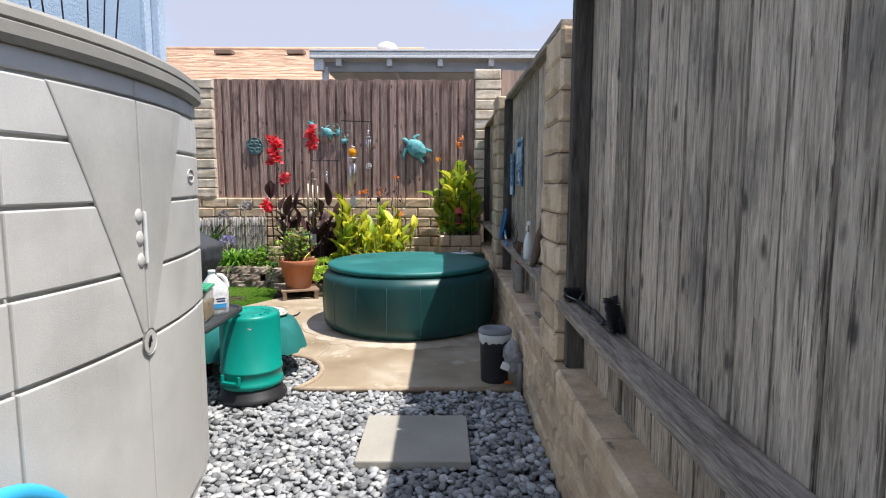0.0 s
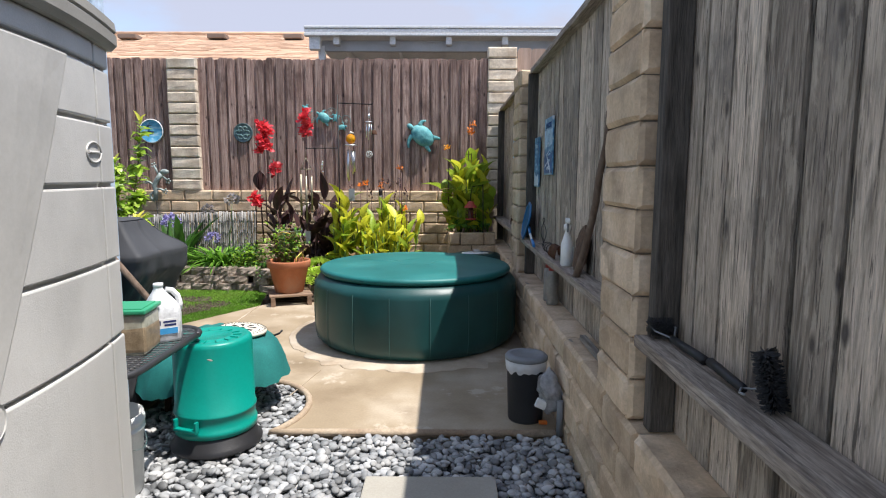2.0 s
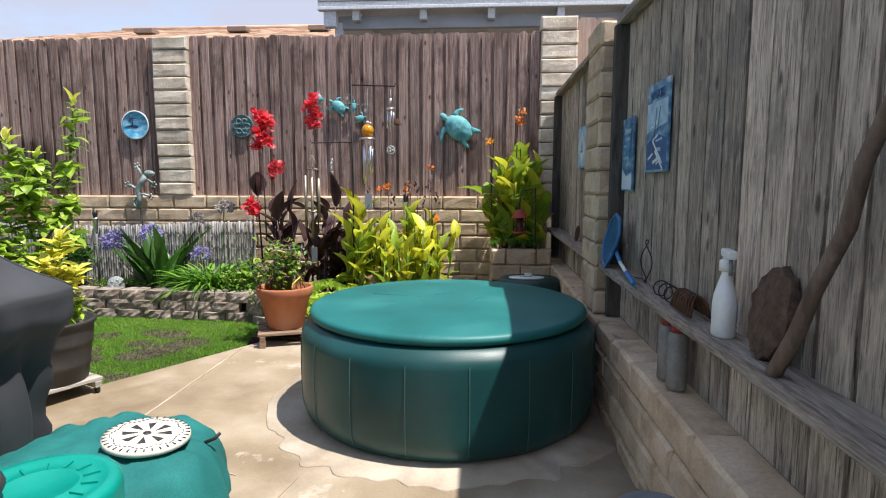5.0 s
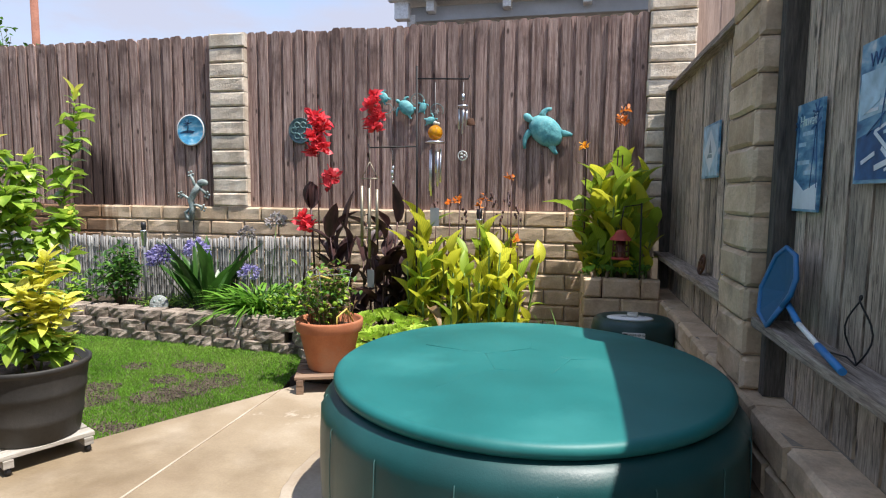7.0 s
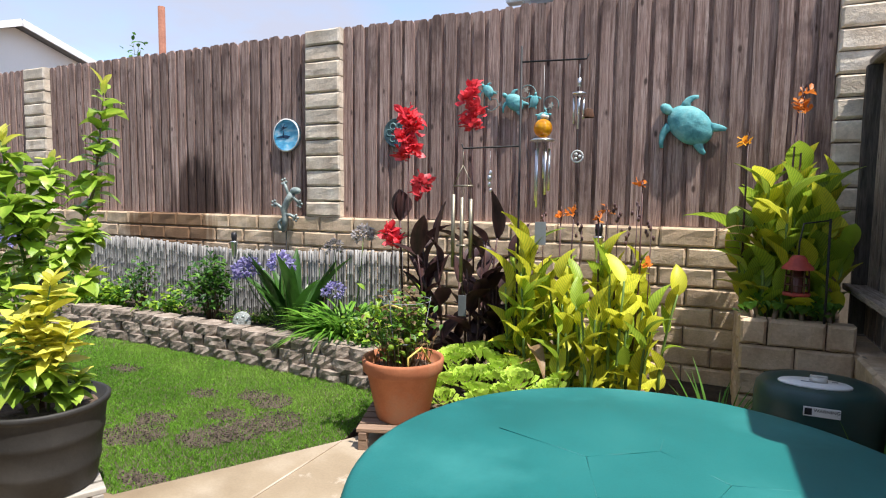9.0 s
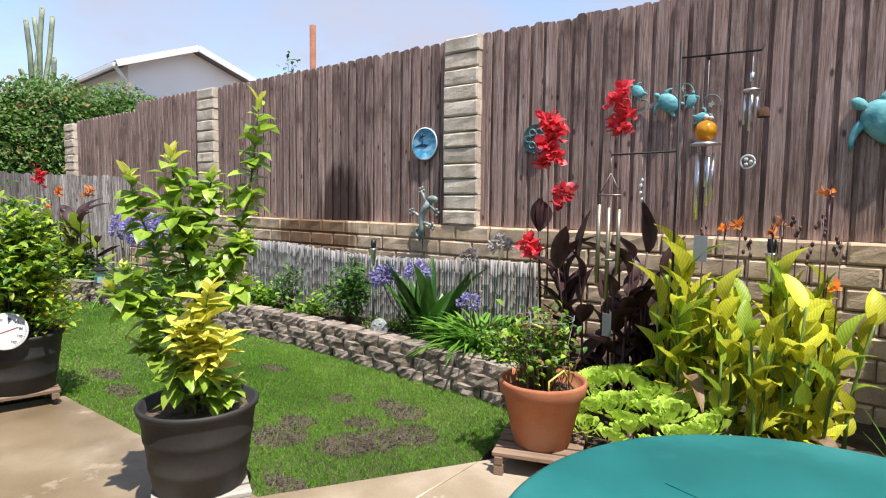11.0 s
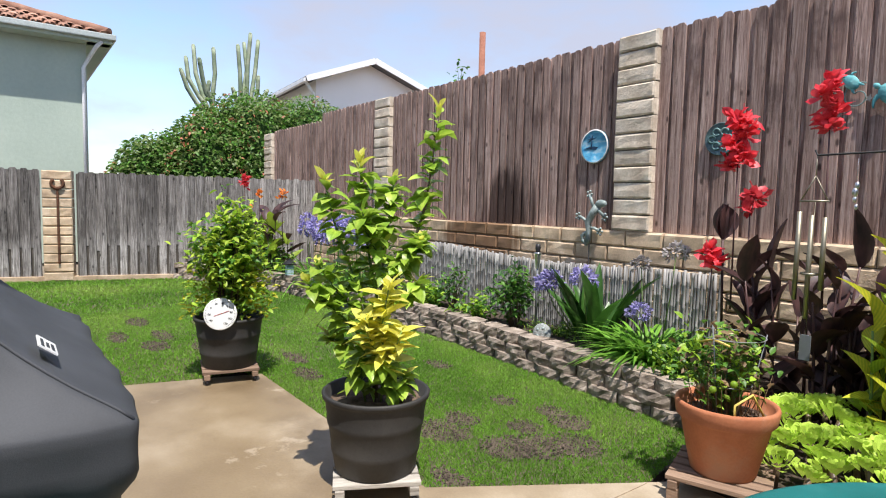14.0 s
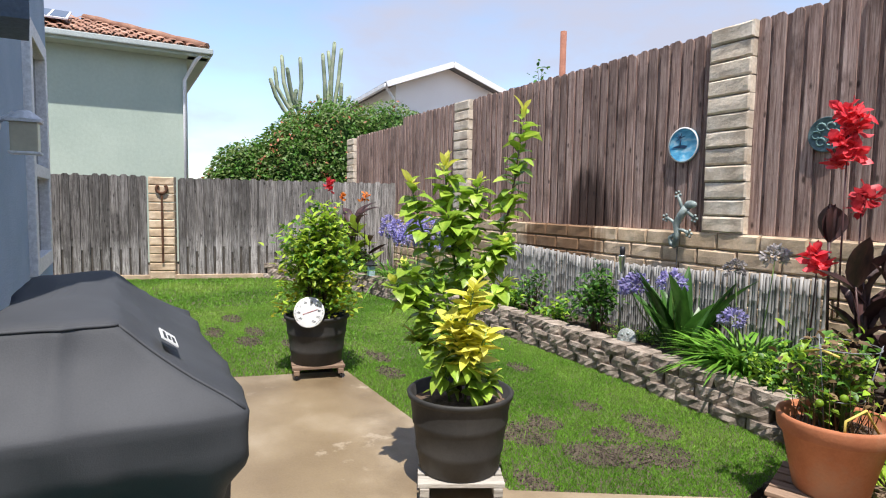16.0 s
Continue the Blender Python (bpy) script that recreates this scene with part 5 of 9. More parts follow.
part("painted_sky", g, PALE, t, "pale painted sky")
g = bmesh.new()
prism(g, [(-w / 2 + 0.012, -h / 2 + 0.012), (w / 2 - 0.012, -h / 2 + 0.012), (w / 2 - 0.012, -0.06), (0.03, -0.035), (-w / 2 + 0.012, -0.075)], 0.006, 0.0070)
part("painted_sea", g, DEEP, t, "deep blue painted sea")
for k in range(9):
    g = bmesh.new()
    x, y, l = rg.uniform(-0.1, 0.08), rg.uniform(-0.19, 0.06), rg.uniform(0.05, 0.11)
    box(g, (0, 0, 0), (l, rg.uniform(0.008, 0.02), 0.0008), 0, Matrix.Translation((x, y, 0.0074 + 0.0002 * k)) @ Matrix.Rotation(rg.uniform(-0.1, 0.5), 4, "Z"))
    part("painted_surf", g, SURF if k % 3 else PALE, t, "white painted surf")
for x, y, l, a in ((0.03, -0.12, 0.2, -35), (0.06, -0.16, 0.16, -35), (-0.01, 0.02, 0.15, 80), (0.04, 0.03, 0.13, 74), (-0.05, -0.04, 0.12, 30)):
    g = bmesh.new()
    box(g, (0, 0, 0), (l, 0.013 if a < 0 else 0.005, 0.001), 0, Matrix.Translation((x, y, 0.0098)) @ Matrix.Rotation(radians(a), 4, "Z"))
    part("painted_boat", g, SURF if a < 0 else DEEP, t, "outrigger hull and mast strokes")
t, w, h = picture("beach_plaque", 5.86, 6.10, 1.33, 1.75, sea, "tall blue wooden plaque painted with a beach and palms", x=FACE - 0.002)
text(t, "Hawaii", 0.06, Matrix.Translation((0, h * 0.33, 0.0065)), plain("plaque_pale", (0.5, 0.62, 0.62), 0.5), "pale lettering")
g = bmesh.new()
prism(g, [(-w / 2 + 0.01, -h / 2 + 0.01), (w / 2 - 0.01, -h / 2 + 0.01), (w / 2 - 0.01, -0.10), (-0.01, -0.13), (-w / 2 + 0.01, -0.08)], 0.006, 0.0070)
part("painted_sand", g, SURF, t, "pale painted beach")
g = bmesh.new()
for x, y, l, a in ((0.06, 0.0, 0.24, 84), (0.09, 0.02, 0.28, 96), (-0.09, 0.03, 0.2, 88)):
    box(g, (0, 0, 0), (l, 0.006, 0.001), 0, Matrix.Translation((x, y, 0.0072)) @ Matrix.Rotation(radians(a), 4, "Z"))
    for q in (20, 70, 120, 165, 200):
        box(g, (0.022, 0, 0), (0.045, 0.008, 0.001), 0, Matrix.Translation((x + 0.5 * l * math.cos(radians(a)), y + 0.5 * l * math.sin(radians(a)), 0.0074)) @ Matrix.Rotation(radians(q), 4, "Z"))
part("painted_palm", g, DEEP, t, "dark painted palms")
for x, y, l in ((-0.05, 0.05, 0.08), (0.0, 0.09, 0.10), (-0.03, -0.02, 0.12), (0.03, -0.06, 0.1)):
    g = bmesh.new()
    box(g, (x, y, 0.0066), (l, 0.016, 0.0008))
    part("painted_cloud", g, PALE, t, "pale painted cloud and surf")
t, w, h = picture("beach_plaque", 7.36, 7.78, 1.5, 1.85, sea, "small faded blue painted plaque on grey boards")
g = bmesh.new()
box(g, (0, 0, 0.0066), (w - 0.03, h - 0.03, 0.0008))
part("painted_border", g, PALE, t, "pale blue painted ground")
g = bmesh.new()
prism(g, [(0, -h * 0.40), (w * 0.40, 0), (0, h * 0.40), (-w * 0.40, 0)], 0.007, 0.0078)
part("painted_diamond", g, SURF, t, "white painted diamond")
g = bmesh.new()
prism(g, [(-0.07, -0.045), (0.06, -0.045), (0.05, -0.02), (-0.05, -0.02)], 0.0078, 0.0086)
prism(g, [(-0.03, -0.015), (0.05, -0.015), (0.0, 0.07)], 0.0078, 0.0086)
part("painted_sail", g, plain("plaque_grey", (0.20, 0.27, 0.30), 0.5), t, "grey painted sail boat")

# loose metal bits on the far ledge
t = thing("metal_reel", "rusty iron ring leaning on the far ledge", "iron ring", Matrix.Translation((LX + 0.015, 7.50, LZ)))
g = bmesh.new()
tube(g, [(0.01 * math.sin(a), 0.06 * math.cos(a), 0.068 + 0.06 * math.sin(a)) for a in [i * math.pi / 12 for i in range(25)]], 0.009, 6)
part("ring", g, RUST, t)
for k in range(3):
    g = bmesh.new()
    a = k * 1.05 + 0.3
    tube(g, [(0, 0.055 * math.cos(a), 0.068 + 0.055 * math.sin(a)), (0, -0.055 * math.cos(a), 0.068 - 0.055 * math.sin(a))], 0.006, 5)
    part("spoke", g, RUST, t)
t = thing("printed_card", "small colourful printed card leaning on the far ledge", "card", Matrix.Translation((LX + 0.02, 7.02, LZ)) @ Matrix.Rotation(radians(-90), 4, "Z") @ Matrix.Rotation(radians(78), 4, "X"))
g = bmesh.new()
box(g, (0, 0.075, 0), (0.12, 0.15, 0.004), 0.001)
part("card", g, plain("card_yellow", (0.55, 0.42, 0.16), 0.5), t, "pale yellow card")
for x, y, w_, h_, c in ((0.0, 0.125, 0.10, 0.03, (0.50, 0.08, 0.05)), (-0.02, 0.075, 0.05, 0.045, (0.08, 0.22, 0.42)), (0.035, 0.06, 0.03, 0.06, (0.55, 0.16, 0.10)), (0.0, 0.02, 0.1, 0.02, (0.45, 0.42, 0.36))):
    g = bmesh.new()
    box(g, (x, y, 0.0026), (w_, h_, 0.001))
    part("print_patch", g, plain("card_ink", c, 0.5), t, "printed colour patch")


# ---------------------------------------------------------------- corner planter
def corner_planter():
    t = thing("block_planter", "square raised planter of tan slump blocks in the corner", "planter", Matrix.Translation((0.26, 8.42, 0.03)))
    front = [block_mesh("brick", 0.30, 0.157, 0.12, 200 + k) for k in range(3)]
    side = [block_mesh("brick", 0.31, 0.157, 0.12, 210 + k) for k in range(3)]
    short = block_mesh("brick", 0.145, 0.157, 0.12, 230)
    for c in range(4):
        z = 0.085 + c * 0.165
        for x in ((-0.155, 0.15) if c % 2 == 0 else (0.0,)):
            shared("brick", front[c % 3], t, Matrix.Translation((x, 0, z)))
        if c % 2:
            for x in (-0.232, 0.23):
                shared("brick", short, t, Matrix.Translation((x, 0, z)))
        for y in (0.28, 0.60):
            shared("brick", side[(c + 1) % 3], t, Matrix.Translation((-0.312, y, z)) @ Matrix.Rotation(radians(-90), 4, "Z"))
    g = bmesh.new()
    box(g, (0.0, 0.35, 0.30), (0.54, 0.62, 0.60))
    part("soil", g, SOIL, t, "dark potting soil")


corner_planter()


def lantern():
    t = thing("lantern", "small rusty red metal lantern hanging among the cannas", "lantern", Matrix.Translation((0.23, 8.30, 0.87)))
    g = bmesh.new()
    lathe(g, [(0, 0), (0.07, 0), (0.072, 0.015), (0.06, 0.02)], 20)
    part("base", g, REDRUST, t, "", True)
    for i in range(6):
        a = 2 * math.pi * i / 6
        g = bmesh.new()
        tube(g, [(0.062 * math.cos(a), 0.062 * math.sin(a), 0.01), (0.056 * math.cos(a), 0.056 * math.sin(a), 0.16)], 0.005, 5)
        part("bar", g, RUST, t)
    for z in (0.06, 0.11):
        g = bmesh.new()
        lathe(g, [(0.058, z), (0.064, z + 0.004), (0.058, z + 0.008)], 20)
        part("band", g, RUST, t)
    g = bmesh.new()
    lathe(g, [(0.03, 0.02), (0.032, 0.15), (0, 0.15)], 14)
    part("globe", g, plain("smoky_glass", (0.12, 0.04, 0.03), 0.2), t, "smoky glass globe", True)
    g = bmesh.new()
    lathe(g, [(0.085, 0.155), (0.08, 0.168), (0.05, 0.2), (0.045, 0.215), (0.03, 0.235), (0, 0.238)], 20)
    part("hood", g, REDRUST, t, "faded red hood", True)
    g = bmesh.new()
    tube(g, [(0, 0, 0.235), (0.0, 0.0, 0.31), (0.02, 0.03, 0.42), (0.16, 0.1, 0.44)], 0.005, 6)
    part("hanger", g, IRON, t, "black iron hanger")
    g = bmesh.new()
    tube(g, [(0.16, 0.1, 0.45), (0.17, 0.14, 0.0), (0.17, 0.14, -0.27)], 0.007, 6)
    part("stake", g, IRON, t, "black iron stake")


REDRUST = mat("red_paint_rust", [(0.28, 0.035, 0.025), (0.40, 0.06, 0.04)], 14, rough=0.6, bump=0.3)
lantern()


# ---------------------------------------------------------------- pots on their stands
def wood_stand(name, label, m, mat_, w=0.44, top=0.10, casters=True, slats=4):
    t = thing(name, label, "plant stand", m)
    for i in range(slats):
        y = -w / 2 + w * (i + 0.5) / slats
        g = bmesh.new()
        box(g, (0, y, top - 0.012), (w, w / slats * 0.78, 0.022), 0.003)
        part("slat", g, mat_, t)
    for x in (-w * 0.42, w * 0.42):
        g = bmesh.new()
        box(g, (x, 0, top - 0.044), (0.045, w, 0.04), 0.003)
        part("bearer", g, mat_, t)
        for y in (-w * 0.44, w * 0.44):
            if casters:
                g = bmesh.new()
                R = Matrix.Translation((x, y, 0.0225)) @ Matrix.Rotation(radians(90), 4, "Y")
                lathe(g, [(0, -0.011), (0.019, -0.011), (0.0225, -0.006), (0.0225, 0.006), (0.019, 0.011), (0, 0.011)], 16, m=R)
                box(g, (x, y, 0.043), (0.03, 0.008, 0.02), 0.002)
                part("caster", g, BLACKPL, t, "small black caster")
            else:
                g = bmesh.new()
                box(g, (x, y, (top - 0.064) / 2), (0.05, 0.05, top - 0.064), 0.003)
                part("foot", g, mat_, t)
    return t


def barrel(m, label):
    t = thing("barrel_planter", label, "plant pot", m, "black barrel planters")
    g = bmesh.new()
    prof = [(0, 0.0), (0.195, 0.0), (0.202, 0.008)]
    for z, b in ((0.09, 0), (0.10, 1), (0.125, 1), (0.135, 0), (0.23, 0), (0.24, 1), (0.262, 1), (0.272, 0), (0.36, 0)):
        prof.append((0.202 + 0.055 * z / 0.38 + 0.004 * b, z))
    prof += [(0.257, 0.368), (0.267, 0.372), (0.27, 0.392), (0.262, 0.398), (0.25, 0.395), (0.243, 0.33), (0, 0.32)]
    lathe(g, prof, 56)
    part("tub", g, POTBLACK, t, "", True)
    g = bmesh.new()
    lathe(g, [(0.242, 0.335), (0.2, 0.345), (0.1, 0.352), (0, 0.355)], 28)
    bmesh.ops.subdivide_edges(g, edges=g.edges[:], cuts=2)
    for v in g.verts:
        v.co.z += 0.014 * noise.noise(v.co * 22)
    part("soil", g, SOILMIX, t, "brown potting mix", True)
    return t


P1, P2, P3 = (-2.905, 5.92), (-5.14, 5.86), (-1.85, 7.33)
wood_stand("plant_dolly", "bleached wooden dolly on black casters under a barrel planter", Matrix.Translation((*P1, 0)) @ Matrix.Rotation(radians(63), 4, "Z"), PALEWOOD, 0.42, 0.105)
wood_stand("plant_dolly", "brown wooden dolly on black casters under a barrel planter", Matrix.Translation((*P2, 0)) @ Matrix.Rotation(radians(78), 4, "Z"), PALLET, 0.42, 0.105)
barrel(Matrix.Translation((*P1, 0.106)), "round black barrel planter with raised bands on a dolly")
barrel(Matrix.Translation((*P2, 0.106)), "round black barrel planter with raised bands on a dolly")
wood_stand("pallet_stand", "low weathered brown pallet stand under a terracotta pot", Matrix.Translation((*P3, 0.0)) @ Matrix.Rotation(radians(20), 4, "Z"), PALLET, 0.46, 0.122, False, 5)
t = thing("terracotta_pot", "large rimmed terracotta pot on a pallet stand", "plant pot", Matrix.Translation((*P3, 0.123)))
g = bmesh.new()
lathe(g, [(0, 0), (0.148, 0), (0.155, 0.01), (0.212, 0.27), (0.225, 0.275), (0.234, 0.285), (0.242, 0.345), (0.238, 0.358), (0.226, 0.36), (0.216, 0.345), (0.205, 0.29), (0, 0.28)], 56)
part("pot", g, TERRA, t, "", True)
g = bmesh.new()
lathe(g, [(0.206, 0.29), (0.1, 0.3), (0, 0.302)], 24)
part("soil", g, SOILMIX, t, "dry brown potting mix", True)


def thermometer():
    t = thing("garden_thermometer", "round white dial thermometer leaning in the planter", "thermometer", Matrix.Translation((P2[0] + 0.22, P2[1] - 0.13, 0.56)) @ Matrix.Rotation(radians(60.8), 4, "Z") @ Matrix.Rotation(radians(78), 4, "X") @ Matrix.Rotation(radians(-12), 4, "Z"))
    g = bmesh.new()
    lathe(g, [(0, -0.012), (0.118, -0.012), (0.122, -0.004), (0.122, 0.006), (0.116, 0.008), (0, 0.008)], 40)
    part("case", g, WHITEPL, t, "", True)
    for i, n in enumerate((-40, -20, 0, 20, 40, 60, 80, 100, 120)):
        a = radians(228 - i * 34.5)
        text(t, str(n), 0.022, Matrix.Translation((0.082 * math.cos(a), 0.082 * math.sin(a), 0.009)), CHARCOAL)
    for i in range(45):
        a = radians(228 - i * 6.27)
        g = bmesh.new()
        box(g, (0.108, 0, 0.009), (0.012 if i % 5 == 0 else 0.007, 0.0022, 0.001), 0, Matrix.Rotation(a, 4, "Z"))
        part("tick", g, CHARCOAL, t)
    g = bmesh.new()
    box(g, (0.012, 0, 0.0105), (0.12, 0.004, 0.001), 0, Matrix.Rotation(radians(32), 4, "Z"))
    part("needle", g, plain("needle_red", (0.35, 0.02, 0.02), 0.5), t, "dark red needle")


thermometer()

# ---------------------------------------------------------------- retaining wall and bamboo
rw = thing("retaining_wall", "low curved wall of split-faced stacked garden blocks", "garden wall", kind="structure")
rw_line = [Vector(p) for p in ((-2.18, 7.72), (-2.45, 7.93), (-4.0, 8.03), (-5.4, 8.10), (-7.2, 8.02), (-9.0, 7.80), (-10.3, 7.35), (-11.45, 6.72))]


def rw_block(seed):
    r = random.Random(seed)
    verts, faces = [], []
    L, H, D, nx, nz = 0.285, 0.094, 0.2, 6, 3
    for k in range(nz + 1):
        for i in range(nx + 1):
            u, w = i / nx - 0.5, k / nz - 0.5
            y = 0.035 * (abs(u) * 2) ** 2.5 + r.uniform(-0.008, 0.012)
            if k in (0, nz):
                y += 0.006
            verts.append((u * L, y, w * H))
    o = lambda i, k: k * (nx + 1) + i
    for k in range(nz):
        for i in range(nx):
            faces.append((o(i, k), o(i + 1, k), o(i + 1, k + 1), o(i, k + 1)))
    b = len(verts)
    verts += [(-L * 0.36, D, -H / 2), (L * 0.36, D, -H / 2), (L * 0.36, D, H / 2), (-L * 0.36, D, H / 2)]
    faces += [tuple([o(i, 0) for i in range(nx + 1)][::-1] + [b, b + 1]), tuple([o(i, nz) for i in range(nx + 1)] + [b + 2, b + 3]),
              tuple([o(0, k) for k in range(nz + 1)] + [b + 3, b]), tuple([o(nx, k) for k in range(nz + 1)][::-1] + [b + 1, b + 2]), (b + 1, b, b + 3, b + 2)]
    return mesh_of("block", verts, faces, [RWALL])


rws = [rw_block(300 + s) for s in range(7)]
lens = [0.0]
for a, b in zip(rw_line, rw_line[1:]):
    lens.append(lens[-1] + (b - a).length)


def along(s):
    for i in range(len(lens) - 1):
        if s <= lens[i + 1] or i == len(lens) - 2:
            a, b = rw_line[i], rw_line[i + 1]
            u = (s - lens[i]) / (lens[i + 1] - lens[i])
            return a.lerp(b, u), (b - a).normalized()


for c in range(3):
    s = 0.15 + (0.145 if c % 2 else 0)
    while s < lens[-1] - 0.1:
        p, d = along(s)
        shared("block", rnd.choice(rws), rw, Matrix.Translation((p.x, p.y + c * 0.022 + rnd.uniform(-.008, .008), 0.035 + c * 0.097)) @ Matrix.Rotation(math.atan2(-d.y, -d.x) + rnd.uniform(-.05, .05), 4, "Z"))
        s += 0.292

bam = thing("bamboo_screen", "low grey weathered bamboo screen standing before the block wall", "fence", Matrix.Translation((0, 8.93, 0.2)))
canes = []
for sd in range(8):
    r = random.Random(sd)
    g = bmesh.new()
    h = r.uniform(0.705, 0.728)
    prof = [(0.0125, 0)]
    z = r.uniform(0.02, 0.15)
    while z < h:
        prof += [(0.0125, z - 0.008), (0.0152, z), (0.0125, z + 0.008)]
        z += r.uniform(0.13, 0.2)
    prof.append((0.012, h))
    lathe(g, [p for p in prof if p[1] <= h], 8)
    g.faces.new([v for v in g.verts if v.co.z >= h - 1e-5])
    me = bpy.data.meshes.new("cane")
    g.to_mesh(me)
    g.free()
    me.materials.append(BAMBOO)
    canes.append(me)
xx = -2.75
for i in range(150):
    shared("cane", rnd.choice(canes), bam, Matrix.Translation((xx, rnd.uniform(-.006, .006), -0.02 + 0.03 * math.sin(xx * 1.7))) @ Matrix.Rotation(rnd.uniform(-.012, .012), 4, "Y"))
    xx -= 0.0285
for z in (0.18, 0.52):
    g = bmesh.new()
    tube(g, [(-2.7, 0.018, z), (-7.05, 0.018, z)], 0.004, 5)
    part("wire", g, IRON, bam)


# ---------------------------------------------------------------- fence ornaments
def turtle(bm, s, mi=0):
    """A swimming turtle in the xy plane, head to +x, domed to +z."""
    cells = [Vector((math.cos(k * 1.047) * 0.2 * s, math.sin(k * 1.047) * 0.16 * s, 0)) for k in range(6)] + [Vector((0, 0, 0))]
    for v in ball(bm, (0, 0, 0), 1.0, 4, (s * 0.43, s * 0.31, s * 0.17), mi):
        d = sorted((Vector((v.co.x, v.co.y, 0)) - c).length for c in cells)
        ridge = min(1.0, (d[1] - d[0]) / (0.05 * s))
        v.co.z = max(v.co.z, 0) * (1 + 0.10 * ridge)
    ball(bm, (s * 0.50, s * 0.03, s * 0.05), 1.0, 2, (s * 0.13, s * 0.09, s * 0.08), mi)
    for side, (a, b, c) in ((1, ((0.26, 0.22), (0.30, 0.44), (0.10, 0.60))), (-1, ((0.28, 0.20), (0.36, 0.34), (0.22, 0.46))), (1, ((-0.32, 0.16), (-0.46, 0.24), (-0.54, 0.22))), (-1, ((-0.30, 0.18), (-0.44, 0.28), (-0.52, 0.30)))):
        first = len(bm.verts)
        pts = [((1 - u) ** 2 * Vector(a) + 2 * u * (1 - u) * Vector(b) + u * u * Vector(c)) * s for u in (0, 0.2, 0.4, 0.6, 0.8, 1.0)]
        tube(bm, [(p.x, p.y * side, 0.0) for p in pts], s * 0.085, 8, taper=s * 0.03)
        bm.verts.ensure_lookup_table()
        for v in bm.verts[first:]:
            v.co.z = v.co.z * 0.4 + s * 0.035


def on_fence(x, z, out=0.03, spin=0.0):
    """A pose on the boards of the back fence, local z looking into the garden."""
    return Matrix.Translation((x, FY - out, z)) @ Matrix.Rotation(radians(90), 4, "X") @ Matrix.Rotation(radians(spin), 4, "Z")


t = thing("turtle_ornament", "large turquoise cast turtle mounted on the fence", "wall ornament", on_fence(-0.42, 1.985, 0.012, 140))
g = bmesh.new()
turtle(g, 0.42)
part("turtle", g, TURTLE, t, "", True)
t = thing("turtle_ornament", "wire ornament with four small turquoise turtles and curls", "wall ornament", on_fence(-1.80, 2.2, 0.012))
for x, y, s, a in ((-0.24, 0.14, 0.14, 130), (0.0, 0.03, 0.21, 140), (0.17, 0.03, 0.12, 75), (0.25, -0.10, 0.12, 10)):
    g = bmesh.new()
    turtle(g, s)
    bmesh.ops.transform(g, matrix=Matrix.Translation((x, y, 0.02)) @ Matrix.Rotation(radians(a), 4, "Z"), verts=g.verts[:])
    part("turtle", g, TURTLE, t, "", True)
for cx, cy, r, a0 in ((-0.2, 0.04, 0.1, 60), (0.1, 0.1, 0.09, -60), (0.3, 0.0, 0.08, -30)):
    g = bmesh.new()
    tube(g, [(cx + r * (1 - k / 36) * math.cos(radians(a0 + k * 16)), cy + r * (1 - k / 36) * math.sin(radians(a0 + k * 16)), 0.012) for k in range(28)], 0.004, 5)
    part("curl", g, VERDI, t, "curled wire scroll")
for cx, cy in ((-0.13, 0.02), (0.1, 0.13), (0.31, -0.01)):
    g = bmesh.new()
    pts = []
    for k in range(10):
        r = 0.03 if k % 2 == 0 else 0.012
        pts.append((cx + r * math.cos(math.pi * k / 5), cy + r * math.sin(math.pi * k / 5)))
    prism(g, pts, 0.008, 0.018)
    part("starfish", g, plain("star_cream", (0.4, 0.38, 0.33), 0.7), t, "pale small starfish")


def disc(x, z, r, label, cols, kind_):
    t = thing("wall_plaque", label, "wall ornament", on_fence(x, z, 0.006))
    g = bmesh.new()
    lathe(g, [(0, 0), (r, 0), (r * 1.0, 0.018), (r * 0.96, 0.026), (r * 0.93, 0.022), (0, 0.022)], 48)
    part("disc", g, [mat("plaque_" + kind_, cols, 9 if kind_ == "sea" else 30, stretch=(1, 2.0, 1), rough=0.4, bump=0.05, fine=18, grain=0.1, distort=0.6)], t, "", True)
    return t


t = disc(-4.24, 2.04, 0.165, "round blue seascape plaque with a white rim", [(0.04, 0.22, 0.42), (0.12, 0.42, 0.62), (0.45, 0.60, 0.68)], "sea")
g = bmesh.new()
lathe(g, [(0.157, 0.02), (0.168, 0.02), (0.168, 0.03), (0.157, 0.03)], 48)
part("rim", g, WHITEPL, t, "white rim", True)
g = bmesh.new()
prism(g, [(-0.13, -0.02), (0.02, -0.035), (0.05, -0.01), (0.0, 0.0), (-0.05, 0.0)], 0.022, 0.025)
tube(g, [(-0.04, -0.02, 0.024), (-0.03, 0.03, 0.024), (-0.035, 0.07, 0.024)], 0.006, 5)
for a in (20, 75, 130, 170, 215):
    tube(g, [(-0.035, 0.07, 0.024), (-0.035 + 0.06 * math.cos(radians(a)), 0.07 + 0.05 * math.sin(radians(a)), 0.024)], 0.007, 5, taper=0.002)
part("palm_scene", g, plain("scene_navy", (0.01, 0.04, 0.10), 0.5), t, "dark painted island and palm")
t = disc(-2.95, 2.02, 0.135, "round verdigris plaque with raised shells on the fence", [(0.05, 0.09, 0.10), (0.11, 0.18, 0.19)], "shell")
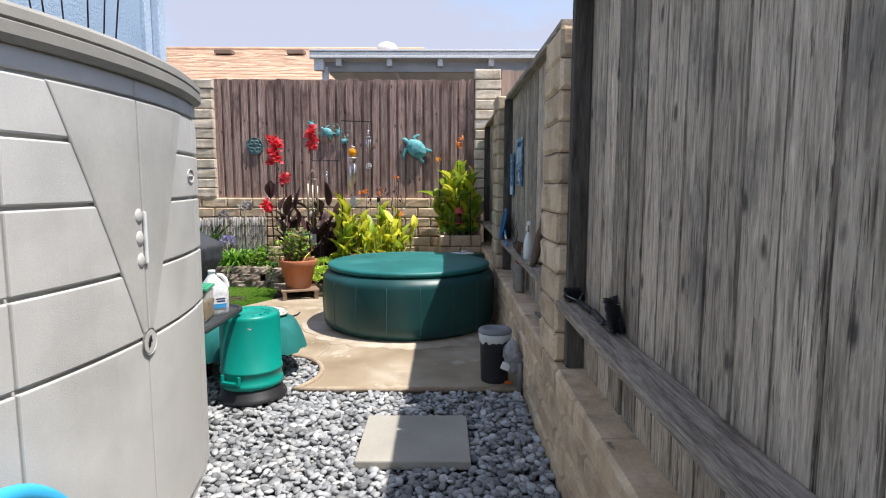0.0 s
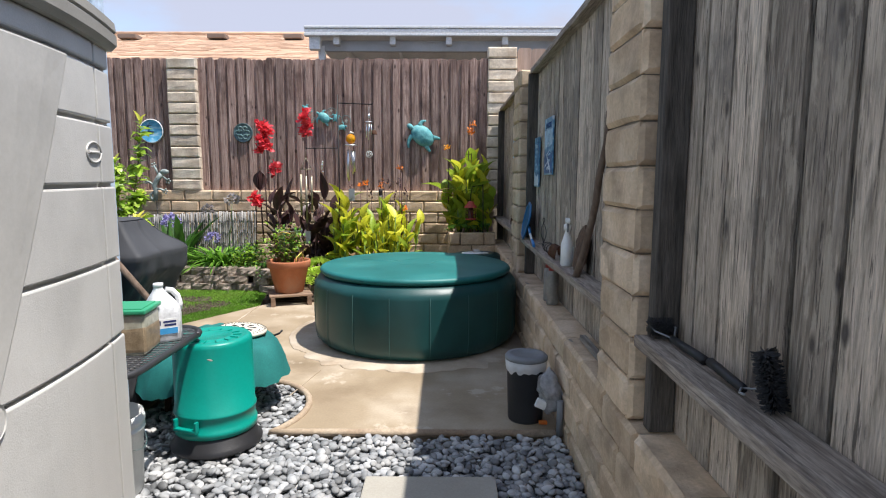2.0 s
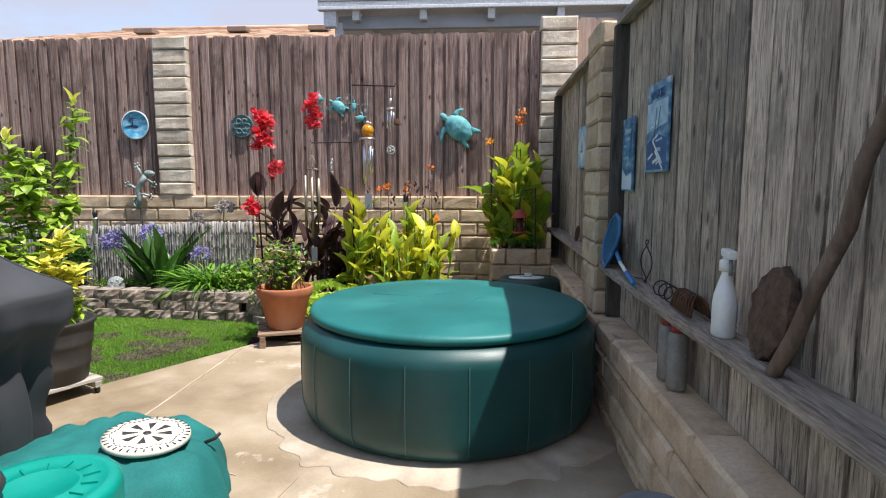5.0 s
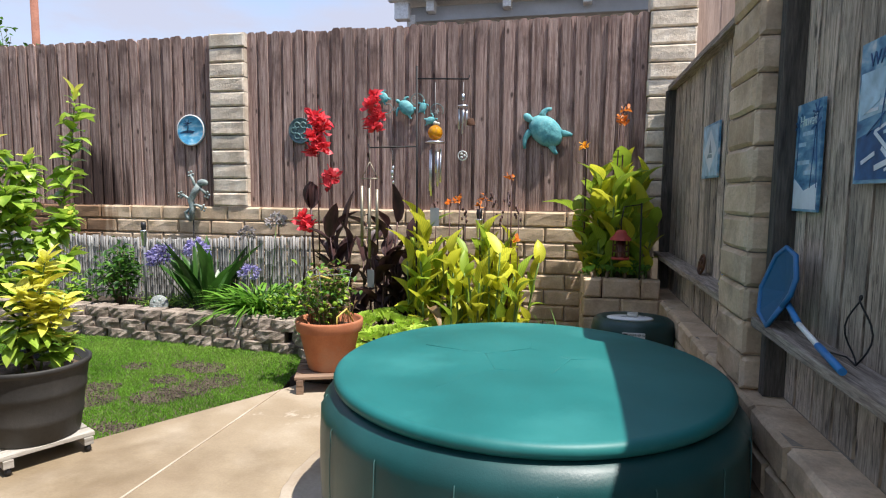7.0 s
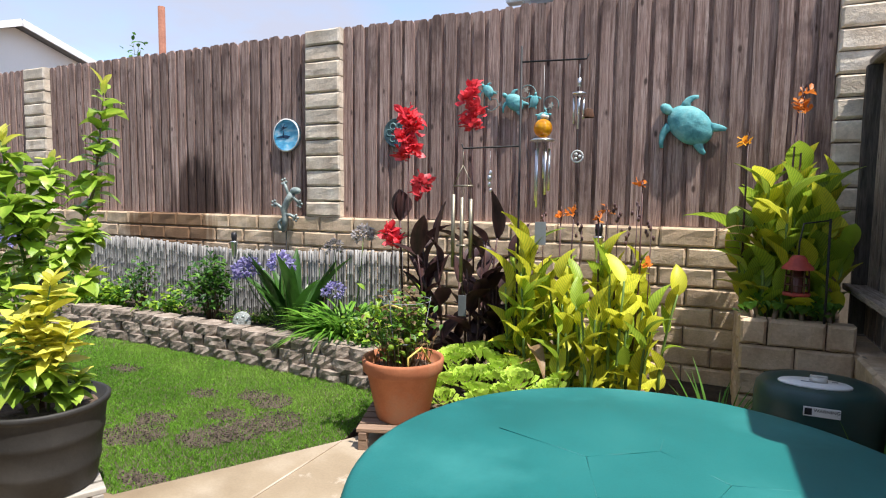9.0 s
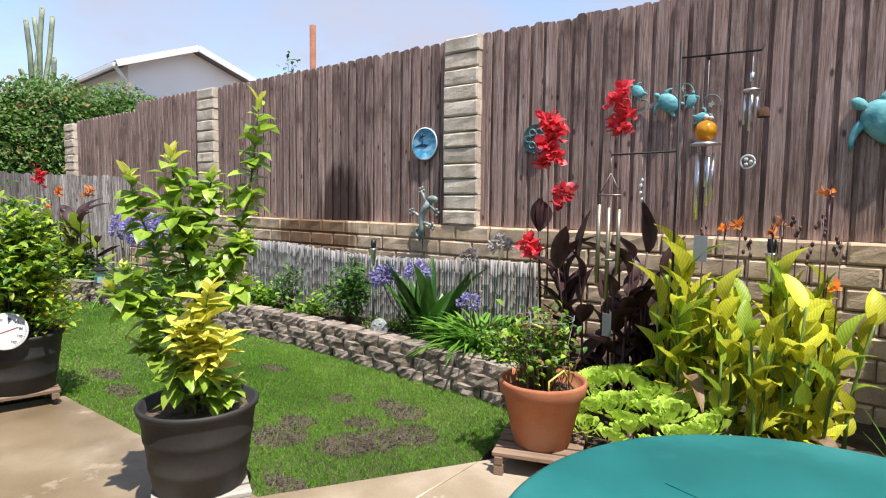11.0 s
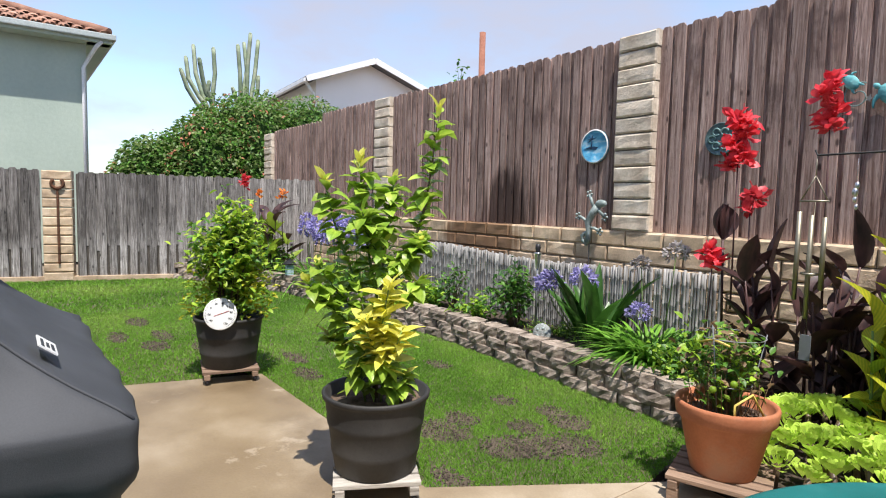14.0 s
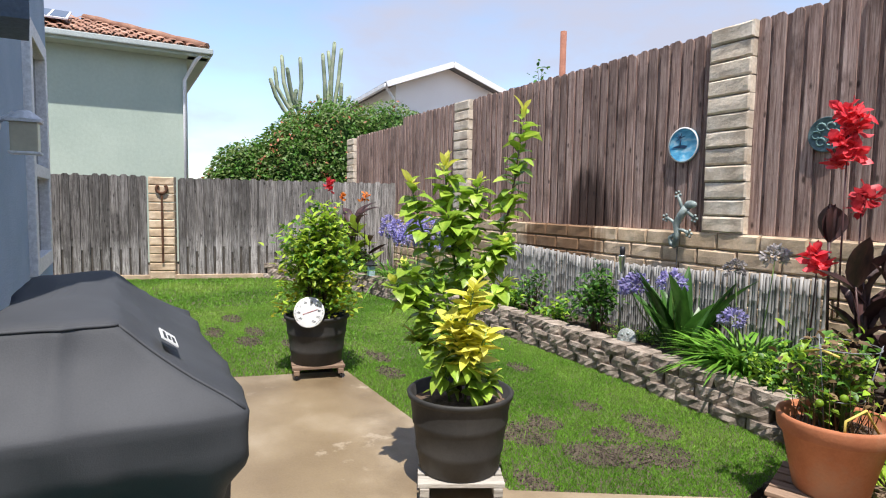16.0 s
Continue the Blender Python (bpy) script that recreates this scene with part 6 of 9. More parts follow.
for k in range(6):
    a = k * 1.05
    g = bmesh.new()
    tube(g, [(0.07 * math.cos(a) + 0.03 * math.cos(b), 0.065 * math.sin(a) + 0.03 * math.sin(b), 0.024) for b in [i * 0.7 for i in range(9)]], 0.008, 6)
    part("shell", g, VERDI, t, "raised curled shell")

t = thing("gecko_ornament", "grey metal gecko with curled tail climbing on a stake", "garden ornament", Matrix.Translation((-4.13, 9.06, -0.10)))
g = bmesh.new()
body = [(-0.05, 0, 1.17), (-0.10, 0, 1.20), (-0.115, 0, 1.25), (-0.07, 0, 1.285), (-0.04, 0, 1.25), (-0.07, 0, 1.225)][::-1]
tube(g, body, 0.012, 8, taper=0.026)
tube(g, [(-0.05, 0, 1.17), (-0.03, 0, 1.30), (-0.05, 0, 1.38), (0.0, 0, 1.47), (0.06, 0, 1.54)], 0.03, 10, taper=0.038)
ball(g, (0.10, 0, 1.57), 0.052, 2, (1.3, 0.6, 0.75))
part("body", g, GECKO, t, "", True)
for p, q in (((-0.03, 1.33), (0.10, 1.30)), ((-0.05, 1.38), (-0.17, 1.44)), ((0.04, 1.52), (0.15, 1.44)), ((0.02, 1.51), (-0.04, 1.66))):
    g = bmesh.new()
    tube(g, [(p[0], 0, p[1]), ((p[0] + q[0]) / 2, -0.01, (p[1] + q[1]) / 2 + 0.015), (q[0], 0, q[1])], 0.016, 6)
    for k in range(5):
        a = 2 * math.pi * k / 5
        ball(g, (q[0] + 0.028 * math.cos(a), -0.004, q[1] + 0.03 * math.sin(a)), 0.015, 1)
    part("leg", g, GECKO, t, "spread leg with round toes")
g = bmesh.new()
tube(g, [(-0.04, 0.02, 0.18), (-0.04, 0.02, 1.3)], 0.006, 6)
part("stake", g, IRON, t)


# ---------------------------------------------------------------- shepherd hook and chimes
HK = (-1.41, 8.10)
t = thing("shepherd_hook", "black iron post with two side arms for wind chimes", "garden hook", Matrix.Translation((HK[0], HK[1], 0.03)))
g = bmesh.new()
tube(g, [(0, 0, 0), (0.005, 0, 1.2), (0, 0, 2.37)], 0.008, 8)
part("post", g, IRON, t)
for p, q in (((0, 0, 2.27), (0.42, 0, 2.255)), ((0, 0, 1.73), (-0.40, 0, 1.725))):
    g = bmesh.new()
    s = 1 if q[0] > 0 else -1
    tube(g, [p, q, (q[0] + s * 0.012, 0, q[2] + 0.03)], 0.006, 8)
    part("arm", g, IRON, t)


def rod(bm, x, y, z0, z1, r, n=8):
    tube(bm, [(x, y, z0), (x, y, z1)], r, n)


t = thing("wind_chime", "wooden-look wind chime with three long bronze tubes and a paddle", "wind chime", Matrix.Translation((HK[0] - 0.40, HK[1], 0)))
g = bmesh.new()
rod(g, 0, 0, 1.62, 1.755, 0.003)
for s in (-1, 1):
    tube(g, [(0, 0, 1.64), (s * 0.07, 0, 1.50)], 0.004, 6)
tube(g, [(-0.075, 0, 1.50), (0.075, 0, 1.50)], 0.006, 6)
part("frame", g, BRONZE, t, "triangular metal frame")
for x, z0, z1 in ((-0.07, 0.93, 1.44), (-0.005, 0.83, 1.42), (0.062, 1.0, 1.41)):
    g = bmesh.new()
    rod(g, x, 0, z0, z1, 0.0135, 12)
    rod(g, x, 0, z1, 1.5, 0.0015, 4)
    part("tube", g, BRONZE, t, "bronze tube")
g = bmesh.new()
rod(g, -0.005, 0.03, 0.72, 1.5, 0.0015, 4)
lathe(g, [(0, 1.08), (0.045, 1.08), (0.045, 1.092), (0, 1.092)], 20, (-0.005, 0.02))
part("striker", g, BRONZE, t)
g = bmesh.new()
box(g, (-0.005, 0.03, 0.655), (0.06, 0.006, 0.15), 0.002)
part("paddle", g, plain("paddle_grey", (0.16, 0.17, 0.18), 0.5), t, "grey wind paddle")

t = thing("wind_chime", "wind chime with an amber glass ball and silver tubes", "wind chime", Matrix.Translation((HK[0] + 0.155, HK[1], 0)))
g = bmesh.new()
rod(g, 0, 0, 1.95, 2.265, 0.0022)
part("cord", g, plain("cord_pale", (0.35, 0.34, 0.32), 0.7), t, "pale cord")
g = bmesh.new()
ball(g, (0, 0, 1.87), 0.06, 3)
part("glass_ball", g, AMBER, t, "amber crackled glass ball")
g = bmesh.new()
ball(g, (0.0, 0, 1.945), 0.018, 2)
ball(g, (0.025, 0, 1.94), 0.014, 2)
part("bead", g, plain("bead_clear", (0.6, 0.58, 0.5), 0.2), t, "pale glass beads")
g = bmesh.new()
lathe(g, [(0, 1.812), (0.055, 1.806), (0.082, 1.794), (0.082, 1.788), (0, 1.795)], 28)
part("top_plate", g, CHROME, t, "pale metal top plate", True)
for i, (z0, z1) in enumerate(((1.47, 1.74), (1.55, 1.73), (1.40, 1.73), (1.36, 1.74), (1.44, 1.72))):
    a = 2 * math.pi * i / 5 + 0.4
    g = bmesh.new()
    rod(g, 0.045 * math.cos(a), 0.045 * math.sin(a), z0, z1, 0.0085, 10)
    rod(g, 0.045 * math.cos(a), 0.045 * math.sin(a), z1, 1.795, 0.001, 4)
    part("tube", g, CHROME, t, "silver tube")
g = bmesh.new()
rod(g, 0, 0, 1.25, 1.8, 0.0012, 4)
part("line", g, IRON, t)
g = bmesh.new()
box(g, (0.0, 0, 1.19), (0.075, 0.003, 0.15), 0.001)
part("sail", g, plain("sail_grey", (0.34, 0.36, 0.37), 0.35, metal=0.4), t, "grey metal wind sail")

t = thing("wind_chime", "small silver wind chime with a rusty bell and a glass ornament", "wind chime", Matrix.Translation((HK[0] + 0.41, HK[1], 0)))
g = bmesh.new()
rod(g, -0.03, 0, 2.1, 2.26, 0.0018, 4)
rod(g, -0.03, 0, 1.7, 2.1, 0.001, 4)
part("line", g, plain("line_pale", (0.4, 0.4, 0.4), 0.5), t)
g = bmesh.new()
lathe(g, [(0, 2.085), (0.042, 2.08), (0.045, 2.07), (0, 2.072)], 20, (-0.03, 0))
rod(g, -0.03, 0, 2.12, 2.17, 0.012)
part("top_plate", g, CHROME, t)
for i, (z0, z1) in enumerate(((1.92, 2.05), (1.86, 2.05), (1.89, 2.05), (1.94, 2.05))):
    a = 2 * math.pi * i / 4 + 0.3
    g = bmesh.new()
    rod(g, -0.03 + 0.03 * math.cos(a), 0.03 * math.sin(a), z0, z1, 0.0065, 8)
    rod(g, -0.03 + 0.03 * math.cos(a), 0.03 * math.sin(a), z1, 2.075, 0.001, 4)
    part("tube", g, CHROME, t, "silver tube")
g = bmesh.new()
rod(g, 0.03, 0, 1.98, 2.265, 0.0015, 4)
lathe(g, [(0.034, 1.925), (0.033, 1.94), (0.022, 1.975), (0.0, 1.982)], 18, (0.035, 0))
part("bell", g, RUST, t, "small rusty cow bell")
g = bmesh.new()
R = Matrix.Translation((-0.03, 0, 1.685)) @ Matrix.Rotation(radians(90), 4, "X")
tube(g, [R @ Vector((0.036 * math.cos(a * math.pi / 10), 0.036 * math.sin(a * math.pi / 10), 0)) for a in range(21)], 0.006, 6)
for k in range(3):
    ball(g, R @ Vector((0.016 * math.cos(k * 2.1), 0.016 * math.sin(k * 2.1), 0)), 0.013, 1)
part("ornament", g, plain("pale_glass", (0.5, 0.52, 0.5), 0.2), t, "pale glass ornament")

t = thing("glass_bird", "small silver glass drop ornament hanging from the arm", "garden ornament", Matrix.Translation((HK[0] - 0.20, HK[1] - 0.005, 0)))
g = bmesh.new()
rod(g, 0, 0, 1.6, 1.73, 0.001, 4)
for z, r in ((1.585, 0.016), (1.55, 0.02), (1.51, 0.014), (1.47, 0.012)):
    ball(g, (0.006 * math.sin(z * 40), 0, z), r, 2, (0.8, 0.7, 1.3))
part("drops", g, CHROME, t, "", True)

# small bits in the bed
t = thing("stone_orb", "grey carved stone disc standing on the wall edge", "garden ornament", Matrix.Translation((-3.99, 8.26, 0.30)) @ Matrix.Rotation(radians(20), 4, "Z") @ Matrix.Rotation(radians(80), 4, "X"))
g = bmesh.new()
lathe(g, [(0, -0.02), (0.075, -0.018), (0.088, 0.0), (0.075, 0.018), (0, 0.02)], 32)
part("stone", g, mat("pitted_stone", [(0.16, 0.18, 0.17), (0.40, 0.42, 0.40)], 60, rough=0.9, bump=0.8, fine=50), t, "", True)
for k in range(5):
    g = bmesh.new()
    ball(g, (0.045 * math.cos(k * 1.26), 0.045 * math.sin(k * 1.26), 0.017), 0.018, 1, (1, 1, 0.4))
    part("boss", g, GECKO, t)


def solar_stake(x, y, z0, h, label):
    t = thing("solar_light", label, "garden light", Matrix.Translation((x, y, z0)))
    g = bmesh.new()
    rod(g, 0, 0, 0, h - 0.1, 0.011)
    part("stake", g, GREYPL, t, "grey stake")
    g = bmesh.new()
    lathe(g, [(0.018, h - 0.24), (0.032, h - 0.1), (0.036, h - 0.095), (0.036, h - 0.085), (0.02, h - 0.08)], 16)
    part("basket", g, CHROME, t, "ribbed metal basket", True)
    g = bmesh.new()
    lathe(g, [(0.02, h - 0.085), (0.027, h - 0.04), (0.024, h), (0, h + 0.002)], 14)
    part("head", g, BLACKPL, t, "black lamp head", True)


# white tower-shaped ornament at the end of the bed
t = thing("tower_ornament", "small white wooden tower-shaped birdhouse with a dark roof in the bed", "garden ornament", Matrix.Translation((-2.71, 8.36, 0.21)) @ Matrix.Rotation(radians(12), 4, "Z"))
g = bmesh.new()
lathe(g, [(0, 0.0), (0.062, 0.0), (0.064, 0.012), (0.047, 0.17), (0.05, 0.175), (0.05, 0.185), (0, 0.187)], 8, smooth=False)
part("body", g, WHITEPL, t, "tapered white painted body")
g = bmesh.new()
lathe(g, [(0.062, 0.186), (0.064, 0.194), (0.03, 0.222), (0.012, 0.24), (0, 0.242)], 8, smooth=False)
part("roof", g, CHARCOAL, t, "dark peaked roof")
for x, z in ((-0.012, 0.13), (0.014, 0.085)):
    g = bmesh.new()
    lathe(g, [(0, 0), (0.011, 0), (0.011, 0.006), (0, 0.006)], 12, m=Matrix.Translation((x, -0.060 + (z - 0.085) * 0.10, z)) @ Matrix.Rotation(radians(90), 4, "X"))
    part("entry_hole", g, BLACKPL, t, "round dark entry hole")
solar_stake(-0.93, 8.40, 0.03, 1.22, "solar torch light with black head among yellow cannas")
solar_stake(-4.42, 8.62, 0.21, 0.85, "slim dark solar light standing in the bed")


# ---------------------------------------------------------------- covered grill
def grill():
    t = thing("covered_grill", "barbecue grill under a draped black cloth cover", "grill", Matrix.Translation((-2.45, 4.37, 0)))
    # outline of the cover by height: half length, half depth, shift; a crease lies at each key
    keys = [(0.05, .545, .255, 0, 8), (0.50, .555, .262, 0, 4), (0.66, .565, .268, 0, 3), (0.76, .595, .280, 0, 3), (0.85, .655, .304, 0, 4), (0.955, .672, .314, 0, 1), (0.967, .667, .309, 0, 12),
            (1.152, .515, .130, -.075, 1), (1.163, .502, .118, -.077, 4), (1.172, .20, .03, -.08, 1)]
    levels = []
    for (z0, a0, b0, o0, n), (z1, a1, b1, o1, _) in zip(keys, keys[1:]):
        for k in range(n):
            u = k / n
            sag = -0.020 * math.sin(math.pi * u) if n == 12 else 0.0
            levels.append((z0 + (z1 - z0) * u, a0 + (a1 - a0) * u + sag, b0 + (b1 - b0) * u + sag, o0 + (o1 - o0) * u))
    levels.append(keys[-1][:4])
    g = bmesh.new()
    side, corner = 26, 4
    rings = []
    for z, hx, hy, oy in levels:
        ring = []
        rad = min(0.028, hy * 0.5)
        cs = [(hx - rad, hy - rad, 0.0), (-hx + rad, hy - rad, 90.0), (-hx + rad, -hy + rad, 180.0), (hx - rad, -hy + rad, 270.0)]
        flat = []
        for k in range(4):
            cx, cy, a0 = cs[k]
            dx, dy, _ = cs[(k + 1) % 4]
            for c in range(corner + 1):
                a = radians(a0 + 90 * c / corner)
                flat.append((cx + rad * math.cos(a), cy + rad * math.sin(a)))
            ex, ey = flat[-1]
            a = radians(a0 + 90)
            fx, fy = dx + rad * math.cos(a), dy + rad * math.sin(a)
            for c in range(1, side):
                flat.append((ex + (fx - ex) * c / side, ey + (fy - ey) * c / side))
        for x, y in flat:
            p = Vector((x, y + oy, z))
            q = Vector((x / hx, y / hy, 0)).normalized()
            low = max(0.0, min(1.0, (0.93 - z) / 0.30))
            edge = min(abs(x) / hx, abs(y) / hy)      # 1 at the corners
            fold = abs(noise.noise(Vector((x * 5.5, y * 7.5, z * 1.3 + 4)))) - 0.22
            w = low * (0.13 * fold + 0.04 * noise.noise(Vector((x * 13, y * 13, z * 2.5))) - 0.05 * edge ** 6 * abs(math.sin(z * 13 + x * 3)))
            up = 1 - low
            crease = 0.5 - abs(noise.noise(Vector((x * 2.6 + z * 3.2, y * 3.0 - z * 2.2, z * 1.2 + 9)))) * 2.0
            w += up * (0.034 * max(0.0, crease) ** 1.5 + 0.016 * noise.noise(p * 3.5) + 0.006 * noise.noise(p * 11))
            droop = -0.016 * max(0.0, noise.noise(Vector((x * 4, y * 4, 2)))) if 0.82 < z < 0.98 else 0.0
            ring.append(g.verts.new(p + q * w + Vector((0, 0, droop + (0.010 * noise.noise(Vector((x * 4, y * 6, 1))) if z > 1.13 else 0.0)))))
        rings.append(ring)
    n = len(rings[0])
    for a, b in zip(rings, rings[1:]):
        for i in range(n):
            g.faces.new((a[i], a[(i + 1) % n], b[(i + 1) % n], b[i])).smooth = True
    g.faces.new(rings[-1])
    # piped seam along the end of the top and down the corner
    hi = [k for k, lv in enumerate(levels) if 0.965 < lv[0] < 1.155]
    seam = [rings[hi[-1]][k].co.copy() for k in range(n - side - 2, n)] + [rings[hi[-1]][k].co.copy() for k in (0, 1, 2)] + [rings[k][2].co.copy() for k in hi[::-1]]
    part("cover", g, GRILLCLOTH, t)
    g = bmesh.new()
    tube(g, [p + Vector((0.0, 0.0, 0.001)) for p in seam], 0.0042, 6)
    part("seam", g, GRILLCLOTH, t, "raised piped seam of the cover", True)
    # sewn tag
    tm = Matrix.Translation((0.44, 0.150, 1.087)) @ Matrix.Rotation(radians(-38), 4, "X")
    g = bmesh.new()
    box(g, (0, 0, 0.013), (0.115, 0.045, 0.003), 0.0, tm)
    tag = part("tag", g, WHITEPL, t, "small white sewn tag")
    for k, (u, l) in enumerate(((-0.013, 0.075), (0.0, 0.045), (0.012, 0.06))):
        g = bmesh.new()
        box(g, (0.01, u, 0.0155), (l, 0.007, 0.001), 0.0, tm)
        part("print_bar", g, CHARCOAL, tag)
    for x in (-0.4, 0.4):
        for y in (-0.18, 0.18):
            g = bmesh.new()
            lathe(g, [(0, -0.015), (0.035, -0.015), (0.04, 0), (0.035, 0.015), (0, 0.015)], 14, m=Matrix.Translation((x, y, 0.04)) @ Matrix.Rotation(radians(90), 4, "Y"))
            part("caster", g, BLACKPL, t)


grill()

# ---------------------------------------------------------------- plants
def leafmat(name, cols, scale=8, stretch=(1, 3, 1), translucent=0.4, rand=0.25, rough=0.45, island=0.0, grain=0.15, **k):
    return mat(name, cols, scale, stretch=stretch, rough=rough, bump=0.1, fine=30, rand=rand, island=island, translucent=translucent, grain=grain, **k)


def striped(name, light, dark, freq=42.0, share=0.5, translucent=0.42):
    """Leaf with fine bands that run slantwise from the midrib."""
    m = leafmat(name, [light, light], translucent=translucent)
    n, l = m.node_tree.nodes, m.node_tree.links
    co = n.new("ShaderNodeTexCoord")
    sep = n.new("ShaderNodeSeparateXYZ")
    l.new(co.outputs["Object"], sep.inputs[0])
    ab = n.new("ShaderNodeMath")
    ab.operation = "ABSOLUTE"
    l.new(sep.outputs["Y"], ab.inputs[0])
    mul = n.new("ShaderNodeMath")
    mul.operation = "MULTIPLY_ADD"
    mul.inputs[1].default_value = -1.6
    l.new(ab.outputs[0], mul.inputs[0])
    l.new(sep.outputs["X"], mul.inputs[2])
    f = n.new("ShaderNodeMath")
    f.operation = "MULTIPLY"
    f.inputs[1].default_value = freq * 2 * math.pi
    l.new(mul.outputs[0], f.inputs[0])
    s = n.new("ShaderNodeMath")
    s.operation = "SINE"
    l.new(f.outputs[0], s.inputs[0])
    mr = n.new("ShaderNodeMapRange")
    mr.inputs["From Min"].default_value, mr.inputs["From Max"].default_value = -0.5, 0.9
    mr.inputs["To Max"].default_value = share
    l.new(s.outputs[0], mr.inputs["Value"])
    mx = n.new("ShaderNodeMix")
    mx.data_type = "RGBA"
    hsv = [q for q in n if q.bl_idname == "ShaderNodeHueSaturation"][0]
    l.new(mr.outputs[0], mx.inputs["Factor"])
    mx.inputs["A"].default_value = (*light, 1)
    mx.inputs["B"].default_value = (*dark, 1)
    l.new(mx.outputs["Result"], hsv.inputs["Color"])
    return m


YCANNA = striped("yellow_striped_leaf", (0.70, 0.66, 0.06), (0.30, 0.45, 0.035))
GCANNA = striped("green_striped_leaf", (0.36, 0.48, 0.05), (0.14, 0.28, 0.025), 42, 0.6)
DARKCANNA = leafmat("dark_purple_leaf", [(0.030, 0.018, 0.020), (0.10, 0.048, 0.045)], translucent=0.16, rough=0.45)
LEMON = leafmat("lemon_leaf", [(0.20, 0.35, 0.035), (0.33, 0.49, 0.06), (0.46, 0.58, 0.09)], translucent=0.38, rough=0.35)
LEMONYEL = leafmat("yellow_new_leaf", [(0.70, 0.68, 0.08), (0.85, 0.80, 0.20)], translucent=0.42, rough=0.4)
DEEPLEAF = leafmat("dark_green_leaf", [(0.035, 0.10, 0.018), (0.07, 0.18, 0.03)], translucent=0.3, rough=0.35)
MIDLEAF = leafmat("mid_green_leaf", [(0.06, 0.17, 0.02), (0.13, 0.28, 0.04)], translucent=0.38)
LIMELEAF = leafmat("lime_leaf", [(0.22, 0.40, 0.03), (0.36, 0.52, 0.05)], translucent=0.42)
STRAP = leafmat("strap_leaf", [(0.06, 0.18, 0.02), (0.14, 0.32, 0.035), (0.22, 0.42, 0.05)], translucent=0.35, rand=0.35)
SUCC = leafmat("succulent_leaf", [(0.38, 0.56, 0.07), (0.54, 0.68, 0.12)], translucent=0.3, rough=0.4)
BROWNLEAF = leafmat("withered_leaf", [(0.20, 0.12, 0.06), (0.36, 0.24, 0.13)], translucent=0.3)
STEMG = leafmat("green_stem", [(0.10, 0.18, 0.04), (0.16, 0.24, 0.06)], translucent=0.0)
STEMP = leafmat("purple_stem", [(0.06, 0.03, 0.035), (0.12, 0.06, 0.05)], translucent=0.0)
STEMB = leafmat("brown_stem", [(0.09, 0.06, 0.035), (0.16, 0.11, 0.07)], translucent=0.0)
REDPET = leafmat("red_petal", [(0.64, 0.03, 0.05), (0.84, 0.11, 0.13)], translucent=0.4)
ORPET = leafmat("orange_petal", [(0.80, 0.20, 0.03), (0.85, 0.32, 0.06)], translucent=0.4)
YELPET = leafmat("amber_petal", [(0.85, 0.36, 0.02), (0.88, 0.45, 0.05)], translucent=0.4)
LILAC = leafmat("lilac_petal", [(0.34, 0.30, 0.62), (0.50, 0.46, 0.75)], translucent=0.4)
DRYHEAD = leafmat("dry_flower", [(0.30, 0.27, 0.26), (0.45, 0.42, 0.42)], translucent=0.3)


def leaf_geo(L, W, droop=0.2, fold=0.25, segs=6, peak=0.45, curl=0.0, wavy=0.0):
    """A leaf from the origin along +x, upper side +z: vertices and faces."""
    vs, fs = [], []
    for i in range(segs + 1):
        u = i / segs
        w = W * 0.5 * (math.sin(math.pi * u ** (math.log(0.5) / math.log(peak))) ** 0.8 if 0 < u < 1 else 0.02)
        x = L * (u - 0.25 * droop * u ** 3)
        z = -L * droop * u * u + curl * L * math.sin(math.pi * u) * 0.2
        wv = wavy * W * math.sin(u * 11)
        vs += [(x, -w, z + fold * w + wv), (x, 0, z), (x, w, z + fold * w - wv)]
    for i in range(segs):
        a = 3 * i
        fs += [(a, a + 3, a + 4, a + 1), (a + 1, a + 4, a + 5, a + 2)]
    return vs, fs


def leaf_mesh(material, *a, **k):
    v, f = leaf_geo(*a, **k)
    me = mesh_of("leaf", v, f, [material], True)
    return me


def aim(p, yaw, pitch, roll=0.0, s=1.0):
    return Matrix.Translation(p) @ Matrix.Rotation(yaw, 4, "Z") @ Matrix.Rotation(-pitch, 4, "Y") @ Matrix.Rotation(roll, 4, "X") @ Matrix.Scale(s, 4)


def merged(name, items, materials, parent, label="", kind=""):
    """Joins many (pose, (verts, faces), slot) into one mesh part."""
    V, F, S = [], [], []
    for m, (vs, fs), slot in items:
        b = len(V)
        a = np.array(m)
        p = np.array(vs) @ a[:3, :3].T + a[:3, 3]
        V += p.tolist()
        F += [tuple(i + b for i in f) for f in fs]
        S += [slot] * len(fs)
    me = mesh_of(name, V, F, materials, True)
    me.polygons.foreach_set("material_index", S)
    ob = new(name, me)
    ob.parent = parent
    if label:
        ob["label"] = label
    if kind:
        ob["kind"] = kind
    return ob


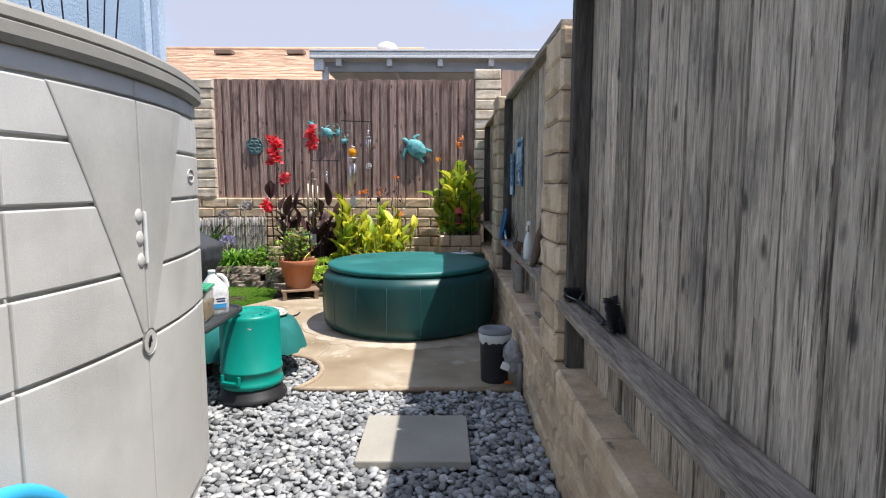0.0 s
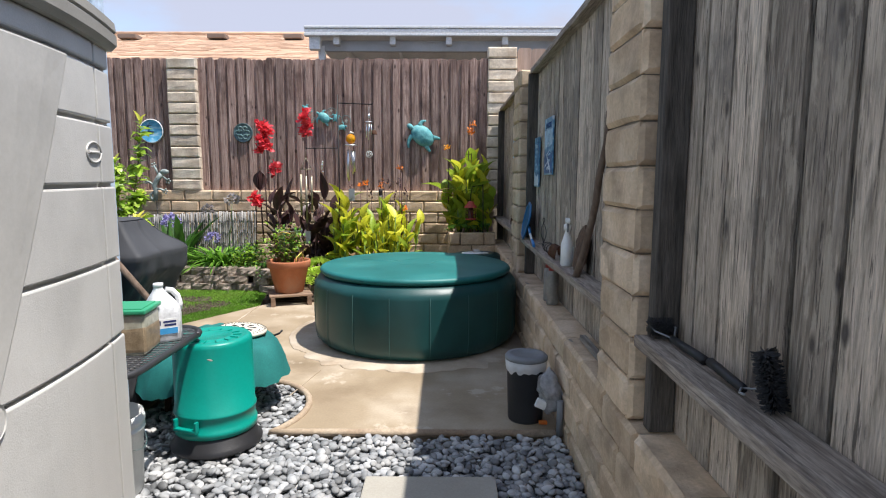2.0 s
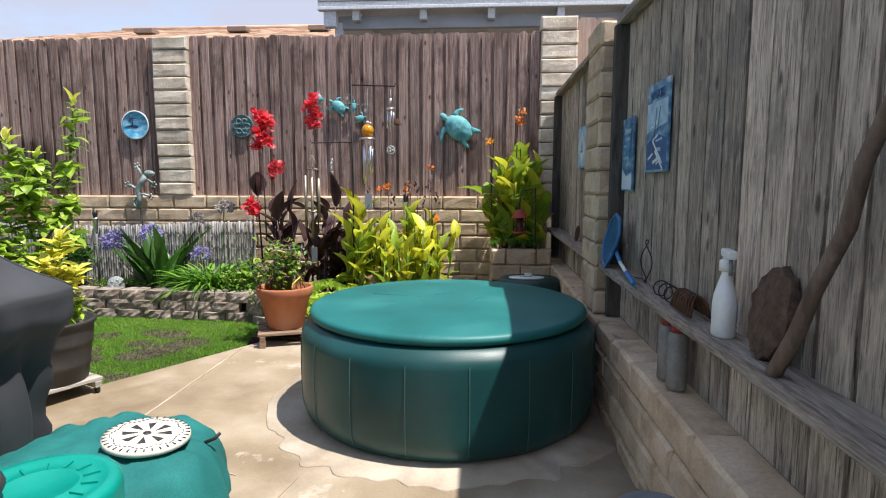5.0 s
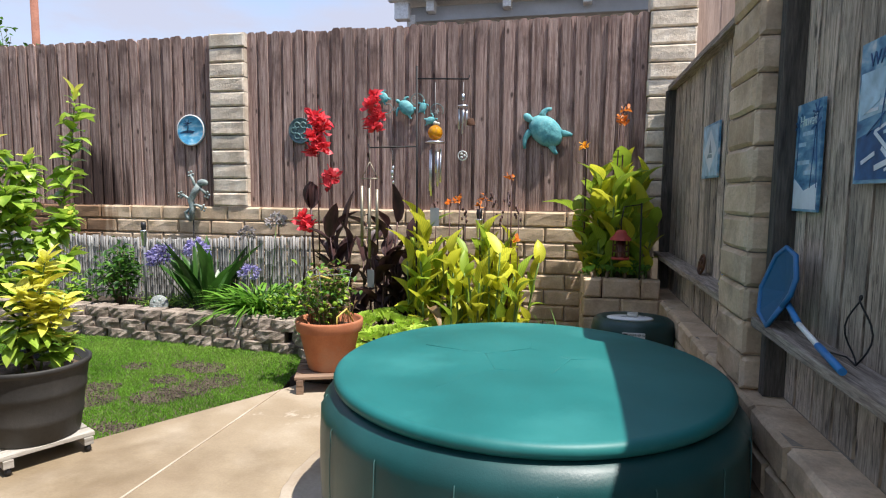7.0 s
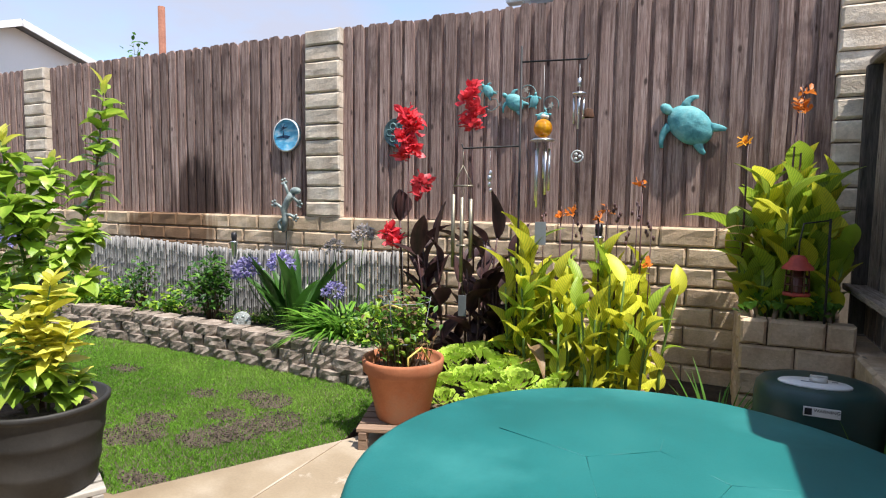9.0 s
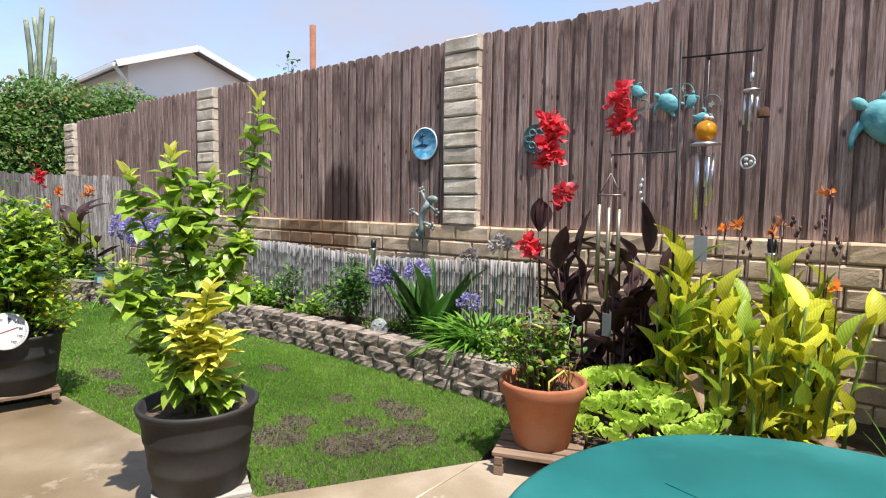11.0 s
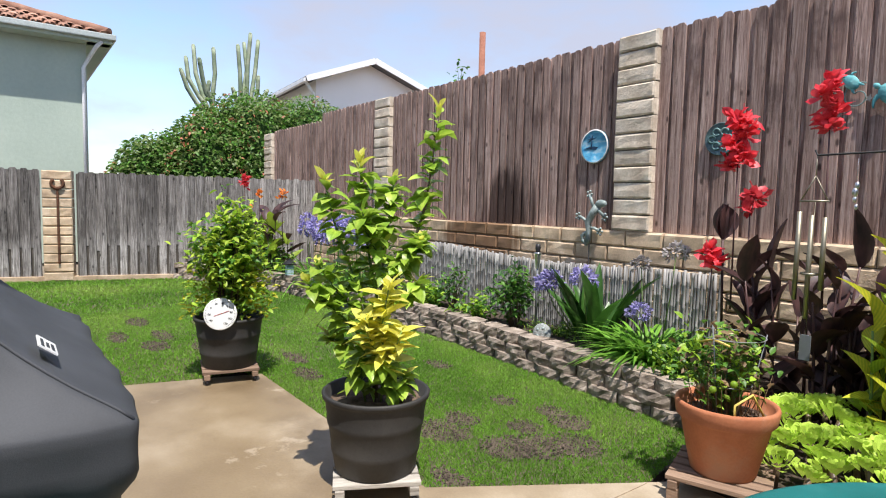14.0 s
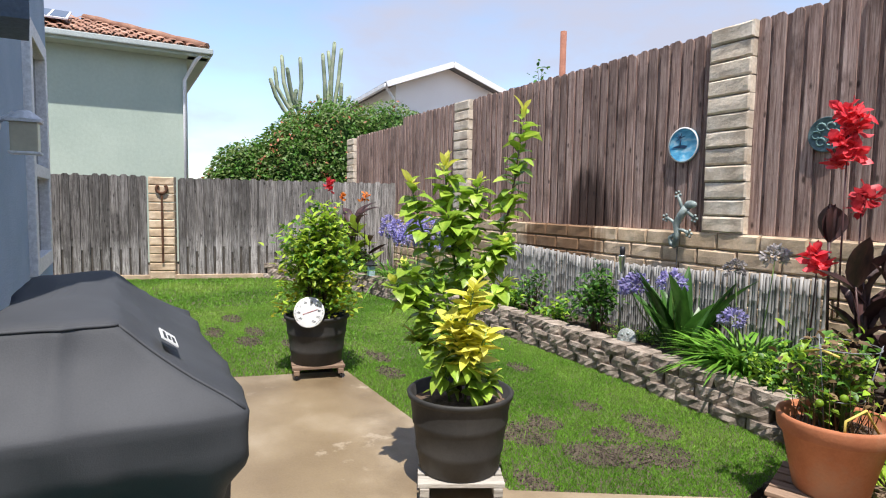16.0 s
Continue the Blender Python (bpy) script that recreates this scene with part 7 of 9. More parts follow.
def petals(bm, c, r, n, rg, cup=0.4, w=0.55):
    """A loose bloom of ruffled petals."""
    for i in range(n):
        yaw = rg.uniform(0, 6.28)
        pitch = rg.uniform(-0.3, 1.2)
        vs, fs = leaf_geo(r * rg.uniform(0.7, 1.2), r * w * rg.uniform(0.8, 1.3), rg.uniform(-0.3, 0.5), rg.uniform(-0.4, 0.6), 4, 0.6, wavy=0.08)
        m = aim(Vector(c) + Vector((rg.uniform(-1, 1), rg.uniform(-1, 1), rg.uniform(-1, 1))) * r * 0.25, yaw, pitch, rg.uniform(-1, 1))
        q = [bm.verts.new(m @ Vector(v)) for v in vs]
        for f in fs:
            bm.faces.new([q[k] for k in f]).smooth = True


def canna_clump(name, label, c, rx, ry, z0, h, stems, mats, stem_mat, seed, leaves=(5, 7), L=0.36, W=0.13, upright=1.05):
    """Upright stems that carry large paddle leaves."""
    rg = random.Random(seed)
    t = thing(name, label, "plant", Matrix.Translation((c[0], c[1], z0)))
    geos = [[leaf_mesh(m, L * rg.uniform(0.85, 1.15), W * rg.uniform(0.85, 1.2), rg.uniform(0.05, 0.5), rg.uniform(0.25, 0.7), 7, 0.42, curl=rg.uniform(-.2, .4), wavy=0.03) for _ in range(5)] for m in mats]
    for s in range(stems):
        a, k = rg.uniform(0, 6.28), math.sqrt(rg.random())
        x, y = rx * k * math.cos(a), ry * k * math.sin(a)
        hh = h * rg.uniform(0.62, 1.0) * (1.06 - 0.3 * k)
        lean = Vector((x * 0.15, y * 0.15, 0)) + Vector((rg.uniform(-.05, .05), rg.uniform(-.05, .05), 0))
        g = bmesh.new()
        pts = [(x + lean.x * u * u, y + lean.y * u * u, hh * 0.82 * u) for u in (0, 0.25, 0.5, 0.75, 1.0)]
        tube(g, pts, 0.013, 6, taper=0.006)
        part("stem", g, stem_mat, t, "", True)
        n = rg.randint(*leaves)
        yaw = rg.uniform(0, 6.28)
        for i in range(n):
            u = 0.12 + 0.86 * i / max(1, n - 1)
            p = Vector((x + lean.x * u * u, y + lean.y * u * u, hh * 0.82 * u))
            yaw += 2.4 + rg.uniform(-.5, .5)
            pitch = upright * rg.uniform(0.55, 1.15) * (0.75 + 0.35 * u)
            col = geos[min(len(geos) - 1, int(rg.random() ** 1.4 * len(geos)))]
            shared("leaf", rg.choice(col), t, aim(p, yaw, min(pitch, 1.45), rg.uniform(-.4, .4), rg.uniform(0.7, 1.1) * (1.0 - 0.25 * (1 - u) * 0.5)))
    return t


def canna_flower(parent, x, y, z0, z1, material, seed, r=0.06, n=16, stem=None, length=0.1, label="ruffled blooms on a tall stalk"):
    rg = random.Random(seed)
    g = bmesh.new()
    dx, dy = rg.uniform(-.04, .04), rg.uniform(-.03, .03)
    tube(g, [(x - dx, y - dy, z0), (x - dx * .4, y - dy * .4, (z0 + z1) / 2), (x, y, z1)], 0.008, 6, taper=0.004)
    for k in range(4):
        tube(g, [(x, y, z1 - 0.02 * k), (x + rg.uniform(-.02, .02), y + rg.uniform(-.02, .02), z1 + 0.05 - 0.02 * k)], 0.004, 5, taper=0.002)
    part("flower_stalk", g, stem or STEMP, parent, "", True)
    g = bmesh.new()
    for k in range(max(1, int(length / 0.045))):
        petals(g, (x + rg.uniform(-.03, .03), y + rg.uniform(-.03, .03), z1 - length * 0.5 + k * 0.045), r, n // 2 + 3, rg)
    part("flower", g, material, parent, label)


# yellow striped cannas before the back wall
t = canna_clump("canna_plants", "dense clump of yellow-green striped canna lilies in bloom", (-0.93, 8.30), 0.54, 0.34, 0.03, 1.30, 54, [YCANNA, YCANNA, GCANNA], STEMG, 11, (6, 8), 0.27, 0.105, 1.52)
for i, (x, z, m) in enumerate(((0.27, 1.51, ORPET), (0.05, 1.33, ORPET), (-0.16, 1.32, ORPET), (-0.24, 1.29, ORPET), (0.29, 1.0, ORPET), (0.02, 1.28, ORPET))):
    canna_flower(t, x, 0.1 - 0.03 * i, 0.4, z, m, 50 + i, 0.055, 8, STEMP, 0.05, "orange bloom on a thin stalk")
for i, (x, z) in enumerate(((-0.38, 1.28), (-0.12, 1.22), (0.18, 1.2), (0.33, 1.24), (0.12, 1.35), (0.24, 1.36))):
    g = bmesh.new()
    tube(g, [(x, 0.05, 0.4), (x + 0.01, 0.06, z)], 0.006, 5, taper=0.003)
    rg = random.Random(i)
    for k in range(6):
        ball(g, (x + rg.uniform(-.025, .025), 0.06 + rg.uniform(-.02, .02), z - 0.02 * k), 0.011, 1, (1, 1, 1.7))
    part("seed_stalk", g, STEMP, t, "spent reddish seed stalk", True)
g = bmesh.new()
rg = random.Random(5)
for x, y, z in ((-0.42, -0.2, 0.30), (0.1, -0.3, 0.16), (-0.35, -0.3, 0.42), (0.28, -0.28, 0.2), (-0.45, -0.15, 0.12)):
    vs, fs = leaf_geo(0.22, 0.09, 0.9, 0.9, 6, 0.4, wavy=0.12)
    m = aim((x, y, z), rg.uniform(3.5, 6), 0.2)
    q = [g.verts.new(m @ Vector(v)) for v in vs]
    for f in fs:
        g.faces.new([q[k] for k in f])
part("withered_leaves", g, BROWNLEAF, t, "curled brown withered leaves")

# a few taller stems at the side of that clump
canna_clump("canna_plants", "tall yellow-green striped canna lilies beside the dark ones", (-1.40, 8.22), 0.16, 0.16, 0.04, 1.62, 8, [YCANNA, GCANNA], STEMG, 13, (7, 8), 0.30, 0.118, 1.40)
# corner cannas in the planter
t = canna_clump("canna_plants", "green and yellow striped canna lilies in the corner planter", (0.24, 8.74), 0.28, 0.22, 0.62, 1.28, 30, [YCANNA, GCANNA, GCANNA], STEMG, 21, (8, 10), 0.31, 0.14, 1.50)
canna_flower(t, -0.29, -0.14, 0.4, 1.21, YELPET, 61, 0.06, 12, STEMP, 0.08, "amber-orange bloom on a thin stalk")
canna_flower(t, -0.02, -0.1, 0.5, 1.42, ORPET, 62, 0.06, 14, STEMP, 0.13, "orange bloom on a thin stalk")
canna_flower(t, 0.01, -0.07, 0.5, 1.50, ORPET, 63, 0.055, 10, STEMP, 0.05, "orange bloom on a thin stalk")
for i in range(5):
    g = bmesh.new()
    vs, fs = leaf_geo(0.34, 0.03, 0.5, 0.3, 5)
    m = aim((-0.2, -0.15, 0.4 + 0.05 * i), 2.5 + i * 0.35, 0.5)
    q = [g.verts.new(m @ Vector(v)) for v in vs]
    for f in fs:
        g.faces.new([q[k] for k in f])
    part("dry_leaf", g, BROWNLEAF, t, "thin dry leaf")


def rosette(name, label, c, z, r, n, material, seed, group=""):
    rg = random.Random(seed)
    t = thing(name, label, "succulent", Matrix.Translation((c[0], c[1], z)) @ Matrix.Rotation(rg.uniform(-.35, .35), 4, "X") @ Matrix.Rotation(rg.uniform(-.3, .3), 4, "Y"), group)
    me = [leaf_mesh(material, 1.0, w_, -0.16, 0.30, 5, 0.70) for w_ in (0.80, 0.90)]
    for i in range(n):
        u = (i + 0.6) / n
        el = 1.45 - 1.10 * u ** 1.2
        s = r * (0.24 + 0.34 * u)
        yaw = i * 2.39996 + rg.uniform(-.12, .12)
        d = max(0.0, r * u ** 0.7 - s * math.cos(el)) * 0.9
        shared("leaf", me[i % 2], t, aim((d * math.cos(yaw), d * math.sin(yaw), 0.30 * r * (1 - u)), yaw, el, rg.uniform(-.15, .15), s))
    g = bmesh.new()
    tube(g, [(0, 0, 0.02), (0, 0, -min(z, 0.16))], 0.016, 6)
    part("stem", g, STEMB, t)
    return t


rg = random.Random(8)
SP = [(-1.70, 8.16, .15), (-1.5, 8.2, .14), (-1.32, 7.9, .13), (-1.12, 7.64, .12), (-1.5, 7.66, .12), (-1.70, 7.8, .12), (-1.93, 7.86, .13), (-1.78, 7.62, .12), (-1.80, 7.94, .15), (-1.60, 7.72, .15), (-1.58, 8.02, .16), (-1.42, 7.80, .12), (-1.40, 8.05, .13), (-1.27, 7.75, .14), (-1.24, 8.0, .13), (-1.08, 7.78, .12), (-1.05, 7.96, .11), (-1.66, 7.50, .1), (-1.44, 7.56, .12), (-1.20, 7.56, .1), (-0.92, 7.66, .1), (-1.9, 7.66, .1)]
SP += [(-1.86, 8.10, .12), (-1.70, 7.64, .11), (-1.55, 7.86, .12), (-1.33, 7.66, .11), (-1.50, 7.45, .10), (-1.30, 7.46, .09), (-1.74, 8.04, .11), (-1.46, 7.94, .10)]
for i, (x, y, r) in enumerate(SP):
    rosette("succulent", "lime-green succulent rosette in the planting bed", (x, y), 0.17 + 0.2 * (y - 7.5) + rg.uniform(0, .05), r * 1.12, 34, SUCC, 400 + i, "succulent rosettes")
for i, (x, y, z) in enumerate(((0.02, 8.50, .72), (0.15, 8.49, .73), (0.29, 8.50, .72), (0.43, 8.50, .73), (0.22, 8.6, .78), (0.08, 8.6, .78), (0.36, 8.6, .78))):
    rosette("succulent", "green leafy rosette spilling over the block planter", (x, y), z, 0.12, 18, MIDLEAF, 440 + i, "planter rosettes")
for i, (x, y) in enumerate(((-0.38, 7.75), (-0.30, 7.95), (-0.5, 7.9))):
    rosette("succulent", "broad green rosette beside the pump unit", (x, y), 0.12, 0.14, 14, MIDLEAF, 460 + i, "leafy rosettes")

# dark-leaved red cannas
t = canna_clump("dark_canna", "dark purple-leaved canna lilies with red blooms", (-1.98, 8.47), 0.48, 0.24, 0.05, 1.48, 20, [DARKCANNA, DARKCANNA], STEMP, 31, (6, 7), 0.33, 0.14, 1.3)
canna_flower(t, -0.46, 0.0, 0.7, 1.86, REDPET, 71, 0.10, 30, STEMP, 0.36, "large red ruffled blooms")
canna_flower(t, 0.10, -0.05, 0.8, 2.06, REDPET, 72, 0.085, 24, STEMP, 0.34, "tall red bloom spike")
canna_flower(t, -0.32, -0.08, 0.6, 1.47, REDPET, 73, 0.095, 24, STEMP, 0.16, "red ruffled bloom")
canna_flower(t, -0.56, -0.06, 0.4, 1.08, REDPET, 74, 0.095, 24, STEMP, 0.16, "red ruffled bloom")
g = bmesh.new()
for s in (0, 1, 2):
    vs, fs = leaf_geo(0.24, 0.17, -0.25, 1.0, 6, 0.5)
    m = aim((-0.53, 0.0, 1.17), 0.6 + 2.2 * s, 1.25)
    q = [g.verts.new(m @ Vector(v)) for v in vs]
    for f in fs:
        g.faces.new([q[k] for k in f]).smooth = True
tube(g, [(-0.5, 0, 0.5), (-0.53, 0, 1.18)], 0.01, 6)
part("unfurling_leaf", g, DARKCANNA, t, "cupped dark leaf unfurling")


# agapanthus
def strap_clump(name, label, c, z0, r, n, L, material, seed, w=0.026, flowers=(), pitch=(0.5, 1.35), droop=(0.5, 1.1)):
    rg = random.Random(seed)
    t = thing(name, label, "plant", Matrix.Translation((c[0], c[1], z0)))
    ms = [leaf_mesh(material, L * rg.uniform(0.8, 1.15), w, rg.uniform(*droop), 0.5, 8, 0.4) for _ in range(7)]
    for i in range(n):
        a, k = rg.uniform(0, 6.28), math.sqrt(rg.random())
        shared("leaf", rg.choice(ms), t, aim((r * k * math.cos(a), r * k * math.sin(a), 0), a + rg.uniform(-.7, .7), rg.uniform(*pitch), rg.uniform(-.3, .3), rg.uniform(.75, 1.1)))
    for i, (x, y, z, fr, m) in enumerate(flowers):
        umbel(t, x, y, z, fr * 1.2, m, seed * 10 + i)
    return t


def umbel(t, x, y, z, fr, m, seed):
    rg = random.Random(seed)
    g = bmesh.new()
    tube(g, [(x * 0.4, y * 0.4, 0.05), (x * 0.8, y * 0.8, z * 0.6), (x, y, z)], 0.006, 6, taper=0.004)
    part("flower_stalk", g, STEMG, t, "", True)
    items = []
    for k in range(60):
        th, ph = rg.uniform(0, 6.28), rg.uniform(-0.5, 1.4)
        d = Vector((math.cos(th) * math.cos(ph), math.sin(th) * math.cos(ph), math.sin(ph)))
        p = Vector((x, y, z)) + d * fr * rg.uniform(0.5, 0.85)
        for j in range(3):
            items.append((aim(p, th + rg.uniform(-.8, .8), ph + rg.uniform(-.8, .8), rg.uniform(-2, 2)), leaf_geo(fr * 0.42, fr * 0.20, 0.3, 0.3, 3), 0))
    merged("flower_head", items, [m], t, "round lilac flower head" if m is LILAC else "dry spent flower head", "stuff")


strap_clump("agapanthus", "arching green agapanthus clump with lilac flower heads", (-3.08, 8.56), 0.22, 0.25, 260, 0.43, STRAP, 41, 0.036,
            [(-0.08, -0.08, 0.37, 0.085, LILAC), (0.17, 0.0, 0.87, 0.085, DRYHEAD), (-0.20, 0.1, 0.74, 0.07, DRYHEAD)], (0.65, 1.4), (0.55, 0.95))
t = strap_clump("bird_of_paradise_plant", "spiky dark green broad-leaved plant with upright leaves", (-3.74, 8.66), 0.22, 0.12, 26, 0.88, DEEPLEAF, 43, 0.125,
                [(-0.29, -0.26, 0.52, 0.105, LILAC), (-0.38, -0.24, 0.49, 0.09, LILAC), (0.08, -0.26, 0.59, 0.10, LILAC)], (0.9, 1.45), (0.05, 0.3))
for i, (x, y, sc) in enumerate(((-8.3, 8.35, 1), (-8.9, 8.3, 1.1), (-7.6, 8.4, 1))):
    strap_clump("agapanthus", "tall agapanthus clump with lilac flower heads", (x, y), 0.2, 0.22, 60, 0.6 * sc, STRAP, 45 + i, 0.03,
                [(rnd.uniform(-.3, .3), rnd.uniform(-.25, .1), rnd.uniform(0.62, 0.92), 0.11, LILAC) for _ in range(6)])
t = strap_clump("onion_grass", "thin blue-green spiky leaves beside the pump unit", (-0.16, 7.98), 0.03, 0.08, 26, 0.46, MIDLEAF, 49, 0.016, (), (1.0, 1.5), (0.02, 0.3))
strap_clump("onion_grass", "thin green spiky leaves beside the low wall", (0.50, 7.55), 0.03, 0.05, 18, 0.42, MIDLEAF, 50, 0.016, (), (1.0, 1.5), (0.02, 0.3))


# bushes
def bush(name, label, c, z0, r, h, stems, leaves, mats, seed, L=0.05, W=0.026, stem_mat=None, fill=0.6, category="bush"):
    rg = random.Random(seed)
    t = thing(name, label, category, Matrix.Translation((c[0], c[1], z0)))
    g = bmesh.new()
    tips = []
    for s in range(stems):
        a, k = rg.uniform(0, 6.28), rg.uniform(0.1, 1)
        p0 = Vector((0.15 * r * math.cos(a), 0.15 * r * math.sin(a), 0))
        p3 = Vector((r * k * math.cos(a), r * k * math.sin(a), h * rg.uniform(0.55, 1.0) * (1.1 - 0.4 * k)))
        p1 = p0.lerp(p3, 0.4) + Vector((0, 0, 0.12 * h))
        pts = [p0, p1, p0.lerp(p3, 0.75) + Vector((rg.uniform(-.1, .1) * r, rg.uniform(-.1, .1) * r, 0.05 * h)), p3]
        tube(g, pts, 0.007, 5, taper=0.002)
        tips.append(pts)
    part("branchwork", g, stem_mat or STEMB, t, "", True)["kind"] = "stuff"
    geos = [leaf_geo(L * rg.uniform(.8, 1.2), W * rg.uniform(.8, 1.2), rg.uniform(0, .5), 0.4, 3) for _ in range(5)]
    items = []
    for i in range(leaves):
        pts = rg.choice(tips)
        u = 1 - (1 - fill * 0) * rg.random() ** 1.3 * 0.85
        k = min(2, int(u * 3))
        p = pts[k].lerp(pts[k + 1], u * 3 - k) + Vector((rg.gauss(0, 1), rg.gauss(0, 1), rg.gauss(0, 1))) * L * 0.9
        if p.z < 0.01:
            p.z = 0.02
        items.append((aim(p, rg.uniform(0, 6.28), rg.uniform(-0.5, 1.1), rg.uniform(-.6, .6)), rg.choice(geos), rg.randrange(len(mats))))
    merged("foliage", items, mats, t)
    return t


IS = lambda n, cols, tr=0.38: leafmat(n, cols, rand=0.0, island=0.3, translucent=tr)
B_MID, B_DEEP, B_LIME, B_YEL = IS("bush_mid", [(0.06, 0.17, 0.02), (0.13, 0.28, 0.04)]), IS("bush_deep", [(0.03, 0.09, 0.018), (0.06, 0.16, 0.03)]), IS("bush_lime", [(0.22, 0.40, 0.03), (0.36, 0.52, 0.05)]), IS("bush_yellow", [(0.50, 0.50, 0.03), (0.62, 0.58, 0.06)])
B_CITRUS = IS("citrus_leaf", [(0.30, 0.44, 0.04), (0.46, 0.58, 0.07)], 0.42)
B_DRY = IS("bush_dry", [(0.16, 0.10, 0.05), (0.28, 0.19, 0.10)])
bush("shrub", "small dark green leafy shrub in the raised bed", (-4.62, 8.52), 0.21, 0.26, 0.64, 16, 620, [B_MID, B_DEEP], 81, 0.07, 0.03)
bush("shrub", "thin open green shrub before the bamboo screen", (-5.75, 8.6), 0.21, 0.2, 0.62, 9, 200, [B_MID, B_DEEP], 82, 0.06, 0.028)
bush("ground_cover", "bright lime-green low leaves in the raised bed", (-6.1, 8.45), 0.20, 0.42, 0.26, 22, 520, [B_LIME, B_MID], 83, 0.07, 0.045, STEMG, category="plant")
bush("ground_cover", "bright green low leaves in the raised bed", (-5.2, 8.5), 0.20, 0.3, 0.22, 14, 260, [B_LIME, B_MID], 84, 0.06, 0.04, STEMG, category="plant")
bush("ground_cover", "fine green ground cover in the raised bed", (-4.2, 8.65), 0.20, 0.45, 0.09, 30, 900, [B_LIME, B_MID], 85, 0.03, 0.012, STEMG, category="plant")
bush("ground_cover", "pale green leaves spilling by the terracotta pot", (-2.62, 8.28), 0.20, 0.26, 0.34, 16, 320, [B_MID, B_LIME], 86, 0.05, 0.035, STEMG, category="plant")
bush("ground_cover", "pale green leaves at the end of the low wall", (-2.32, 8.05), 0.1, 0.22, 0.3, 12, 200, [B_MID, B_DEEP], 87, 0.05, 0.035, STEMG, category="plant")
bush("shrub", "dense green shrub in the far bed", (-7.0, 8.5), 0.2, 0.34, 0.6, 18, 500, [B_MID, B_DEEP], 88, 0.07, 0.03)
bush("shrub", "low green shrub in the far corner of the bed", (-9.9, 7.95), 0.15, 0.4, 0.55, 18, 500, [B_MID, B_DEEP, B_LIME], 89, 0.08, 0.035)
t = canna_clump("canna_plants", "green canna lilies with red blooms in the far corner", (-10.1, 8.0), 0.5, 0.3, 0.15, 1.40, 13, [GCANNA, DARKCANNA, DARKCANNA], STEMP, 91, (5, 6), 0.45, 0.15, 1.1)
canna_flower(t, -0.35, -0.3, 0.5, 1.62, REDPET, 92, 0.09, 16, STEMP, 0.26, "red bloom spike")
canna_flower(t, 0.12, -0.2, 0.5, 1.40, ORPET, 93, 0.08, 10, STEMP, 0.1, "orange bloom")
canna_flower(t, 0.45, 0.05, 0.5, 1.38, ORPET, 94, 0.08, 10, STEMP, 0.14, "orange bloom")
canna_flower(t, -0.05, -0.25, 0.5, 1.18, ORPET, 95, 0.07, 8, STEMP, 0.06, "orange bloom")
t = thing("birdhouse", "tiny pale blue wooden birdhouse standing on the low wall", "birdhouse", Matrix.Translation((-8.95, 7.9, 0.28)))
g = bmesh.new()
box(g, (0, 0, 0.08), (0.1, 0.1, 0.16), 0.004)
part("body", g, plain("birdhouse_blue", (0.35, 0.5, 0.55), 0.7), t)
g = bmesh.new()
prism(g, [(-0.08, -0.08), (0.08, -0.08), (0.08, 0.08), (-0.08, 0.08)], 0.16, 0.18)
lathe(g, [(0.1, 0.18), (0.0, 0.26)], 4)
part("roof", g, BLACKPL, t)

# tomato in the terracotta pot
t = bush("tomato_plant", "half-withered tomato plant in the terracotta pot", P3, 0.417, 0.26, 0.50, 22, 520, [B_MID, B_LIME, B_DRY], 96, 0.05, 0.03, STEMG, category="plant")
g = bmesh.new()
rg = random.Random(3)
for i in range(60):
    a, k = rg.uniform(0, 6.28), rg.uniform(0.02, 0.18)
    p = Vector((k * math.cos(a), k * math.sin(a), rg.uniform(0, .02)))
    tube(g, [p, p + Vector((rg.uniform(-.05, .05), rg.uniform(-.05, .05), rg.uniform(.1, .26)))], 0.003, 4, taper=0.0012)
part("dry_growth", g, B_DRY, t, "dry brown stems")
g = bmesh.new()
for p in ((-0.12, -0.1, 0.36), (0.1, -0.14, 0.2), (0.02, -0.18, 0.16), (-0.1, -0.12, 0.34)):
    g = bmesh.new()
    ball(g, p, 0.018, 2)
    part("tomato", g, LIMELEAF, t, "small green tomato", True)
g = bmesh.new()
tube(g, [(0.12, -0.16, 0.0), (0.14, -0.2, 0.12), (0.17, -0.1, 0.16), (0.19, 0, 0.03)], 0.006, 6)
TIE = plain("yellow_tie", (0.65, 0.5, 0.12), 0.5)
part("tie", g, TIE, t, "yellow plastic tie")
g = bmesh.new()
tube(g, [(-0.1, -0.1, 0.36), (-0.02, -0.12, 0.39), (0.06, -0.12, 0.37)], 0.006, 6)
part("tie", g, TIE, t, "yellow plastic tie")
t = thing("tomato_cage", "thin galvanised wire cage round the tomato plant", "tomato cage", Matrix.Translation((*P3, 0.417)))
for z, r in ((0.16, 0.11), (0.40, 0.16)):
    g = bmesh.new()
    tube(g, [(r * math.cos(a * math.pi / 14), r * math.sin(a * math.pi / 14), z) for a in range(29)], 0.0025, 5)
    part("ring", g, GREYPL, t)
for k in range(3):
    a = 2.1 * k + 0.5
    g = bmesh.new()
    tube(g, [(0.08 * math.cos(a), 0.08 * math.sin(a), -0.02), (0.16 * math.cos(a), 0.16 * math.sin(a), 0.42)], 0.0025, 5)
    part("wire", g, GREYPL, t)


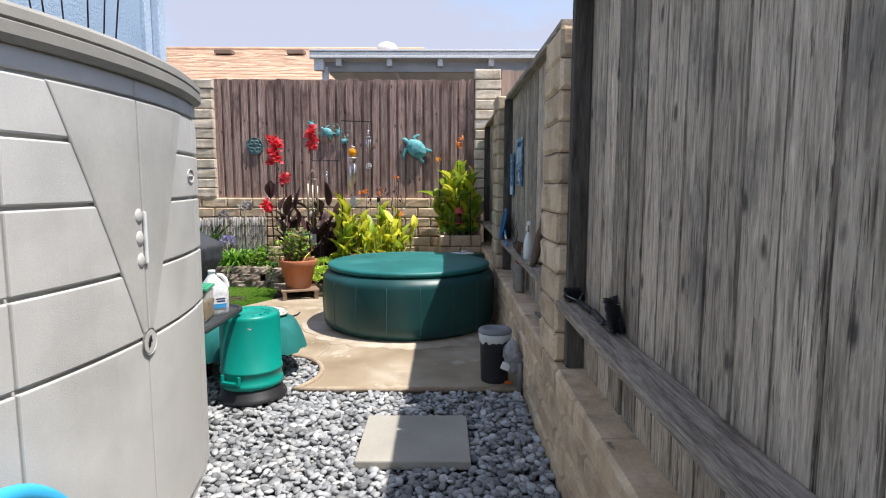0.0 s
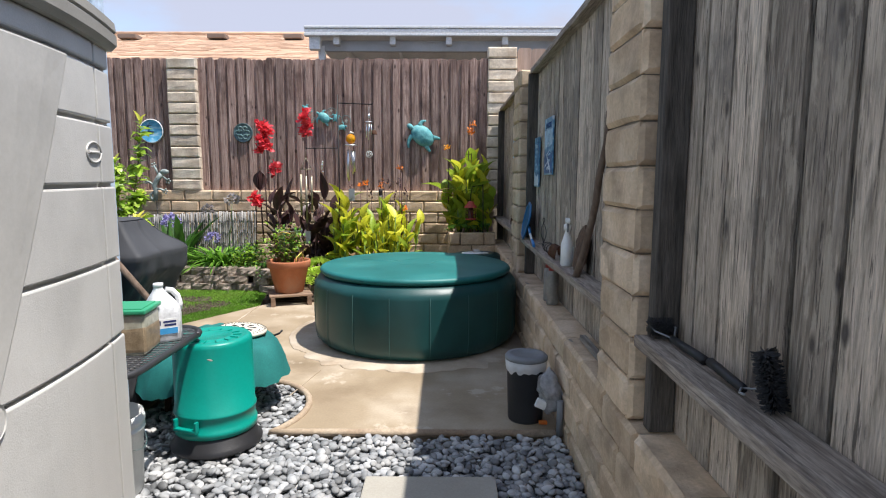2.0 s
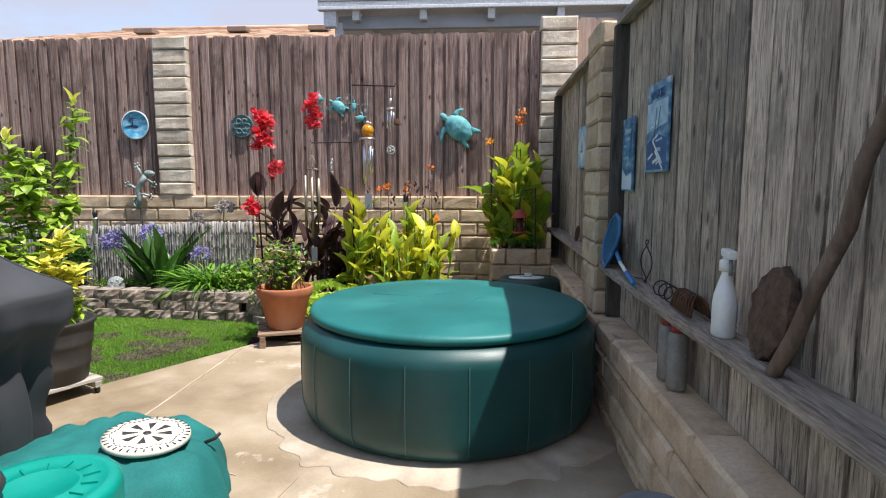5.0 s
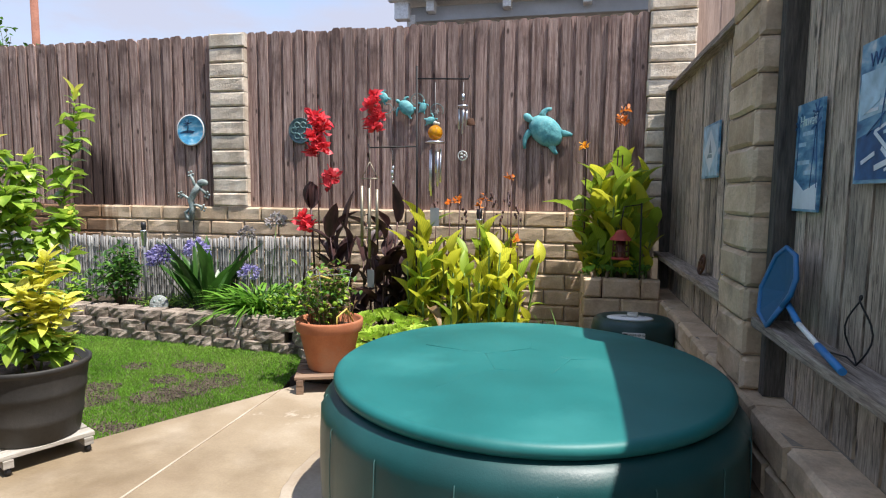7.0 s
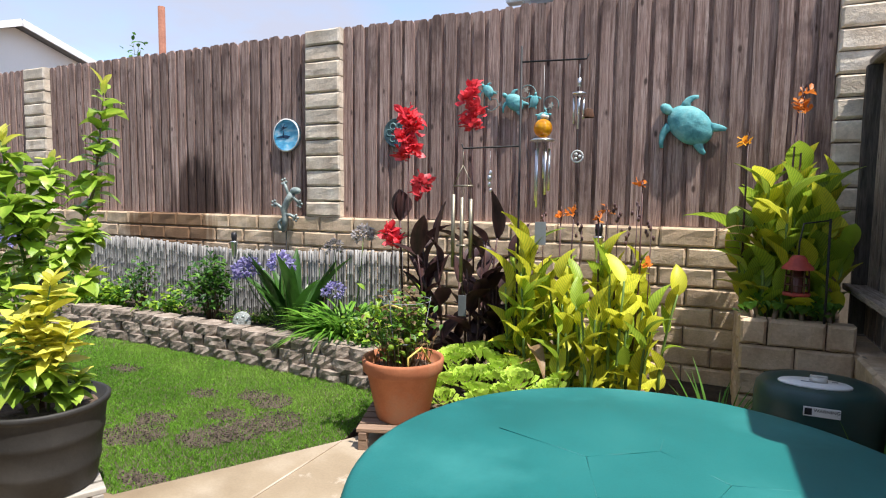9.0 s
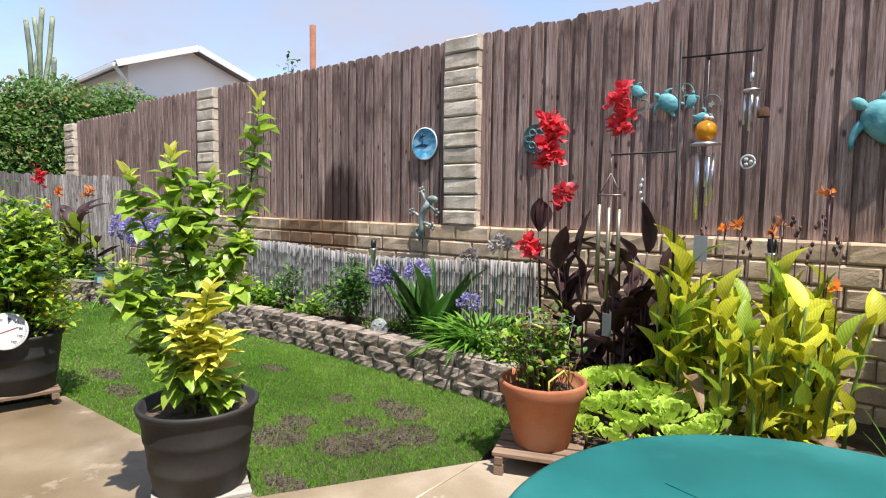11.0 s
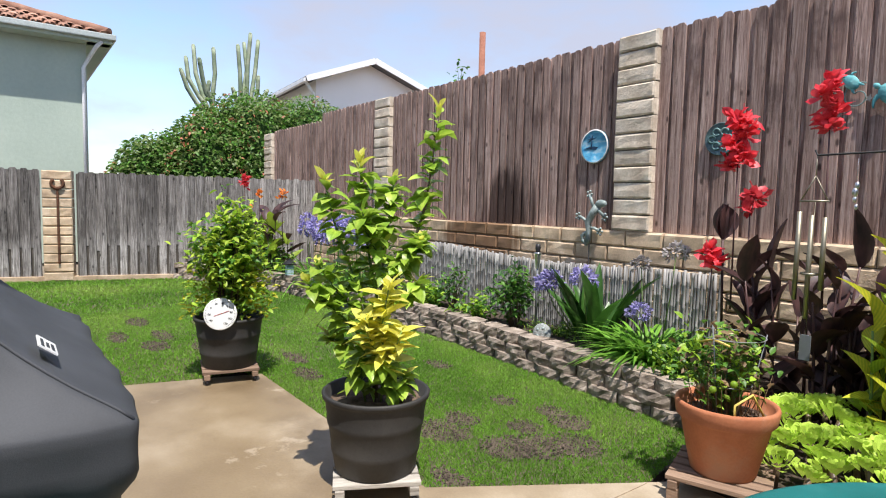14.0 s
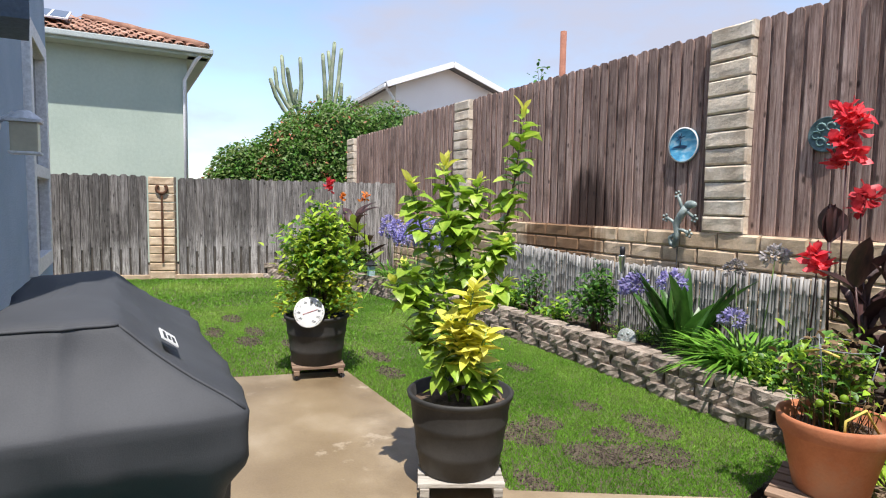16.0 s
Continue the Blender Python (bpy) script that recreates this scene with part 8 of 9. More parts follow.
# lemon tree in the near barrel
def lemon_tree():
    rg = random.Random(17)
    t = thing("lemon_tree", "young lemon tree with glossy green and new yellow leaves", "tree", Matrix.Translation((P1[0], P1[1], 0.44)))
    gm = [leaf_mesh(LEMON, rg.uniform(.085, .118), rg.uniform(.056, .070), rg.uniform(0.1, .7), 0.30, 7, 0.52, wavy=0.04) for _ in range(7)]
    ym = [leaf_mesh(LEMONYEL, rg.uniform(.09, .125), rg.uniform(.042, .054), rg.uniform(0.0, .4), 0.35, 6, 0.45, wavy=0.03) for _ in range(5)]
    ux, uy = 0.488, 0.873       # across the picture at the end of the walk
    vx, vy = -0.873, 0.488
    def at(s, d, z):
        return Vector((s * ux + d * vx, s * uy + d * vy, z))
    limbs = [([at(0, 0, 0), at(-.02, .02, .25), at(.02, .06, .55), at(.03, .12, .8)], .016, 26, 0, 0.9),
             ([at(.02, .06, .5), at(.16, .1, .72), at(.24, .12, .98), at(.27, .12, 1.20), at(.30, .12, 1.48)], .010, 44, 0, 0.35),
             ([at(.0, .05, .5), at(-.05, .1, .75), at(-.08, .12, 1.0), at(-.10, .13, 1.20)], .009, 34, 0, 0.5),
             ([at(-.01, .03, .35), at(-.12, .05, .62), at(-.22, .06, .9), at(-.27, .06, 1.10)], .009, 34, 0, 0.5),
             ([at(.03, .12, .75), at(.06, .16, .95), at(.08, .18, 1.12)], .008, 26, 0, 0.5),
             ([at(-.02, .02, .25), at(-.16, .0, .42), at(-.28, -.02, .52), at(-.34, -.02, .6)], .008, 26, 0, 0.9),
             ([at(-.05, .02, .4), at(-.2, .02, .55), at(-.30, .0, .7)], .007, 22, 0, 0.8),
             ([at(.05, .08, .6), at(.16, .05, .72), at(.22, .03, .80)], .007, 26, 0, 0.8),
             ([at(.02, .06, .45), at(.14, .02, .52), at(.2, .0, .6)], .006, 20, 0, 0.8),
             ([at(-.02, .02, .2), at(-.16, .04, .28), at(-.24, .05, .3)], .006, 18, 0, 0.8),
             ([at(.02, .1, .7), at(-.06, .0, .85), at(-.08, -.05, .95)], .007, 22, 0, 0.8),
             ([at(.02, -.06, 0), at(.03, -.12, .2), at(.02, -.14, .42), at(.05, -.14, .60)], .007, 46, 1, 0.8),
             ([at(.02, -.12, .15), at(-.03, -.16, .34), at(-.06, -.18, .46)], .006, 18, 1, 0.8),
             ([at(.02, -.12, .15), at(.08, -.17, .30), at(.11, -.19, .40)], .006, 18, 1, 0.8),
             ([at(.06, -.05, 0), at(.1, -.1, .1), at(.14, -.1, .16)], .006, 16, 0, 0.8),
             ([at(-.05, -.05, 0), at(-.08, -.08, .14), at(-.06, -.1, .3)], .006, 20, 0, 0.8)]
    for pts, r, n, yel, spread in limbs:
        g = bmesh.new()
        tube(g, pts, r, 7, taper=0.003)
        part("branch", g, STEMB if r > 0.0095 else STEMG, t, "", True)
        top = max(p.z for p in pts)
        n = int(n * 1.75)
        for i in range(n):
            u = 0.16 + 0.84 * (i + rg.random()) / n
            k = min(len(pts) - 2, int(u * (len(pts) - 1)))
            p = pts[k].lerp(pts[k + 1], u * (len(pts) - 1) - k)
            new_ = yel and u > 0.30 or (u > 0.93 and rg.random() < 0.7)
            pitch = rg.uniform(-.1, .95) + (0.4 if u > .9 else 0)
            shared("leaf", rg.choice(ym if new_ else gm), t, aim(p, i * 2.4 + rg.uniform(-.6, .6), pitch, rg.uniform(-.5, .5), rg.uniform(.85, 1.25) * (0.75 if u > .92 else 1)))


lemon_tree()
# citrus bush in the far barrel
t = bush("citrus_bush", "bushy citrus with bright green leaves and yellow lower leaves", P2, 0.44, 0.31, 1.04, 38, 2300, [B_LIME, B_CITRUS, B_CITRUS, B_MID], 101, 0.068, 0.036, category="bush")
rg = random.Random(6)
items = []
gy = [leaf_geo(0.07, 0.034, 0.3, 0.4, 4) for _ in range(3)]
for i in range(700):
    a = rg.uniform(0, 6.28)
    k = rg.uniform(0.1, 0.34)
    if k * math.cos(a) > 0.02 and k * math.sin(a) < 0.05:
        continue
    items.append((aim((k * math.cos(a), k * math.sin(a), rg.uniform(0.06, 0.52) * (1.1 - k)), rg.uniform(0, 6.28), rg.uniform(-.3, 1), rg.uniform(-.5, .5)), rg.choice(gy), 0 if rg.random() < 0.55 else 1))
merged("yellow_leaves", items, [B_YEL, B_LIME], t, "yellowing lower leaves")


# flowering hedge and cactus beyond the far fence
def hedge():
    rg = random.Random(12)
    t = thing("flowering_hedge", "large rounded hedge with orange-red blossoms beyond the fence", "hedge", Matrix.Translation((-15.3, 9.15, 0)) @ Matrix.Diagonal((1, 1.18, 1.17, 1)))
    lobes = [((0.3, 1.5, 1.7), (1.2, 1.5, 1.75)), ((0.1, 0.2, 1.7), (1.2, 1.4, 1.75)), ((0.4, -0.7, 1.2), (1.0, 1.1, 1.75)), ((0.4, -1.6, 0.9), (0.9, 1.0, 1.5)), ((0.2, 2.6, 1.6), (1.1, 1.2, 1.65))]
    # solid dark lobes under the leaves; their colour stands in for inner shade
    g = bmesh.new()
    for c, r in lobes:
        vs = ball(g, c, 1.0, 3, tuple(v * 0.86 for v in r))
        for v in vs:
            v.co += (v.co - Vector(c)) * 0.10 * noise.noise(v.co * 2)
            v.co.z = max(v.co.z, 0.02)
    part("shade_core", g, B_INSHADE, t, "dark solid core standing in for shade inside the foliage", True)
    geos = [leaf_geo(0.105 * rg.uniform(.7, 1.2), 0.055, rg.uniform(0, .5), 0.4, 2) for _ in range(5)]
    items = []
    for i in range(56000):
        c, r = rg.choice(lobes)
        d = Vector((rg.gauss(0, 1), rg.gauss(0, 1), rg.gauss(0, 1))).normalized()
        if d.x < -0.5 or d.z < -0.4:
            continue
        k = rg.uniform(0.86, 1.05) + 0.10 * noise.noise(Vector((d.x * r[0] + c[0], d.y * r[1] + c[1], d.z * r[2])) * 2)
        p = Vector((c[0] + d.x * r[0] * k, c[1] + d.y * r[1] * k, c[2] + d.z * r[2] * k))
        if p.z < 1.2:
            continue
        blossom = noise.noise(p * 1.7) > 0.12 and rg.random() < 0.16
        items.append((aim(p, math.atan2(d.y, d.x) + rg.uniform(-1.2, 1.2), rg.uniform(-.8, .7), rg.uniform(-1, 1)), rg.choice(geos), 2 if blossom else rg.randrange(2)))
    merged("foliage", items, [B_MID, B_HEDGE, IS("hedge_blossom", [(0.42, 0.13, 0.07), (0.50, 0.22, 0.12)])], t)


B_HEDGE = IS("hedge_leaf", [(0.13, 0.19, 0.05), (0.22, 0.30, 0.09)])
# near-black colour of the hedge core, shade between leaves put into colour
B_INSHADE = mat("hedge_inner_shade", [(0.015, 0.035, 0.01), (0.04, 0.07, 0.02)], 6, rough=1.0, spec=0.0, bump=0.6, fine=20, grain=0.4)
hedge()


def cactus():
    t = thing("column_cactus", "tall branching grey-green column cactus beyond the hedge", "cactus", Matrix.Translation((-16.0, 8.95, 0)))
    rg = random.Random(9)
    arms = []
    for y0, z0, tops in ((-0.28, 3.75, ((-0.98, 4.59), (-0.79, 4.97), (-0.67, 4.80), (-0.54, 5.36), (-0.23, 5.20), (-0.42, 4.3))), (0.52, 3.8, ((0.36, 5.36), (0.65, 5.68), (0.78, 5.66), (0.98, 5.64), (0.20, 4.25), (1.18, 4.35), (0.84, 4.62)))):
        arms.append([(0, y0 * 0.5, -0.06), (0, y0 * 0.6, 2.2), (0, y0, z0 + 0.1)])
        for k, (yt, zt) in enumerate(tops):
            zs_ = z0 - 0.25 + 0.12 * (k % 3)
            arms.append([(0, y0, zs_), (0, y0 + 0.50 * (yt - y0), zs_ + 0.28 * (zt - zs_)), (0, y0 + 0.86 * (yt - y0) + 0.04 * (-1) ** k, zs_ + 0.60 * (zt - zs_)), (0, yt, zt)])
    for pts in arms:
        sm = []
        for a, b in zip(pts, pts[1:]):
            for k in range(4):
                sm.append(Vector(a).lerp(Vector(b), k / 4))
        sm.append(Vector(pts[-1]))
        g = bmesh.new()
        dx = rg.uniform(-.3, .3)
        tube(g, [p + Vector((dx * max(0, p.z - 3), 0, 0)) for p in sm], 0.052, 12, taper=0.044)
        for i, v in enumerate(g.verts):
            v.co += Vector((0, 0.012 if i % 2 else -0.006, 0))
        ball(g, sm[-1] + Vector((dx * max(0, sm[-1].z - 3), 0, 0)), 0.045, 2)
        part("arm", g, CACT, t, "", True)


CACT = mat("cactus_skin", [(0.16, 0.21, 0.13), (0.26, 0.31, 0.20), (0.36, 0.38, 0.28)], 4, rough=0.8, bump=0.2)
cactus()
bush("rose_bush", "thin rose climbing beside the pole behind the fence", (-8.0, 10.4), 2.6, 0.5, 1.05, 12, 120, [B_MID, B_DEEP], 110, 0.09, 0.05)

# ---------------------------------------------------------------- the house
STUCCO = mat("blue_stucco", [(0.30, 0.40, 0.52), (0.36, 0.46, 0.58)], 3, rough=0.95, bump=0.8, fine=60, grain=0.08)
TRIMBLUE = mat("pale_blue_trim", [(0.40, 0.49, 0.60), (0.48, 0.57, 0.67)], 3, rough=0.6, bump=0.1)
WHITEPAINT = mat("white_paint", [(0.70, 0.71, 0.72), (0.80, 0.80, 0.80)], 3, rough=0.5, bump=0.05)
DARKGLASS = plain("window_glass", (0.03, 0.04, 0.05), 0.05, spec=0.8, bump=0.0)
# upper walls and roof are unseen, raised to 5.6 m to block skylight near the path
HX0, HX1, HY = -5.55, -1.90, 4.0
g = bmesh.new()
box(g, ((HX0 + HX1) / 2, HY - 0.1, 0.5), (HX1 - HX0, 0.2, 1.0))
box(g, ((HX0 + HX1) / 2, HY - 0.1, 4.0), (HX1 - HX0, 0.2, 3.2))
box(g, ((-4.28 + HX1) / 2, HY - 0.1, 1.7), (HX1 + 4.28, 0.2, 1.4))
box(g, ((HX0 - 5.12) / 2, HY - 0.1, 1.7), (-5.12 - HX0, 0.2, 1.4))
tagged(part("wall_house_back", g, STUCCO), "light blue stucco back wall of the house, its unseen upper part raised to cut skylight", "wall", kind="structure")
g = bmesh.new()
box(g, (HX1 - 0.1, -1.1, 2.8), (0.2, 9.8, 5.6))
tagged(part("wall_house_side", g, STUCCO), "light blue rough stucco side wall of the house, its unseen upper part raised to cut skylight", "wall", kind="structure")
g = bmesh.new()
box(g, (HX0 + 0.1, -1.1, 2.8), (0.2, 9.8, 5.6))
box(g, ((HX0 + HX1) / 2, -6.1, 2.8), (HX1 - HX0, 0.2, 5.6))
tagged(part("wall_house_rear", g, STUCCO), "unseen light blue stucco wall closing the raised house", "wall", kind="structure")
g = bmesh.new()
box(g, ((HX0 + HX1) / 2, -1.1, 5.65), (HX1 - HX0 + 0.1, 10.3, 0.1))
tagged(part("roof_house", g, SHEDLID), "unseen flat roof added to close the raised house", "roof", kind="structure")
# corner boards and downpipe
t = tagged(new("trim"), "pale blue painted corner board and downpipe of the house", "trim", kind="structure")
g = bmesh.new()
box(g, (HX1 + 0.014, HY - 0.10, 2.8), (0.03, 0.26, 5.6), 0.004)
part("corner_board", g, TRIMBLUE, t)
g = bmesh.new()
box(g, (HX1 - 0.10, HY + 0.014, 2.8), (0.25, 0.03, 5.6), 0.004)
part("corner_board", g, TRIMBLUE, t)
g = bmesh.new()
box(g, (HX1 + 0.055, HY - 0.11, 2.8), (0.05, 0.085, 5.5), 0.008)
part("downpipe", g, TRIMBLUE, t, "pale blue rectangular downpipe")
# window
win = tagged(new("window_1"), "tall white-framed window in the blue back wall", "window", kind="structure")
for a, b, c, d in ((-5.12, -5.03, 1.0, 2.4), (-4.37, -4.28, 1.0, 2.4), (-5.03, -4.37, 1.0, 1.09), (-5.03, -4.37, 2.31, 2.4), (-5.03, -4.37, 1.55, 1.62)):
    g = bmesh.new()
    box(g, ((a + b) / 2, HY + 0.005, (c + d) / 2), (b - a, 0.07, d - c), 0.005)
    part("window_frame", g, WHITEPAINT, win)
for c, d in ((1.09, 1.55), (1.62, 2.31)):
    g = bmesh.new()
    box(g, (-4.7, HY - 0.02, (c + d) / 2), (0.66, 0.008, d - c))
    part("pane", g, DARKGLASS, win)
# overhang stub
g = bmesh.new()
prism(g, [(-3.35, HY), (-3.0, HY), (-3.0, HY + 0.17), (-3.35, HY + 0.13)], 2.06, 2.6)
tagged(part("overhang", g, mat("slate_blue_paint", [(0.10, 0.13, 0.17), (0.13, 0.16, 0.20)], 3, rough=0.7)), "dark slate-blue overhang stub on the house wall", "eave", kind="structure")
t = thing("wall_lamp", "cream square lantern lamp on a white wall bracket", "wall lamp", Matrix.Translation((-3.40, HY, 1.74)))
g = bmesh.new()
lathe(g, [(0, 0), (0.05, 0), (0.05, 0.012), (0.03, 0.018), (0, 0.018)], 20, m=Matrix.Rotation(radians(-90), 4, "X"))
tube(g, [(0, 0.015, 0), (0, 0.06, 0.035), (0, 0.10, 0.02)], 0.01, 8)
part("bracket", g, WHITEPAINT, t, "white curved bracket")
g = bmesh.new()
prism(g, [(-0.06, 0.04), (0.06, 0.04), (0.06, 0.16), (-0.06, 0.16)], 0.0, 0.012)
lathe(g, [(0.07, 0.012), (0.02, 0.05), (0, 0.052)], 4, (0, 0.10))
part("cap", g, WHITEPAINT, t)
g = bmesh.new()
box(g, (0, 0.10, -0.06), (0.095, 0.095, 0.12), 0.004)
part("lantern_body", g, plain("cream_glass", (0.55, 0.50, 0.36), 0.3), t, "cream glass lantern body")
g = bmesh.new()
box(g, (0, 0.10, -0.124), (0.11, 0.11, 0.01), 0.003)
part("foot", g, WHITEPAINT, t)

# iron wrench on the far pier
t = thing("giant_wrench", "long rusty open-ended wrench hung on the far block pier", "wrench", W @ Matrix.Translation((0.0, -0.075, 0.0)))
g = bmesh.new()
box(g, (0.015, 0, 0.92), (0.035, 0.02, 1.25), 0.006)
part("shaft", g, RUST, t)
g = bmesh.new()
tube(g, [(0.015 + 0.085 * math.sin(radians(a)), 0, 1.61 - 0.08 * math.cos(radians(a))) for a in range(-140, 141, 14)], 0.026, 8)
part("jaw", g, RUST, t, "open rusty jaw")

# ---------------------------------------------------------------- neighbours
SAGE = mat("sage_stucco", [(0.38, 0.45, 0.38), (0.44, 0.51, 0.43)], 0.8, rough=0.95, bump=0.5, fine=14, grain=0.06)
CREAM = mat("white_stucco", [(0.76, 0.76, 0.75), (0.82, 0.82, 0.81)], 0.6, rough=0.95, bump=0.05, fine=30, grain=0.04)
CLAY = mat("clay_tile", [(0.24, 0.115, 0.075), (0.34, 0.18, 0.12), (0.42, 0.26, 0.185)], 3, rough=0.85, bump=0.2, rand=0.25)
SHINGLE = mat("tan_shingle", [(0.42, 0.26, 0.17), (0.52, 0.34, 0.23), (0.58, 0.42, 0.30)], 2.5, stretch=(1, 6, 6), rough=0.95, bump=0.5, fine=18, rand=0.14, grain=0.15)
GUTTER = mat("white_gutter", [(0.70, 0.71, 0.72), (0.78, 0.79, 0.80)], 2, rough=0.45, bump=0.02)
GREYGUT = mat("grey_green_gutter", [(0.38, 0.42, 0.40), (0.46, 0.50, 0.48)], 2, rough=0.5, bump=0.02)


def sage_house():
    t = thing("sage_house", "pale sage-green stucco house with a clay tile roof", "house", Matrix.Translation((-15.0, 5.86, 0)))
    g = bmesh.new()
    box(g, (-3, -5, 2.4), (6, 10, 4.8))
    part("wall", g, SAGE, t)
    slope = 0.36
    g = bmesh.new()
    v = [g.verts.new(p) for p in ((0.42, 0.42, 4.76), (0.42, -10, 4.76), (-3, -10, 4.76 + 3.42 * slope), (-3, -3, 4.76 + 3.42 * slope), (-6.5, 0.42, 4.76), (-6.5, -10, 4.76))]
    for q in ((0, 3, 2, 1), (0, 4, 3), (4, 5, 2, 3), (0, 1, 5, 4)):
        g.faces.new([v[i] for i in q])
    bmesh.ops.recalc_face_normals(g, faces=g.faces[:])
    roof = part("roof", g, CLAY, t)
    # curved clay tiles on the slope that faces the garden
    r = random.Random(4)
    verts, faces = [], []
    for i in range(7):
        a = math.pi * i / 6
        for x in (0.0, -0.42):
            verts.append((x, 0.1 * math.cos(a), 0.055 * math.sin(a) + (0.012 if x == 0 else 0)))
    for i in range(6):
        faces.append((2 * i, 2 * i + 1, 2 * i + 3, 2 * i + 2))
    me = mesh_of("tile", verts, faces, [CLAY], True)
    for row in range(7):
        x = 0.44 - row * 0.36
        y = 0.32 - max(0, row * 0.36)
        while y > -4.3:
            shared("tile", me, roof, Matrix.Translation((x, y + r.uniform(-.01, .01), 4.775 + (0.42 - x) * slope)) @ Matrix.Rotation(math.atan(slope), 4, "Y"))
            y -= 0.235
    g = bmesh.new()
    tube(g, [(0.38 - k * 0.3, 0.38 - k * 0.3, 4.82 + k * 0.3 * slope + 0.02 * (k % 2)) for k in range(9)], 0.1, 8)
    part("hip_tiles", g, CLAY, roof, "rounded hip tiles")
    g = bmesh.new()
    box(g, (0.45, -4.8, 4.71), (0.11, 10.6, 0.12), 0.02)
    box(g, (-3.0, 0.45, 4.71), (7.0, 0.11, 0.12), 0.02)
    part("gutter", g, GREYGUT, t, "grey-green gutter")
    g = bmesh.new()
    box(g, (0.21, -4.8, 4.62), (0.42, 10.5, 0.06))
    box(g, (-3, 0.21, 4.62), (6.6, 0.42, 0.06))
    part("soffit", g, SAGE, t)
    g = bmesh.new()
    tube(g, [(0.40, 0.25, 4.62), (0.36, 0.15, 4.5), (0.06, 0.04, 4.3), (0.05, -0.06, 4.1), (0.05, -0.06, 0)], 0.04, 8)
    part("downpipe", g, WHITEPAINT, t, "pale downpipe")
    g = bmesh.new()
    M = Matrix.Translation((-0.75, -2.75, 5.36)) @ Matrix.Rotation(math.atan(slope), 4, "Y")
    box(g, (0, 0, 0), (1.5, 1.0, 0.04), 0.01, M)
    panel = part("solar_panel", g, WHITEPAINT, t, "solar panel with a pale frame")
    for k in range(3):
        g = bmesh.new()
        box(g, (0, -0.32 + 0.32 * k, 0.023), (1.4, 0.28, 0.006), 0, M)
        part("cell", g, DARKGLASS, panel, "blue-grey glass cells")


sage_house()


def gable_house():
    t = thing("white_house", "white stucco gable house rising beyond the back fence", "house", Matrix.Translation((-19.9, 15.45, 0)) @ Matrix.Rotation(radians(85), 4, "Z"))
    # gable looks along local -y
    w, h, p = 2.1, 5.72, 0.78
    g = bmesh.new()
    lo = [(-w, 0, 0), (w, 0, 0), (w, 0, h), (0, 0, h + p), (-w, 0, h)]
    a = [g.verts.new(v) for v in lo]
    b = [g.verts.new((x, 9, z)) for x, y, z in lo]
    g.faces.new(a)
    g.faces.new(b[::-1])
    for i in range(5):
        g.faces.new((a[i], b[i], b[(i + 1) % 5], a[(i + 1) % 5]))
    bmesh.ops.recalc_face_normals(g, faces=g.faces[:])
    part("wall", g, CREAM, t)
    sl = p / w
    for s in (-1, 1):
        g = bmesh.new()
        v = []
        for y in (-0.45, 9.4):
            for x in (0, w + 0.5):
                for dz in (0, 0.16):
                    v.append(g.verts.new((s * x, y, h + p - sl * x + dz + 0.02)))
        for q in ((0, 1, 3, 2), (4, 6, 7, 5), (0, 4, 5, 1), (2, 3, 7, 6), (1, 5, 7, 3), (0, 2, 6, 4)):
            g.faces.new([v[i] for i in q])
        bmesh.ops.recalc_face_normals(g, faces=g.faces[:])
        part("roof", g, plain("grey_roof", (0.16, 0.15, 0.15), 0.9), t, "dark grey roof")
        g = bmesh.new()
        d = Vector((s * (w + 0.5), 0, -sl * (w + 0.5)))
        box(g, (d.length / 2, 0, 0), (d.length, 0.06, 0.2), 0, Matrix.Translation((0, -0.48, h + p + 0.08)) @ Matrix.Rotation(math.atan2(-d.z, d.x), 4, "Y"))
        part("fascia", g, WHITEPAINT, t, "white gable fascia board")
        g = bmesh.new()
        box(g, (s * (w + 0.52), 4.4, h - sl * 0.5 + 0.05), (0.12, 9.6, 0.14), 0.02)
        part("gutter", g, WHITEPAINT, t, "white gutter")
    g = bmesh.new()
    tube(g, [(-w - 0.5, -0.3, h - 0.15), (-w - 0.1, 0.0, h - 0.5), (-w - 0.06, -0.05, 0)], 0.06, 8)
    part("downpipe", g, WHITEPAINT, t)
    g = bmesh.new()
    box(g, (-w - 0.02, 2.2, h - 1.1), (0.06, 1.2, 1.0), 0.01)
    part("window", g, WHITEPAINT, t, "small white-framed window")
    g = bmesh.new()
    lathe(g, [(0.3, 0), (0.3, 0.5), (0.36, 0.52), (0.36, 0.62), (0, 0.64)], 14, (w - 0.2, 2.0), m=Matrix.Translation((0, 0, h + 0.1)))
    part("chimney", g, plain("chimney_tan", (0.42, 0.34, 0.26), 0.9), t, "tan round chimney top")


gable_house()


